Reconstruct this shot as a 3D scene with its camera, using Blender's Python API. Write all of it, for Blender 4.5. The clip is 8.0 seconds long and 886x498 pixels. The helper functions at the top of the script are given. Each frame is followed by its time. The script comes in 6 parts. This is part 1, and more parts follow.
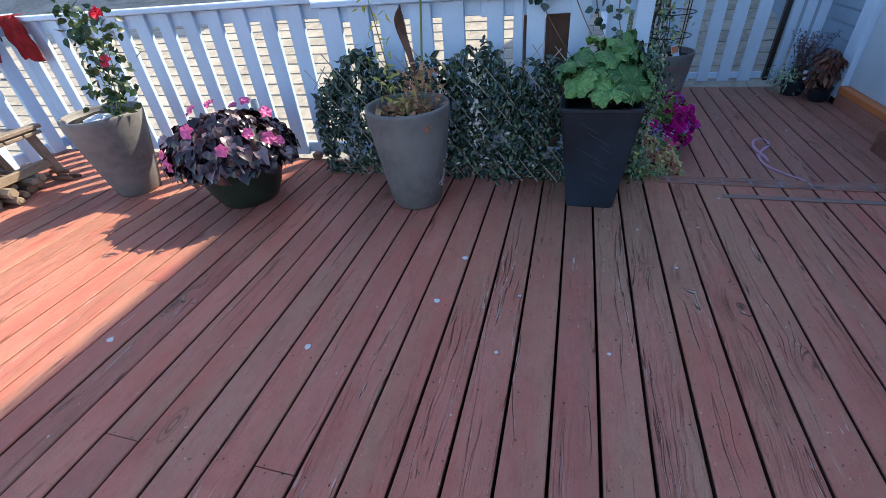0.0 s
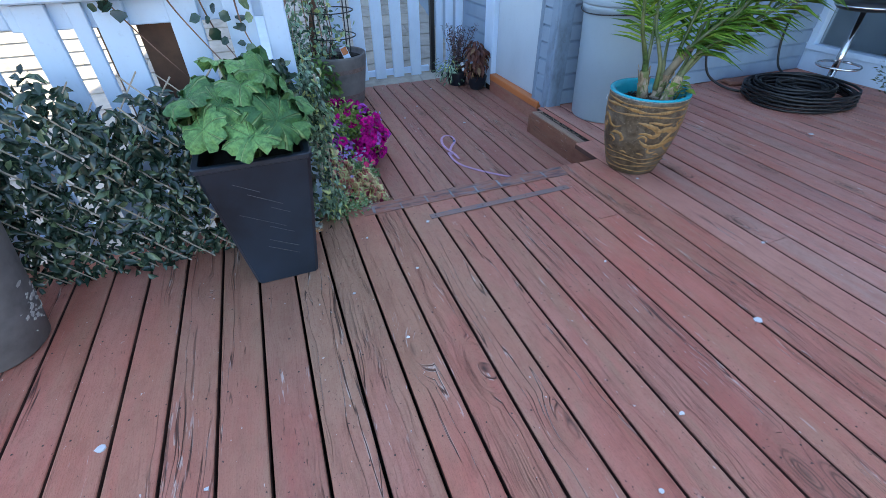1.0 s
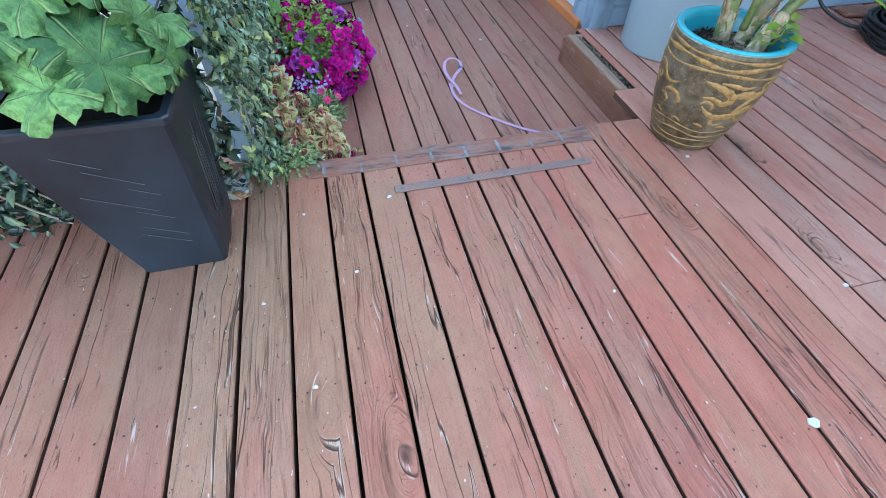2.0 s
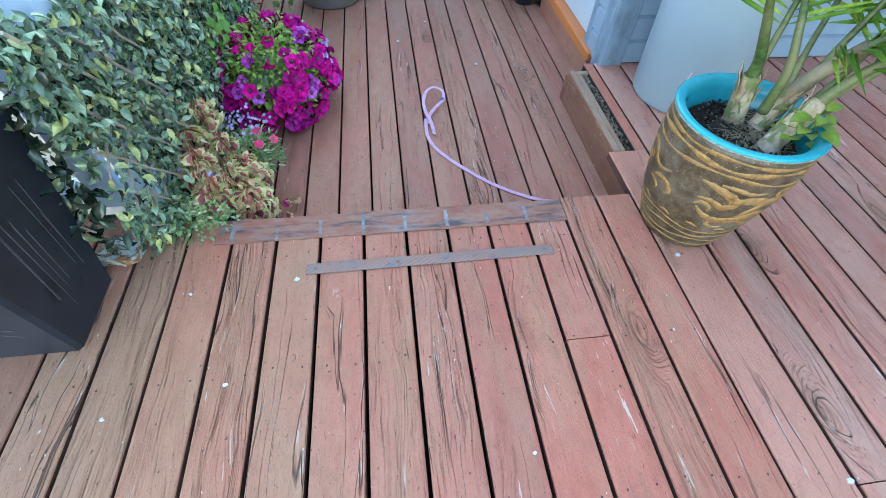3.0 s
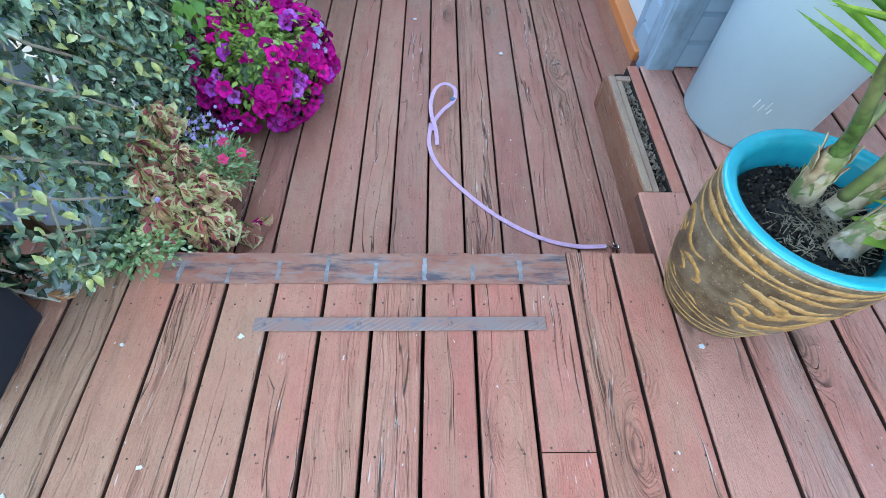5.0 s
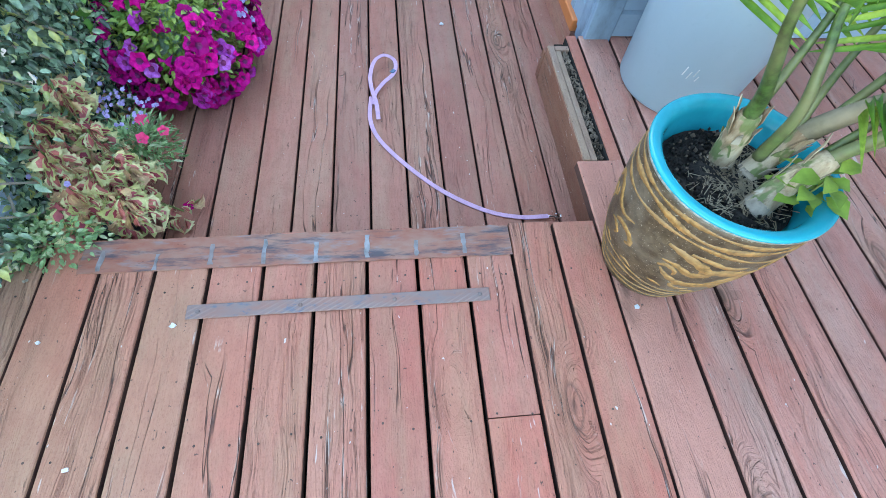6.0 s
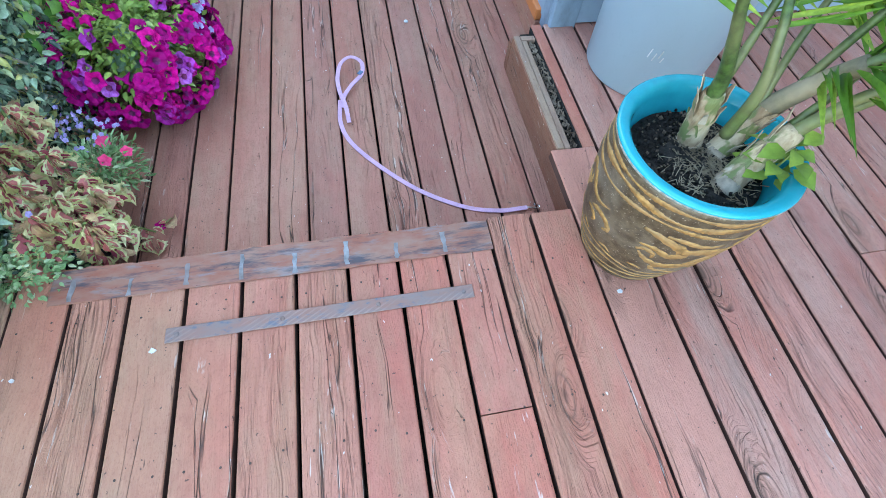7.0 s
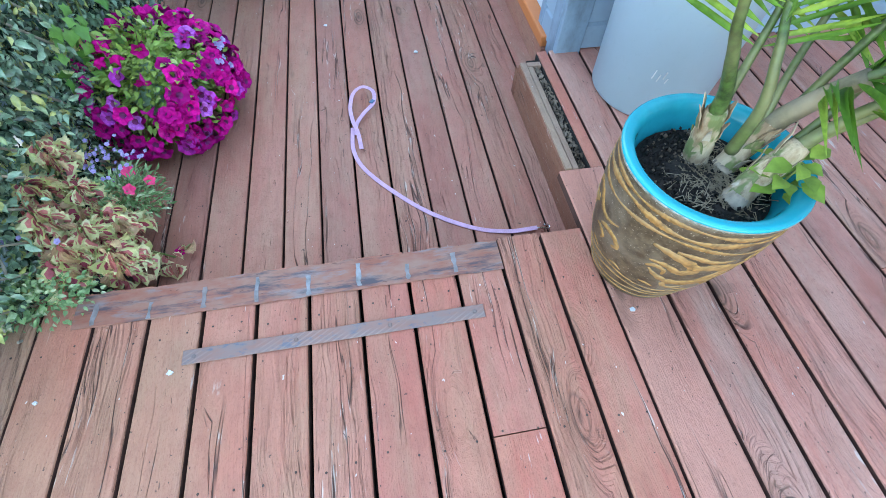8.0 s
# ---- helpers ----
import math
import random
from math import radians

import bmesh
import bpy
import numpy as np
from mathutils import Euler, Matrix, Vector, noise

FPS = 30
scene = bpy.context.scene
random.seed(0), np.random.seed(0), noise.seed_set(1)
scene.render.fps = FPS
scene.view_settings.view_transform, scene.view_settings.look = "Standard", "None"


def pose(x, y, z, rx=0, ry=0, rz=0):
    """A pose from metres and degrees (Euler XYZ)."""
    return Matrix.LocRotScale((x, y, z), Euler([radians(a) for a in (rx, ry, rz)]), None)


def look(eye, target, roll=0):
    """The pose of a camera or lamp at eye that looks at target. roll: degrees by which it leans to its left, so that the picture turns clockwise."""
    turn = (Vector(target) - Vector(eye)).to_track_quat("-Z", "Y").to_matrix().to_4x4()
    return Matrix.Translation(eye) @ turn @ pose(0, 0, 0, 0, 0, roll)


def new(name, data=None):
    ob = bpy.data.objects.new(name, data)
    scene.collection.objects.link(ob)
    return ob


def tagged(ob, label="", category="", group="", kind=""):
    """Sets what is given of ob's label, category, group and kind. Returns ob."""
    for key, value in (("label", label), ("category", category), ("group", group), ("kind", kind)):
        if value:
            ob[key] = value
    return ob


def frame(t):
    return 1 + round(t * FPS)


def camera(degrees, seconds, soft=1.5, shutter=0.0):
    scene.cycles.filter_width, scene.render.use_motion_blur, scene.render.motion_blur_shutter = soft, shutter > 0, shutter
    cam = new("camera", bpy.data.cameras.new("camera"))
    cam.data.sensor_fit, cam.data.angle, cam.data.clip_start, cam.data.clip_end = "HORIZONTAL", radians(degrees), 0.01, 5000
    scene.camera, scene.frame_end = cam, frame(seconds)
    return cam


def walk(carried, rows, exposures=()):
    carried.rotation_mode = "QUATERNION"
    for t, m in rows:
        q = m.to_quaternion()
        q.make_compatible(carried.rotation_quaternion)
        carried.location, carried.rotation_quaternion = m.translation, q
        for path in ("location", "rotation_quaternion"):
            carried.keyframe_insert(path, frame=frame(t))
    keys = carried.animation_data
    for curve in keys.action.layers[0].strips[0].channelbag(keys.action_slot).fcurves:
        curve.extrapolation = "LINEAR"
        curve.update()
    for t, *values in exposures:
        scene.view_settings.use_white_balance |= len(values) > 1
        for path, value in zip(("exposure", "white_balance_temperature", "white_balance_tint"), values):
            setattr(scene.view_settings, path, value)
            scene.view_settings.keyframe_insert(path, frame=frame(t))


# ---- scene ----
cam = camera(91.7, 8.0, 0.6)
PATH = [
    (0, (0.544, 0.844, 1.301), (0.039, 2.401, 0.151), -5.4),
    (0.5, (0.672, 1.247, 1.27), (0.849, 2.817, 0.043), -1.0),
    (1, (0.839, 1.563, 1.249), (1.394, 3.047, 0.028), -0.7),
    (1.2, (0.978, 1.67, 1.223), (1.461, 3.144, -0.041), -2.6),
    (2.3, (1.406, 2.219, 1.158), (1.712, 3.372, -0.448), 4.5),
    (2.5, (1.522, 2.29, 1.156), (1.794, 3.427, -0.467), 5.0),
    (3, (1.749, 2.497, 1.194), (1.958, 3.7, -0.39), 3.4),
    (3.5, (1.844, 2.763, 1.183), (1.965, 3.922, -0.442), 1.8),
    (4, (1.964, 2.864, 1.141), (1.965, 3.956, -0.535), -0.9),
    (5.3, (1.974, 2.894, 1.196), (2.049, 3.932, -0.512), 4.1),
    (5.5, (1.989, 2.879, 1.177), (2.106, 3.908, -0.535), 5.8),
    (6, (2.024, 2.885, 1.17), (2.24, 3.838, -0.575), 8.6),
    (6.5, (2.038, 2.896, 1.17), (2.311, 3.8, -0.594), 9.5),
    (7, (2.046, 2.897, 1.17), (2.32, 3.824, -0.58), 7.2),
    (7.5, (2.06, 2.873, 1.18), (2.298, 3.865, -0.541), 3.6),
    (8, (2.053, 2.877, 1.178), (2.278, 3.913, -0.518), 2.7),
]
walk(cam, [(t, look(eye, target, roll)) for t, eye, target, roll in PATH],
     exposures=[(0, 1.05, 6200, 11), (0.5, 1.6, 6400, 10), (1.0, 2.08, 6750, 10), (2.5, 3.08, 7800, 0), (3.0, 3.06, 7800, 0), (3.3, 2.9, 7800, 0), (3.5, 2.80, 7800, 0), (3.7, 2.92, 7800, 0), (4.0, 3.16, 7800, 0), (5.5, 3.18, 7700, 0), (8.0, 3.26, 7650, 1)])

# ---- light: open blue sky, sun high behind the house ----
SUN_DIR = Vector((0.70, 0.90, 1.0)).normalized()
world = bpy.data.worlds.new("sky")
scene.world = world
world.use_nodes = True
wn = world.node_tree.nodes
sky = wn.new("ShaderNodeTexSky")
sky.sky_type = "NISHITA"
sky.sun_disc = False
sky.sun_elevation = math.asin(SUN_DIR.z)
sky.sun_rotation = math.atan2(SUN_DIR.x, SUN_DIR.y)
world.node_tree.links.new(sky.outputs[0], wn["Background"].inputs[0])
wn["Background"].inputs[1].default_value = 0.15
sun_data = bpy.data.lights.new("sun", "SUN")
sun_data.energy = 5.0
sun_data.angle = radians(0.55)
sun_data.color = (1.0, 0.86, 0.62)
sun = new("sun", sun_data)
sun.matrix_world = look(SUN_DIR * 30, (0, 0, 0))


# ---- materials ----
class Nodes:
    """Short-hand for building a node material."""

    def __init__(self, name, rough=0.6, metal=0.0):
        self.mat = bpy.data.materials.new(name)
        self.mat.use_nodes = True
        self.t = self.mat.node_tree
        self.bsdf = self.t.nodes["Principled BSDF"]
        self.bsdf.inputs["Roughness"].default_value = rough
        self.bsdf.inputs["Metallic"].default_value = metal

    def put(self, node, key, value):
        if isinstance(value, bpy.types.NodeSocket):
            self.t.links.new(value, node.inputs[key])
        else:
            node.inputs[key].default_value = value

    def pos(self, scale=(1, 1, 1), spread=0.0, local=False):
        """World or object place, stretched, with a shift of its own for each object."""
        if local:
            src = self.t.nodes.new("ShaderNodeTexCoord").outputs["Object"]
        else:
            src = self.t.nodes.new("ShaderNodeNewGeometry").outputs["Position"]
        if spread:
            rnd = self.t.nodes.new("ShaderNodeObjectInfo").outputs["Random"]
            mul = self.t.nodes.new("ShaderNodeVectorMath")
            mul.operation = "SCALE"
            mul.inputs[0].default_value = (0.31, 1.0, 0.57)
            self.t.links.new(self.math("MULTIPLY", rnd, spread), mul.inputs["Scale"])
            add = self.t.nodes.new("ShaderNodeVectorMath")
            self.t.links.new(src, add.inputs[0])
            self.t.links.new(mul.outputs[0], add.inputs[1])
            src = add.outputs[0]
        m = self.t.nodes.new("ShaderNodeMapping")
        m.inputs["Scale"].default_value = scale
        self.t.links.new(src, m.inputs["Vector"])
        return m.outputs[0]

    def noise(self, vec, scale=5.0, detail=4.0, rough=0.55, distort=0.0):
        n = self.t.nodes.new("ShaderNodeTexNoise")
        self.put(n, "Vector", vec)
        self.put(n, "Scale", scale)
        self.put(n, "Detail", detail)
        self.put(n, "Roughness", rough)
        self.put(n, "Distortion", distort)
        return n.outputs["Fac"]

    def voronoi(self, vec, scale=5.0, feature="F1"):
        n = self.t.nodes.new("ShaderNodeTexVoronoi")
        n.feature = feature
        self.put(n, "Vector", vec)
        self.put(n, "Scale", scale)
        return n.outputs["Distance"]

    def ramp(self, fac, stops):
        n = self.t.nodes.new("ShaderNodeValToRGB")
        self.t.links.new(fac, n.inputs[0])
        els = n.color_ramp.elements
        while len(els) < len(stops):
            els.new(0.5)
        for e, (p, c) in zip(els, stops):
            e.position = p
            e.color = (c, c, c, 1) if isinstance(c, (int, float)) else (*c, 1)
        return n.outputs[0]

    def mix(self, fac, a, b, how="MIX"):
        n = self.t.nodes.new("ShaderNodeMix")
        n.data_type, n.blend_type = "RGBA", how
        for key, v in ((0, fac), (6, a), (7, b)):
            if isinstance(v, tuple):
                v = (*v, 1)
            self.put(n, key, v)
        return n.outputs[2]

    def math(self, op, a, b=0.0):
        n = self.t.nodes.new("ShaderNodeMath")
        n.operation = op
        self.put(n, 0, a)
        self.put(n, 1, b)
        return n.outputs[0]

    def random(self):
        return self.t.nodes.new("ShaderNodeObjectInfo").outputs["Random"]

    def island(self):
        return self.t.nodes.new("ShaderNodeNewGeometry").outputs["Random Per Island"]

    def color(self, c):
        self.put(self.bsdf, "Base Color", (*c, 1) if isinstance(c, tuple) else c)
        return self

    def rough(self, r):
        self.put(self.bsdf, "Roughness", r)
        return self

    def bump(self, height, strength=0.4, distance=0.004):
        b = self.t.nodes.new("ShaderNodeBump")
        self.put(b, "Height", height)
        self.put(b, "Strength", strength)
        self.put(b, "Distance", distance)
        self.t.links.new(b.outputs[0], self.bsdf.inputs["Normal"])
        return self


def deck_paint(name, base, worn, wear=0.5, tan=(0.40, 0.27, 0.185), grain=1.0, foot=0.0):
    """Red-brown deck stain on softwood: flowing grain, long thin checks with flaked pale edges, worn streaks, knots."""
    n = Nodes(name, 0.6)
    n.bsdf.inputs["Specular IOR Level"].default_value = 0.42
    rnd = n.random()

    def board(lo, hi, shift):
        """A share of the boards: 0 to 1 between two limits of each one's own number."""
        return n.ramp(n.math("FRACT", n.math("ADD", n.math("MULTIPLY", rnd, 7.31), shift)), [(lo, 0.0), (hi, 1.0)])

    def warped(scale, spread, amount):
        """Stretched place whose grain bends softly, more so round the knots."""
        p = n.pos(scale, spread)
        shift = n.t.nodes.new("ShaderNodeCombineXYZ")
        n.t.links.new(n.math("ADD", n.math("MULTIPLY", wob, amount * 0.4), n.math("MULTIPLY", near_knot, amount * 0.5)), shift.inputs[0])
        add = n.t.nodes.new("ShaderNodeVectorMath")
        n.t.links.new(p, add.inputs[0])
        n.t.links.new(shift.outputs[0], add.inputs[1])
        return add.outputs[0]

    def both(a, b):
        return n.math("MULTIPLY", a, b)

    knots = n.voronoi(n.pos((3.6, 1.25, 1), 41.0), 1.0)
    knot = n.ramp(knots, [(0.022, 1.0), (0.050, 0.0)])
    ring = n.ramp(knots, [(0.050, 0.0), (0.060, 1.0), (0.072, 0.0)])
    ring2 = n.ramp(knots, [(0.085, 0.0), (0.094, 0.7), (0.108, 0.0)])
    near_knot = n.ramp(knots, [(0.03, 1.0), (0.24, 0.0)])
    wob = n.noise(n.pos((1, 0.34, 1), 23.0), 6.0, 2.0)
    # grain lines that flow round knots and close into long arches
    flow = warped((330, 1.4, 40), 23.0, 75.0)
    fine = n.noise(flow, 1.0, 2.0, 0.6)
    lines = n.noise(warped((120, 0.9, 30), 19.0, 36.0), 1.0, 3.0, 0.55)
    furrow = n.ramp(n.math("ABSOLUTE", n.math("SUBTRACT", lines, 0.5)), [(0.006, 1.0), (0.022, 0.0)])
    rough_zone = n.ramp(n.noise(n.pos((7, 0.9, 7), 99.0), 1.0, 3.0), [(0.52, 0.0), (0.66, 1.0)])
    ragged = n.ramp(n.noise(n.pos((26, 2.2, 26), 13.0), 1.0, 4.0, 0.65), [(0.46, 0.0), (0.60, 1.0)])
    coarse = both(n.math("MAXIMUM", n.math("MAXIMUM", both(rough_zone, 0.5), both(near_knot, 0.8)), both(board(0.80, 0.86, 0.2), 0.75)), n.math("ADD", both(ragged, 0.75), 0.25))
    split_f = n.noise(warped((13, 0.42, 13), 47.0, 2.4), 1.0, 3.0, 0.62)
    off = n.math("ABSOLUTE", n.math("SUBTRACT", split_f, 0.5))
    zone2 = n.ramp(n.noise(n.pos((6, 0.7, 6), 53.0), 1.0, 3.0), [(0.49, 0.0), (0.56, 1.0)])
    split = both(n.ramp(off, [(0.0022, 1.0), (0.0058, 0.0)]), zone2)
    hair_f = n.noise(warped((58, 1.5, 58), 37.0, 9.0), 1.0, 4.0, 0.62)
    hair = n.ramp(n.math("ABSOLUTE", n.math("SUBTRACT", hair_f, 0.5)), [(0.0050, 1.0), (0.014, 0.0)])
    bits = n.ramp(n.noise(n.pos((30, 4.0, 30), 67.0), 1.0, 3.0, 0.6), [(0.52, 0.0), (0.58, 1.0)])
    crack = n.math("MAXIMUM", both(both(hair, bits), both(coarse, 0.9)), split)
    flake = both(both(n.ramp(off, [(0.004, 0.0), (0.007, 1.0), (0.016, 0.0)]), zone2), n.ramp(n.noise(n.pos((40, 8, 40), 12.0), 1.0, 4.0, 0.65), [(0.53, 0.0), (0.59, 1.0)]))
    patch = n.noise(n.pos((5, 1.6, 5), 23.0), 1.0, 4.0, 0.6)
    mott = n.noise(n.pos((24, 13.0, 24), 29.0), 1.0, 6.0, 0.7)
    grit = n.noise(n.pos((210, 120, 210), 5.0), 1.0, 2.0, 0.6)
    tone = n.mix(n.ramp(patch, [(0.38, 0.0), (0.66, 1.0)]), base, worn)
    rub = n.noise(n.pos((9, 1.1, 9), 31.0), 1.0, 5.0, 0.62)
    thin = both(n.ramp(rub, [(0.45, 0.0), (0.64, 1.0)]), wear)
    if foot:
        # the stain is trodden and washed thin where the path between the planters and the step runs
        src = n.pos((1, 1, 1))
        rel = n.t.nodes.new("ShaderNodeVectorMath")
        rel.operation = "DISTANCE"
        n.t.links.new(src, rel.inputs[0])
        rel.inputs[1].default_value = (0.85, 2.95, 0.0)
        trod = n.math("ADD", rel.outputs["Value"], both(n.math("SUBTRACT", n.noise(n.pos((3.0, 1.2, 3), 9.0), 1.0, 4.0), 0.5), 1.7))
        thin = n.math("MAXIMUM", thin, both(n.ramp(trod, [(0.25, 1.0), (1.25, 0.0)]), foot))
    tone = n.mix(thin, tone, tan)
    cloud = n.noise(n.pos((17, 6.0, 17), 83.0), 1.0, 5.0, 0.62)
    tone = n.mix(both(n.ramp(cloud, [(0.48, 0.0), (0.66, 1.0)]), 0.40 * min(1.0, wear * 1.6)), tone, tuple(0.84 * c for c in tan))
    tone = n.mix(both(n.ramp(mott, [(0.30, 1.0), (0.54, 0.0)]), 0.36), tone, tuple(c * 0.58 for c in base))
    tone = n.mix(1.0, tone, n.ramp(rnd, [(0.0, (0.86, 0.82, 0.84)), (0.25, (1.02, 0.98, 0.96)), (0.5, (0.95, 1.02, 1.00)), (0.75, (1.08, 1.02, 1.00)), (1.0, (0.96, 0.95, 0.93))]), "MULTIPLY")
    tone = n.mix(both(n.ramp(fine, [(0.38, 1.0), (0.56, 0.0)]), 0.10 * grain), tone, tuple(c * 0.45 for c in base))
    tone = n.mix(both(both(furrow, coarse), 0.55 * grain), tone, tuple(c * 0.28 for c in base))
    tone = n.mix(n.ramp(grit, [(0.32, 0.26), (0.46, 0.0)]), tone, tuple(c * 0.40 for c in base))
    tone = n.mix(both(near_knot, 0.22), tone, (0.30, 0.17, 0.10))
    tone = n.mix(both(flake, 0.75), tone, (0.62, 0.56, 0.50))
    tone = n.mix(both(crack, 0.88), tone, (0.028, 0.018, 0.016))
    tone = n.mix(both(n.math("MAXIMUM", knot, n.math("MAXIMUM", ring, ring2)), 0.72), tone, (0.065, 0.036, 0.026))
    tick = both(n.ramp(n.noise(warped((110, 12.0, 110), 61.0, 12.0), 1.0, 3.0, 0.6), [(0.665, 0.0), (0.69, 1.0)]), n.ramp(n.noise(n.pos((4, 2.0, 4), 71.0), 1.0, 3.0), [(0.50, 0.0), (0.60, 1.0)]))
    tone = n.mix(both(tick, 0.6), tone, (0.060, 0.034, 0.028))
    pale = both(n.ramp(n.noise(warped((90, 8.0, 90), 81.0, 10.0), 1.0, 3.0, 0.6), [(0.64, 0.0), (0.68, 1.0)]), n.ramp(n.noise(n.pos((6, 1.8, 6), 91.0), 1.0, 3.0), [(0.56, 0.0), (0.64, 1.0)]))
    tone = n.mix(both(pale, 0.6), tone, (0.60, 0.54, 0.50))
    specks = n.ramp(n.noise(n.pos((70, 40, 70), 9.0), 1.0, 2.0), [(0.745, 0.0), (0.765, 1.0)])
    tone = n.mix(both(specks, 0.8), tone, (0.64, 0.60, 0.57))
    dots = n.ramp(n.noise(n.pos((90, 60, 90), 15.0), 1.0, 2.0), [(0.27, 1.0), (0.29, 0.0)])
    tone = n.mix(both(dots, 0.8), tone, (0.05, 0.03, 0.026))
    n.color(tone)
    n.rough(n.ramp(patch, [(0.3, 0.48), (0.7, 0.70)]))
    low = n.math("ADD", crack, n.math("ADD", tick, n.math("ADD", both(knot, 0.3), both(both(furrow, coarse), 0.8))))
    h = n.math("SUBTRACT", n.math("ADD", n.math("ADD", both(fine, 0.3), both(grit, 0.25)), both(mott, 0.9)), low)
    n.bump(h, 0.9, 0.006)
    return n.mat


def painted(name, base, dirt, rough=0.45, amount=0.5, scale=3.0):
    """Old exterior paint with grime and brush marks."""
    n = Nodes(name, rough)
    big = n.noise(n.pos((1, 1, 0.5), 5.0), scale, 5.0, 0.6)
    small = n.noise(n.pos((1, 1, 1), 5.0), 45.0, 3.0)
    tone = n.mix(n.math("MULTIPLY", n.ramp(big, [(0.45, 0.0), (0.75, 1.0)]), amount), base, dirt)
    tone = n.mix(n.math("MULTIPLY", n.ramp(small, [(0.6, 0.0), (0.78, 1.0)]), 0.3), tone, dirt)
    n.color(tone)
    n.bump(small, 0.15, 0.002)
    return n.mat


def plain(name, base, rough=0.6, metal=0.0, vary=0.25, scale=30.0, bump=0.2, second=None):
    n = Nodes(name, rough, metal)
    f = n.noise(n.pos((1, 1, 1), 3.0), scale, 4.0, 0.6)
    g = n.noise(n.pos((1, 1, 1), 3.0), scale * 0.13, 3.0)
    dark = tuple(c * (1 - vary * 1.6) for c in base)
    tone = n.mix(n.ramp(f, [(0.3, 0.0), (0.7, 1.0)]), dark, base)
    tone = n.mix(n.ramp(g, [(0.4, 0.0), (0.75, 1.0)]), tone, second or tuple(c * (1 + vary * 0.6) for c in base))
    n.color(tone)
    n.bump(f, bump, 0.003)
    return n.mat


def leafy(name, a, b, c=None, rough=0.42, spec=0.5, share=0.12):
    """Leaves: each one its own tint between a and b (and c now and then), with soft mottling."""
    n = Nodes(name, rough)
    n.bsdf.inputs["Specular IOR Level"].default_value = spec
    r = n.island()
    stops = [(0.0, a), (0.95 - share * 2, b)] + ([(0.98 - share, b), (1.02 - share, c), (1.0, c)] if c else [(1.0, b)])
    tone = n.ramp(r, stops)
    f = n.noise(n.pos(), 60.0, 3.0)
    tone = n.mix(n.ramp(f, [(0.35, 0.45), (0.7, 0.0)]), tone, tuple(v * 0.55 for v in a))
    n.color(tone)
    n.bump(f, 0.2, 0.002)
    tr = n.t.nodes.new("ShaderNodeBsdfTranslucent")
    n.t.links.new(tone if isinstance(tone, bpy.types.NodeSocket) else tone, tr.inputs[0])
    mx = n.t.nodes.new("ShaderNodeMixShader")
    mx.inputs[0].default_value = 0.22
    out = n.t.nodes["Material Output"]
    n.t.links.new(n.bsdf.outputs[0], mx.inputs[1])
    n.t.links.new(tr.outputs[0], mx.inputs[2])
    n.t.links.new(mx.outputs[0], out.inputs[0])
    return n.mat


M_DECK = deck_paint("deck_stain", (0.455, 0.146, 0.104), (0.50, 0.205, 0.155), 0.44, (0.385, 0.245, 0.155), foot=0.66)
# lighter, more worn copy of the deck stain; paints in the right boards' sky sheen
M_DECK_SIDE = deck_paint("deck_stain_sky_lit", (0.50, 0.185, 0.140), (0.56, 0.265, 0.215), 0.5, (0.50, 0.33, 0.27))
M_DECK_LOW = deck_paint("deck_stain_lower", (0.39, 0.150, 0.108), (0.45, 0.210, 0.160), 0.45)
M_PLANK = deck_paint("new_plank_stain", (0.50, 0.205, 0.155), (0.54, 0.245, 0.190), 0.12, grain=0.12)
# brown wood darkened in its colour for the shadow on the step's riser
M_RISER = deck_paint("shaded_riser_wood", (0.22, 0.076, 0.048), (0.29, 0.120, 0.078), 0.2)
M_GREYWOOD = deck_paint("weathered_wood", (0.20, 0.165, 0.13), (0.30, 0.26, 0.215), 0.5)
# board flanks coloured far darker than the stain, painting shade into the gaps
M_FLANK = plain("gap_shaded_flank", (0.085, 0.034, 0.026), 0.85, 0, 0.5, 40.0, 0.4, (0.13, 0.060, 0.045))
# near-black colour standing in for shade in gaps and below the boards
M_DARK = plain("painted_under_shade", (0.015, 0.012, 0.010), 0.95)
M_CAPWOOD = deck_paint("worn_cap_wood", (0.30, 0.17, 0.125), (0.40, 0.29, 0.23), 0.5)
M_WHITE = painted("white_fence_paint", (0.57, 0.73, 0.92), (0.34, 0.43, 0.54), 0.5, 0.4)
M_SIDING = painted("pale_blue_siding", (0.25, 0.345, 0.46), (0.15, 0.205, 0.28), 0.5, 0.5)
M_TRIM = painted("grey_blue_trim", (0.20, 0.29, 0.40), (0.07, 0.085, 0.10), 0.5, 0.85, 9.0)
M_DOOR = painted("pale_door_paint", (0.50, 0.60, 0.69), (0.33, 0.40, 0.46), 0.4, 0.3)
M_ORANGE = painted("orange_sill", (0.58, 0.18, 0.055), (0.40, 0.12, 0.045), 0.5, 0.4)
M_ROOF = plain("sunbleached_shingle", (0.45, 0.41, 0.35), 0.9, 0, 0.25, 12.0, 0.4, (0.54, 0.50, 0.43))
M_GREYPOT = plain("grey_resin_pot", (0.16, 0.157, 0.158), 0.62, 0, 0.22, 22.0, 0.3, (0.23, 0.225, 0.22))
M_BLACKPOT = plain("black_plastic", (0.010, 0.018, 0.030), 0.38, 0, 0.3, 14.0, 0.06, (0.022, 0.037, 0.060))
M_GREENTUB = plain("dark_green_tub", (0.022, 0.038, 0.026), 0.3, 0, 0.3, 12.0, 0.05)
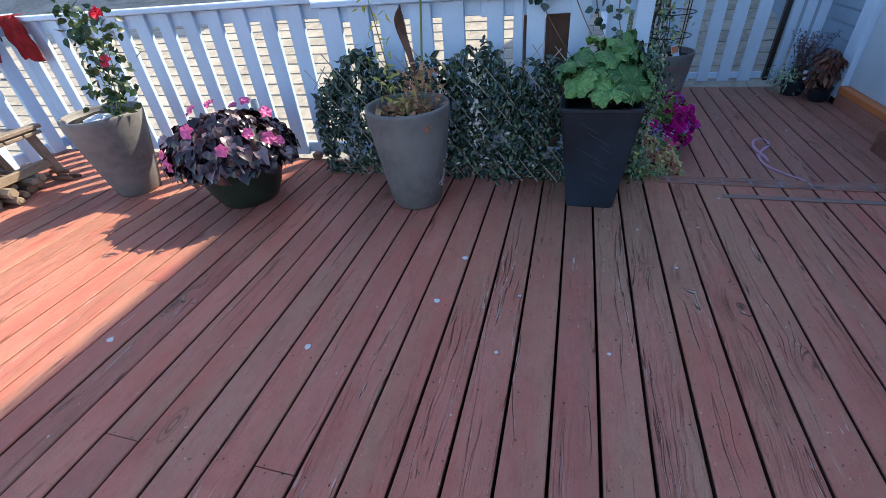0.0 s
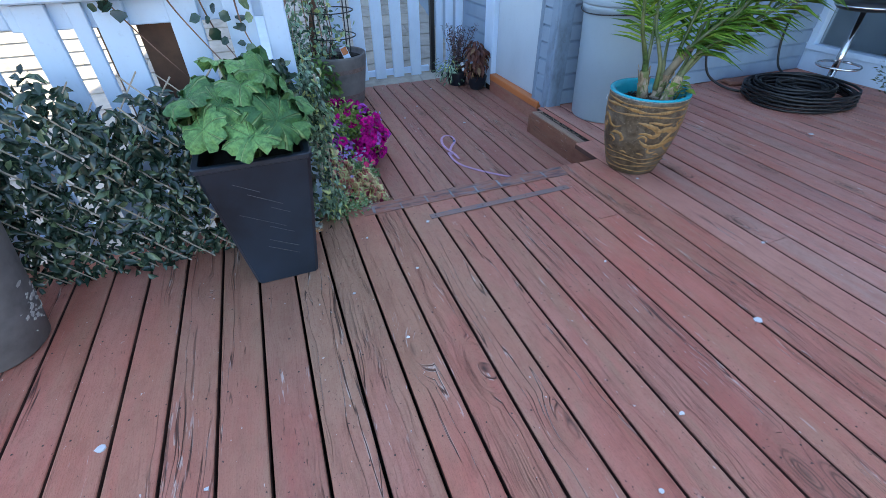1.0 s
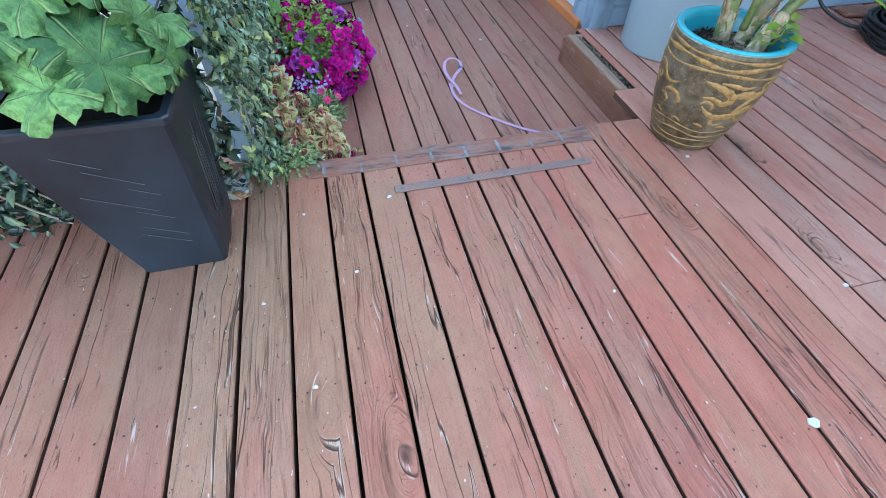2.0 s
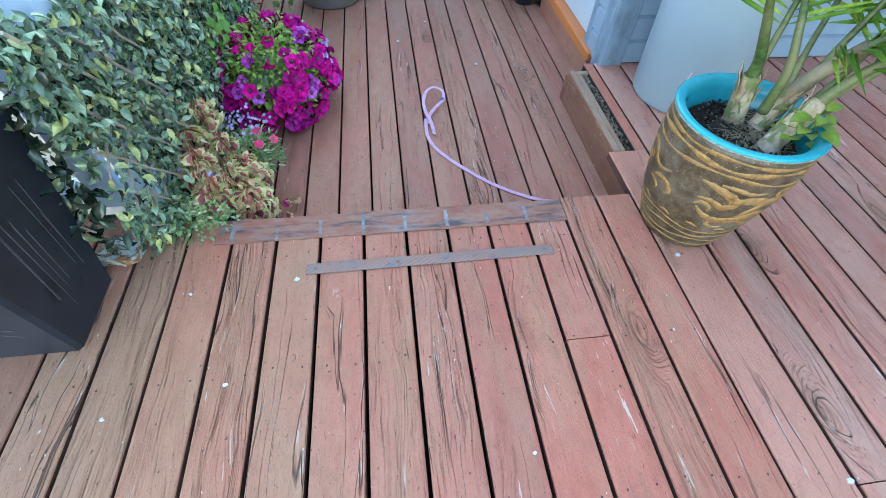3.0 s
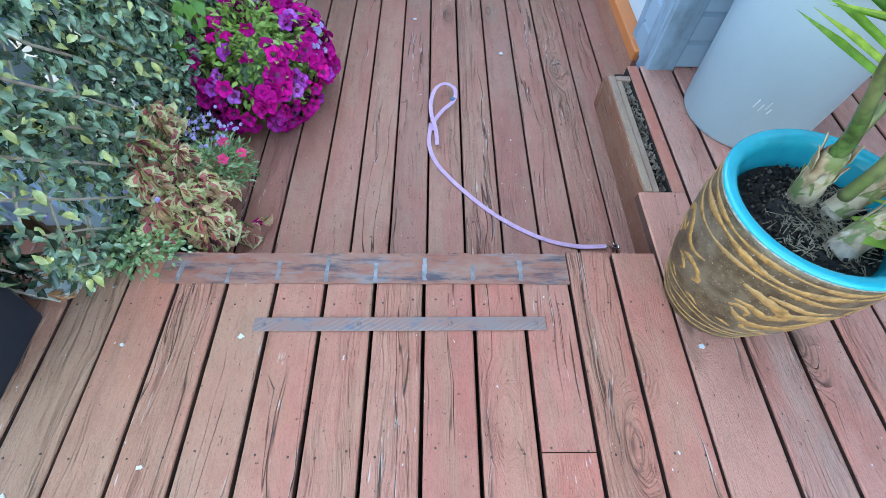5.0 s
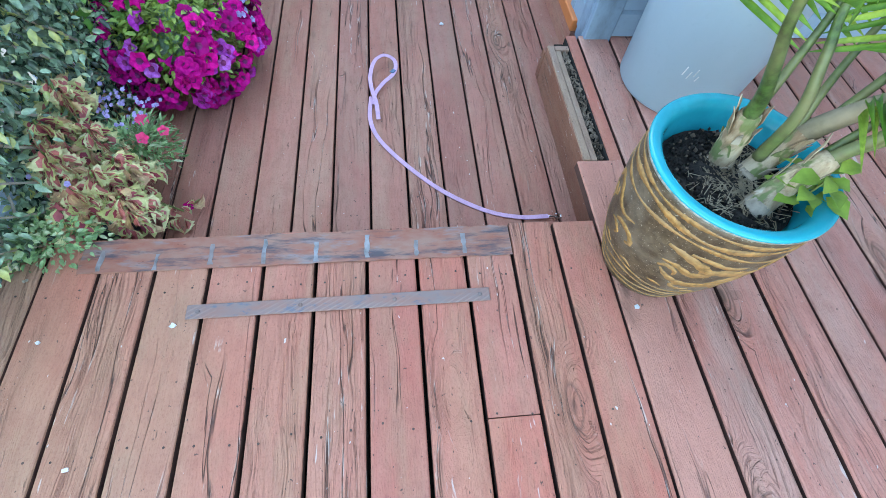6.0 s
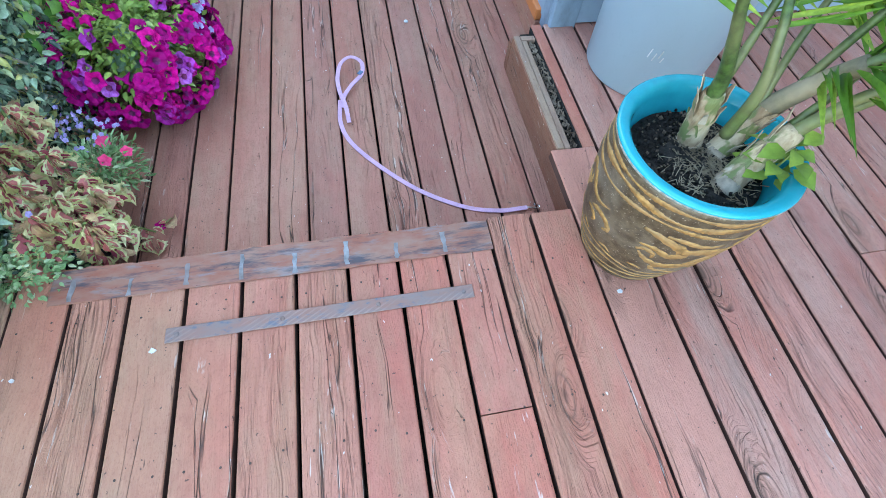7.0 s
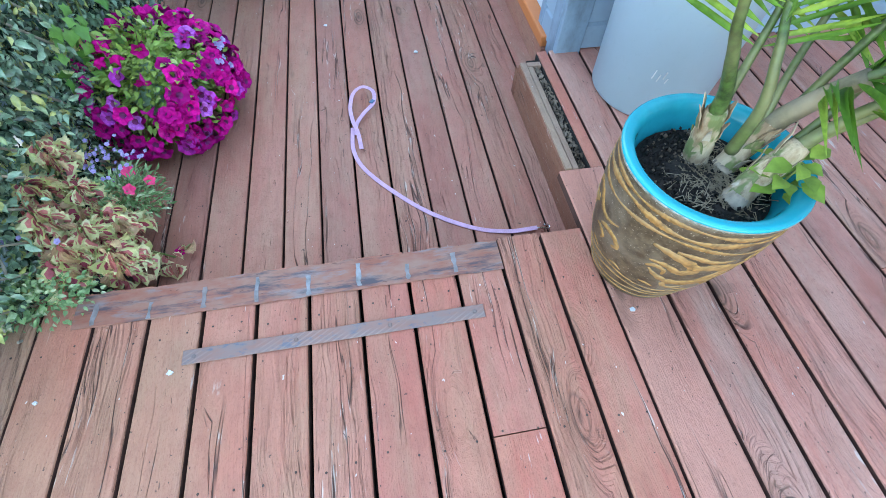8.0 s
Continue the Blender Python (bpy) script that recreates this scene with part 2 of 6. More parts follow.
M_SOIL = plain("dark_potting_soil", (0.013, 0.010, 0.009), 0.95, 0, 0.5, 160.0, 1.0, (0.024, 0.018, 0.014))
M_BIN = painted("pale_grey_plastic", (0.31, 0.42, 0.52), (0.25, 0.34, 0.42), 0.40, 0.35, 4.0)
M_TURQ = plain("turquoise_glaze", (0.006, 0.33, 0.42), 0.16, 0, 0.12, 20.0, 0.05)
n = Nodes("brown_urn_glaze", 0.42)
f = n.noise(n.pos(), 38.0, 4.0, 0.65)
tone = n.mix(n.ramp(f, [(0.36, 0.0), (0.64, 1.0)]), (0.042, 0.027, 0.015), (0.120, 0.086, 0.052))
tone = n.mix(n.ramp(n.noise(n.pos(), 7.0, 4.0, 0.6), [(0.50, 0.0), (0.70, 0.7)]), tone, (0.19, 0.160, 0.125))
tone = n.mix(n.ramp(n.noise(n.pos(), 210.0, 2.0, 0.5), [(0.66, 0.0), (0.70, 0.7)]), tone, (0.42, 0.38, 0.32))
n.color(tone)
n.bump(f, 0.5, 0.003)
M_URN = n.mat
M_GOLD = plain("ochre_relief", (0.46, 0.250, 0.080), 0.60, 0, 0.45, 60.0, 0.5, (0.33, 0.20, 0.090))
M_RIMEDGE = plain("worn_rim_edge", (0.42, 0.50, 0.48), 0.5, 0, 0.5, 70.0, 0.3, (0.20, 0.17, 0.12))
M_STEEL = plain("worn_steel", (0.27, 0.18, 0.155), 0.5, 0.12, 0.35, 50.0, 0.3, (0.17, 0.15, 0.16))
M_CHROME = plain("chrome", (0.75, 0.76, 0.78), 0.12, 1.0, 0.05, 30.0, 0.0)
M_RUBBER = plain("black_rubber", (0.014, 0.015, 0.017), 0.45, 0, 0.3, 40.0, 0.1)


# ---- mesh helpers ----
def mesh_ob(name, bm, material, smooth=False):
    me = bpy.data.meshes.new(name)
    bm.to_mesh(me)
    bm.free()
    me.materials.append(material)
    if smooth:
        me.polygons.foreach_set("use_smooth", [True] * len(me.polygons))
    return new(name, me)


def part(name, bm, material, parent, label="", smooth=False):
    ob = mesh_ob(name, bm, material, smooth)
    ob.parent = parent
    return tagged(ob, label)


def thing(name, label, category, at=(0, 0, 0), group="", kind=""):
    ob = new(name)
    ob.empty_display_size = 0.1
    ob.location = at
    return tagged(ob, label, category, group, kind)


def box(bm, x0, x1, y0, y1, z0, z1, bevel=0.0):
    m = Matrix.Translation(((x0 + x1) / 2, (y0 + y1) / 2, (z0 + z1) / 2)) @ Matrix.Diagonal((x1 - x0, y1 - y0, z1 - z0, 1))
    made = bmesh.ops.create_cube(bm, size=1, matrix=m)["verts"]
    if bevel:
        edges = list({e for v in made for e in v.link_edges})
        bmesh.ops.bevel(bm, geom=edges, offset=bevel, segments=1, affect="EDGES")
    return bm


def boxed(*args, bevel=0.0):
    return box(bmesh.new(), *args, bevel=bevel)


def lathe(profile, segs=40, bm=None, wobble=0.0, cap=True):
    """A turned body round z from (radius, height) pairs."""
    bm = bm or bmesh.new()
    rings = []
    for r, z in profile:
        ring = []
        for i in range(segs):
            a = 2 * math.pi * i / segs
            q = r * (1 + wobble * math.sin(3 * a + z * 9))
            ring.append(bm.verts.new((q * math.cos(a), q * math.sin(a), z)))
        rings.append(ring)
    for lo, hi in zip(rings, rings[1:]):
        for i in range(segs):
            bm.faces.new((lo[i], lo[(i + 1) % segs], hi[(i + 1) % segs], hi[i]))
    if cap and profile[0][0] > 1e-4:
        bm.faces.new(rings[0][::-1])
    if cap and profile[-1][0] > 1e-4:
        bm.faces.new(rings[-1])
    return bm


def tube(points, radius, segs=8, bm=None, flat=1.0):
    """A round rod along points; radius may be a number or one for each point."""
    bm = bm or bmesh.new()
    pts = [Vector(p) for p in points]
    rings = []
    side = None
    for i, p in enumerate(pts):
        d = (pts[min(i + 1, len(pts) - 1)] - pts[max(i - 1, 0)]).normalized()
        if side is None:
            side = d.orthogonal().normalized()
        side = (side - d * side.dot(d)).normalized()
        other = d.cross(side)
        r = radius[i] if isinstance(radius, (list, tuple)) else radius
        rings.append([bm.verts.new(p + side * (r * math.cos(2 * math.pi * k / segs)) + other * (r * flat * math.sin(2 * math.pi * k / segs)))
                      for k in range(segs)])
    for lo, hi in zip(rings, rings[1:]):
        for k in range(segs):
            bm.faces.new((lo[k], lo[(k + 1) % segs], hi[(k + 1) % segs], hi[k]))
    bm.faces.new(rings[0][::-1])
    bm.faces.new(rings[-1])
    return bm


def curve_points(pts, steps=8):
    """A smooth line through points."""
    p = [Vector(q) for q in pts]
    p = [2 * p[0] - p[1], *p, 2 * p[-1] - p[-2]]
    out = []
    for i in range(1, len(p) - 2):
        for s in range(steps):
            t = s / steps
            a, b, c, d = p[i - 1], p[i], p[i + 1], p[i + 2]
            out.append(0.5 * (2 * b + (c - a) * t + (2 * a - 5 * b + 4 * c - d) * t * t + (3 * b - a - 3 * c + d) * t ** 3))
    return out + [p[-2]]


# ---- large structure: house ----
H = 5.85


def wall_block(name, label, bounds):
    ob = mesh_ob(name, boxed(*bounds), M_SIDING)
    return tagged(ob, label, "wall", kind="structure")


wall_south = wall_block("wall_south", "pale blue lapped wooden siding of the house", (2.92, 9.0, 4.58, 4.80, -0.30, H))
wall_west = wall_block("wall_west", "house side wall with a pale door and lapped siding", (2.92, 3.12, 5.80, 11.5, -0.6, H))
wall_west_near = wall_block("wall_west", "strip of lapped siding between door and corner", (2.92, 3.12, 4.80, 4.82, -0.30, H))
wall_lintel = wall_block("wall_west", "house wall above the door", (2.92, 3.12, 4.82, 5.80, 2.02, H))
wall_rim = wall_block("wall_west", "house wall base painted near black as shadow below the door sill", (2.935, 3.12, 4.82, 5.80, -0.6, -0.075))
# shadow line below the sill is put into the base's colour
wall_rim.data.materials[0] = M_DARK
wall_north = wall_block("wall_north", "far side wall of the house", (3.12, 9.0, 11.3, 11.5, -0.6, H))
wall_back = wall_block("wall_back", "inner wall of the house", (8.8, 9.0, 4.8, 11.3, -0.6, H))
tagged(mesh_ob("roof", boxed(2.80, 9.2, 4.46, 11.7, H, H + 0.18), M_ROOF), "flat roof edge of the house", "roof", kind="structure")

# the wing with the glazed wall
wall_east_low = wall_block("wall_east", "white panel below the glass wall", (5.84, 6.0, -3.0, 4.58, -0.3, 0.22))
wall_east_top = wall_block("wall_east", "wing wall above the glass", (5.84, 6.0, -3.0, 4.58, 2.1, 3.0))
wall_east_low.data.materials[0] = M_WHITE
tagged(mesh_ob("roof", boxed(5.7, 9.0, -3.0, 4.58, 3.0, 3.15), M_ROOF), "roof of the glazed wing", "roof", kind="structure")
wall_block("wall_wing_back", "inner wall of the glazed wing", (8.8, 9.0, -3.0, 4.58, -0.3, 3.0))
wall_block("wall_wing_side", "end wall of the glazed wing", (6.0, 8.8, -3.0, -2.85, -0.3, 3.0))
tagged(mesh_ob("floor", boxed(6.0, 8.8, -2.85, 4.58, -0.3, 0.0), M_GREYWOOD), "floor inside the glazed wing", "floor", kind="structure")

# ---- decks ----
SEAM, PITCH, GAP = 2.235, 0.1505, 0.0105
EDGE_Y, LOW_Z = 3.605, -0.17
ground_bm = boxed(-60, 60, -60, 60, -3.2, -3.0)
tagged(mesh_ob("ground", ground_bm, plain("ground_soil", (0.16, 0.14, 0.11), 0.95, 0, 0.3, 0.8)), "dry ground below the raised deck", "ground", kind="structure")
# solid near-black blocks give the gaps their shade
deck_bed = tagged(mesh_ob("deck_underside", boxed(-4.3, 5.84, -3.0, 3.6, -0.34, -0.10), M_DARK), "near-black block painted as the shade below the deck boards", "deck", kind="structure")
box_bed = tagged(mesh_ob("deck_underside", boxed(2.83, 5.84, 3.6, 4.58, -0.34, -0.10), M_DARK), "near-black block painted as the shade below the deck boards", "deck", kind="structure")
low_bed = tagged(mesh_ob("deck_underside", boxed(0.6, 2.90, 3.62, 6.6, -0.52, -0.26), M_DARK), "near-black block painted as the shade below the lower deck", "deck", kind="structure")

# main and lower fence runs, made before the deck boards
M_BROWNWOOD = plain("rusty_brown_board", (0.12, 0.055, 0.03), 0.7, 0, 0.35, 12.0, 0.3, (0.28, 0.16, 0.09))


def picket_fence(name, label, x0, x1, y, z0, z1, pitch, width, phase=0.0, spots=None):
    """Run along x: cap rail, under rail, bottom rail and square-topped pickets."""
    ob = thing(name, label, "fence", ((x0 + x1) / 2, y, z0), kind="structure")
    w = (x1 - x0) / 2
    part("cap_rail", boxed(-w, w, -0.07, 0.05, z1 - z0 - 0.035, z1 - z0, bevel=0.006), M_WHITE, ob)
    part("top_rail", boxed(-w, w, 0.0, 0.04, z1 - z0 - 0.13, z1 - z0 - 0.037, bevel=0.004), M_WHITE, ob)
    part("bottom_rail", boxed(-w, w, 0.0, 0.04, 0.03, 0.11, bevel=0.004), M_WHITE, ob)
    if spots:
        for c, wd in spots:
            part("picket", boxed(c - wd / 2, c + wd / 2, -0.030, -0.002, 0.02, z1 - z0 - 0.04, bevel=0.003), M_WHITE, ob).location = (-(x0 + x1) / 2, 0, 0)
        return ob
    pk = boxed(-width / 2, width / 2, -0.018, 0.014, 0.02, z1 - z0 - 0.04, bevel=0.003)
    first = part("picket", pk, M_WHITE, ob)
    i = 0
    x = -w + width / 2 + phase
    while x < w - width / 2 + 0.001:
        o = first if i == 0 else first.copy()
        if i:
            scene.collection.objects.link(o)
        o.location = (x, -0.014, 0)
        x += pitch
        i += 1
    return ob


fence_main = picket_fence("fence_main", "white painted picket fence along the deck edge", -3.95, -1.10, 3.72, 0.0, 1.10, 0.215, 0.115, 0.05)
fence_mid = picket_fence("fence_mid", "white wide-board picket fence behind the ivy screen", -1.10, -0.01, 3.72, 0.0, 1.07, 0.205, 0.14, 0.03)
fence_end = picket_fence("fence_end", "white uneven pickets with wide gaps at the fence end", -0.01, 0.86, 3.72, 0.0, 1.06, 0.2, 0.1, 0.0, [(0.08, 0.10), (0.215, 0.055), (0.318, 0.105), (0.565, 0.11), (0.765, 0.11)])
post = thing("fence_post", "weathered white square post at the fence end", "post", (0.90, 3.72, 0), kind="structure")
part("shaft", boxed(-0.045, 0.045, -0.045, 0.045, -0.2, 1.3, bevel=0.006), M_WHITE, post)
fence_far = picket_fence("fence_far", "white picket fence at the end of the lower deck", 1.45, 2.50, 6.37, LOW_Z, 0.90, 0.20, 0.115, 0.03)
gate = picket_fence("fence_gate", "white picket gate beside the house wall", 2.58, 2.90, 6.37, LOW_Z, 0.90, 0.115, 0.075, 0.0)
gp = thing("gate_post", "dark metal gate post", "post", (2.54, 6.37, LOW_Z), kind="structure")
part("shaft", boxed(-0.022, 0.022, -0.03, 0.03, 0, 1.2, bevel=0.004), M_RUBBER, gp)
fl = picket_fence("fence_left", "white picket fence closing the deck's end", -2.2, 0, 0, 0.0, 1.10, 0.215, 0.115, 0.05)
fl.matrix_world = pose(-3.98, 2.62, 0, 0, 0, 90)
fs = picket_fence("fence_side", "white picket fence behind the side ivy screen", 0.0, 2.55, 0, LOW_Z, 0.62, 0.20, 0.13, 0.03)
fs.matrix_world = pose(0.84, 5.05, LOW_Z, 0, 0, 90)

# ---- things: pots and planters ----
def round_pot(name, label, at, height, r_base, r_top, material, soil_drop=0.05, lean=0.0):
    ob = thing(name, label, "planter", at)
    h, a, b, w = height, r_base, r_top, 0.018
    prof = [(a * 0.92, 0), (a, 0.012), (a + (b - a) * 0.35, h * 0.3), (a + (b - a) * 0.75, h * 0.68), (b * 0.995, h * 0.93), (b, h * 0.965), (b, h - 0.006), (b - 0.006, h),
            (b - w, h), (b - w - 0.004, h - 0.01), (b - w - 0.012, h - soil_drop * 1.4)]
    bm = lathe(prof, 48, wobble=0.004)
    part("body", bm, material, ob, smooth=True)
    rs = b - w - 0.010
    part("soil", soil_bm(rs, h - soil_drop), M_SOIL, ob, "dark potting soil")
    return ob


def soil_bm(r, z, rough=0.012, rings=7, segs=28):
    bm = bmesh.new()
    c = bm.verts.new((0, 0, z + 0.01))
    prev = None
    for k in range(1, rings + 1):
        q = r * k / rings
        ring = [bm.verts.new((q * math.cos(2 * math.pi * i / segs), q * math.sin(2 * math.pi * i / segs),
                              z + random.uniform(-rough, rough) * (k < rings) + 0.012 * (1 - (k / rings) ** 2))) for i in range(segs)]
        for i in range(segs):
            if prev:
                bm.faces.new((prev[i], ring[i], ring[(i + 1) % segs], prev[(i + 1) % segs]))
            else:
                bm.faces.new((c, ring[i], ring[(i + 1) % segs]))
        prev = ring
    return bm


pot_a = round_pot("round_planter", "tall grey resin planter with scuffed base", (-0.325, 3.12, 0), 0.60, 0.150, 0.238, M_GREYPOT, 0.09)
pot_b = round_pot("round_planter", "tall grey planter holding a red rose bush", (-2.47, 3.02, 0), 0.57, 0.142, 0.245, M_GREYPOT, 0.04)
tub = round_pot("round_tub", "low dark green glazed tub on the deck", (-1.50, 3.02, 0), 0.27, 0.19, 0.28, M_GREENTUB, 0.03)

# black square planter
sq = thing("square_planter", "tall tapered black plastic square planter", "planter", (0.705, 3.265, 0))


def square_shell(h, a, b, w):
    bm = bmesh.new()
    levels = [(a - 0.004, 0), (a, 0.006), (a + (b - a) * 0.5, h * 0.5), (b - 0.003, h - 0.022), (b + 0.004, h - 0.018), (b + 0.004, h - 0.003), (b, h), (b - w, h), (b - w - 0.003, h - 0.012), (b - w - 0.012, h - 0.12)]
    rings = []
    for q, z in levels:
        c = 0.012
        pts = [(q - c, -q), (q, -q + c), (q, q - c), (q - c, q), (-q + c, q), (-q, q - c), (-q, -q + c), (-q + c, -q)]
        rings.append([bm.verts.new((x, y, z)) for x, y in pts])
    for lo, hi in zip(rings, rings[1:]):
        for i in range(8):
            bm.faces.new((lo[i], lo[(i + 1) % 8], hi[(i + 1) % 8], hi[i]))
    bm.faces.new(rings[0][::-1])
    bm.faces.new(rings[-1])
    return bm


part("body", square_shell(0.59, 0.128, 0.196, 0.018), M_BLACKPOT, sq)
part("soil", boxed(-0.168, 0.168, -0.168, 0.168, 0.50, 0.53), M_SOIL, sq, "dark potting soil")
M_RUB = plain("grey_rub", (0.040, 0.050, 0.064), 0.55, 0, 0.5, 90.0, 0.1)
M_SCUFF = plain("pale_scuff", (0.10, 0.105, 0.12), 0.6)
for k in range(7):
    zc = 0.16 + 0.055 * k + random.uniform(-0.015, 0.015)
    xc = random.uniform(-0.06, 0.06)
    ln = random.uniform(0.06, 0.15)
    yf = lambda z: -(0.128 + 0.068 * z / 0.59) - 0.0012
    bm = tube([(xc - ln / 2, yf(zc + ln * 0.3), zc + ln * 0.3), (xc + ln / 2, yf(zc - ln * 0.3), zc - ln * 0.3)], 0.0008, 5)
    part("scratch", bm, M_SCUFF, sq, "pale scratch in the plastic")

for k in range(9):
    z0, z1 = random.uniform(0.10, 0.30), random.uniform(0.32, 0.52)
    y = random.uniform(-0.09, 0.09)
    xf = lambda z: 0.128 + 0.068 * z / 0.59 + 0.0008
    part("scratch", tube([(xf(z0), y, z0), (xf(z1), y + random.uniform(-0.01, 0.01), z1)], 0.0010, 5), M_SCUFF, sq, "pale scratch in the plastic")

for x, y, z, wide, tall, tilt in ((0.0, 0.055, 0.34, 0.016, 0.16, 4), (0.0, -0.06, 0.22, 0.022, 0.11, -8), (0.0, 0.02, 0.14, 0.030, 0.07, 14), (0.0, -0.02, 0.44, 0.010, 0.10, 2)):
    bm = bmesh.new()
    rr = random.Random(int(z * 100))
    edge = [(math.cos(a) * wide * rr.uniform(0.6, 1.0), math.sin(a) * tall * 0.5 * rr.uniform(0.6, 1.0)) for a in [2 * math.pi * k / 11 for k in range(11)]]
    c, d = math.cos(radians(tilt)), math.sin(radians(tilt))
    pts = [(y + p * c - q * d, z + p * d + q * c) for p, q in edge]
    bm.faces.new([bm.verts.new((0.1285 + 0.068 * pz / 0.59 + 0.0006, py, pz)) for py, pz in pts])
    bmesh.ops.solidify(bm, geom=bm.faces[:], thickness=0.0008)
    part("rub_mark", bm, M_RUB, sq, "faint grey rub mark")

# glazed urn
URN = (2.815, 3.462, 0.0)
urn = thing("glazed_urn", "brown glazed urn with ochre relief and turquoise rim", "planter", URN)
URN_PROF = [(0.134, 0.0), (0.143, 0.008), (0.160, 0.063), (0.186, 0.158), (0.205, 0.264), (0.213, 0.340), (0.213, 0.400), (0.2115, 0.440), (0.214, 0.461)]


def urn_r(z):
    for (r0, z0), (r1, z1) in zip(URN_PROF, URN_PROF[1:]):
        if z <= z1:
            return r0 + (r1 - r0) * (z - z0) / (z1 - z0)
    return URN_PROF[-1][0]


part("body", lathe(URN_PROF + [(0.200, 0.461), (0.186, 0.440), (0.166, 0.32), (0.05, 0.30)], 56), M_URN, urn, smooth=True)
part("rim", lathe([(0.212, 0.4615), (0.2160, 0.4635), (0.2165, 0.468), (0.2130, 0.472), (0.206, 0.473), (0.194, 0.471), (0.184, 0.463), (0.178, 0.443), (0.170, 0.38), (0.165, 0.375), (0.165, 0.33), (0.184, 0.33), (0.196, 0.43), (0.212, 0.4615)], 64, cap=False), M_TURQ, urn, "turquoise glazed rim", True)
part("soil", soil_bm(0.167, 0.392, 0.014), M_SOIL, urn, "dark soil with fibres")


def relief(strokes, name="relief"):
    """Low raised ochre strokes that follow the urn's body; each is a list of (angle, height, half width)."""
    bm = bmesh.new()
    for st in strokes:
        pts = curve_points(st, 6)
        mid = []
        for p in pts:
            r = urn_r(p.y)
            mid.append(Vector((r * math.cos(p.x), r * math.sin(p.x), p.y)))
        rows = []
        for i, (p, c) in enumerate(zip(pts, mid)):
            d = (mid[min(i + 1, len(mid) - 1)] - mid[max(i - 1, 0)]).normalized()
            out = Vector((math.cos(p.x), math.sin(p.x), -0.15)).normalized()
            side = d.cross(out).normalized()
            w = max(0.0011, 1.25 * p.z * (1 + 0.14 * math.sin(i * 1.7)))
            rise = min(0.0016, 0.0008 + w * 0.08)
            row = []
            for q, lift in ((-1.0, -0.002), (-0.82, rise), (0.82, rise), (1.0, -0.002)):
                v = c + side * (w * q)
                k = urn_r(min(max(v.z, 0.0), 0.460)) / max(1e-6, math.hypot(v.x, v.y))
                row.append(bm.verts.new(Vector((v.x * k, v.y * k, v.z)) + out * lift))
            rows.append(row)
        for a, b in zip(rows, rows[1:]):
            for j in range(3):
                bm.faces.new((a[j], a[j + 1], b[j + 1], b[j]))
        bm.faces.new(rows[0])
        bm.faces.new(rows[-1][::-1])
    bmesh.ops.recalc_face_normals(bm, faces=bm.faces)
    return bm


def ring_stroke(z, amp, waves, w, ph=0.0):
    return [(2 * math.pi * i / 60, z + amp * math.sin(waves * 2 * math.pi * i / 60 + ph), w * (0.75 + 0.35 * math.sin(i * 0.9 + ph))) for i in range(61)]


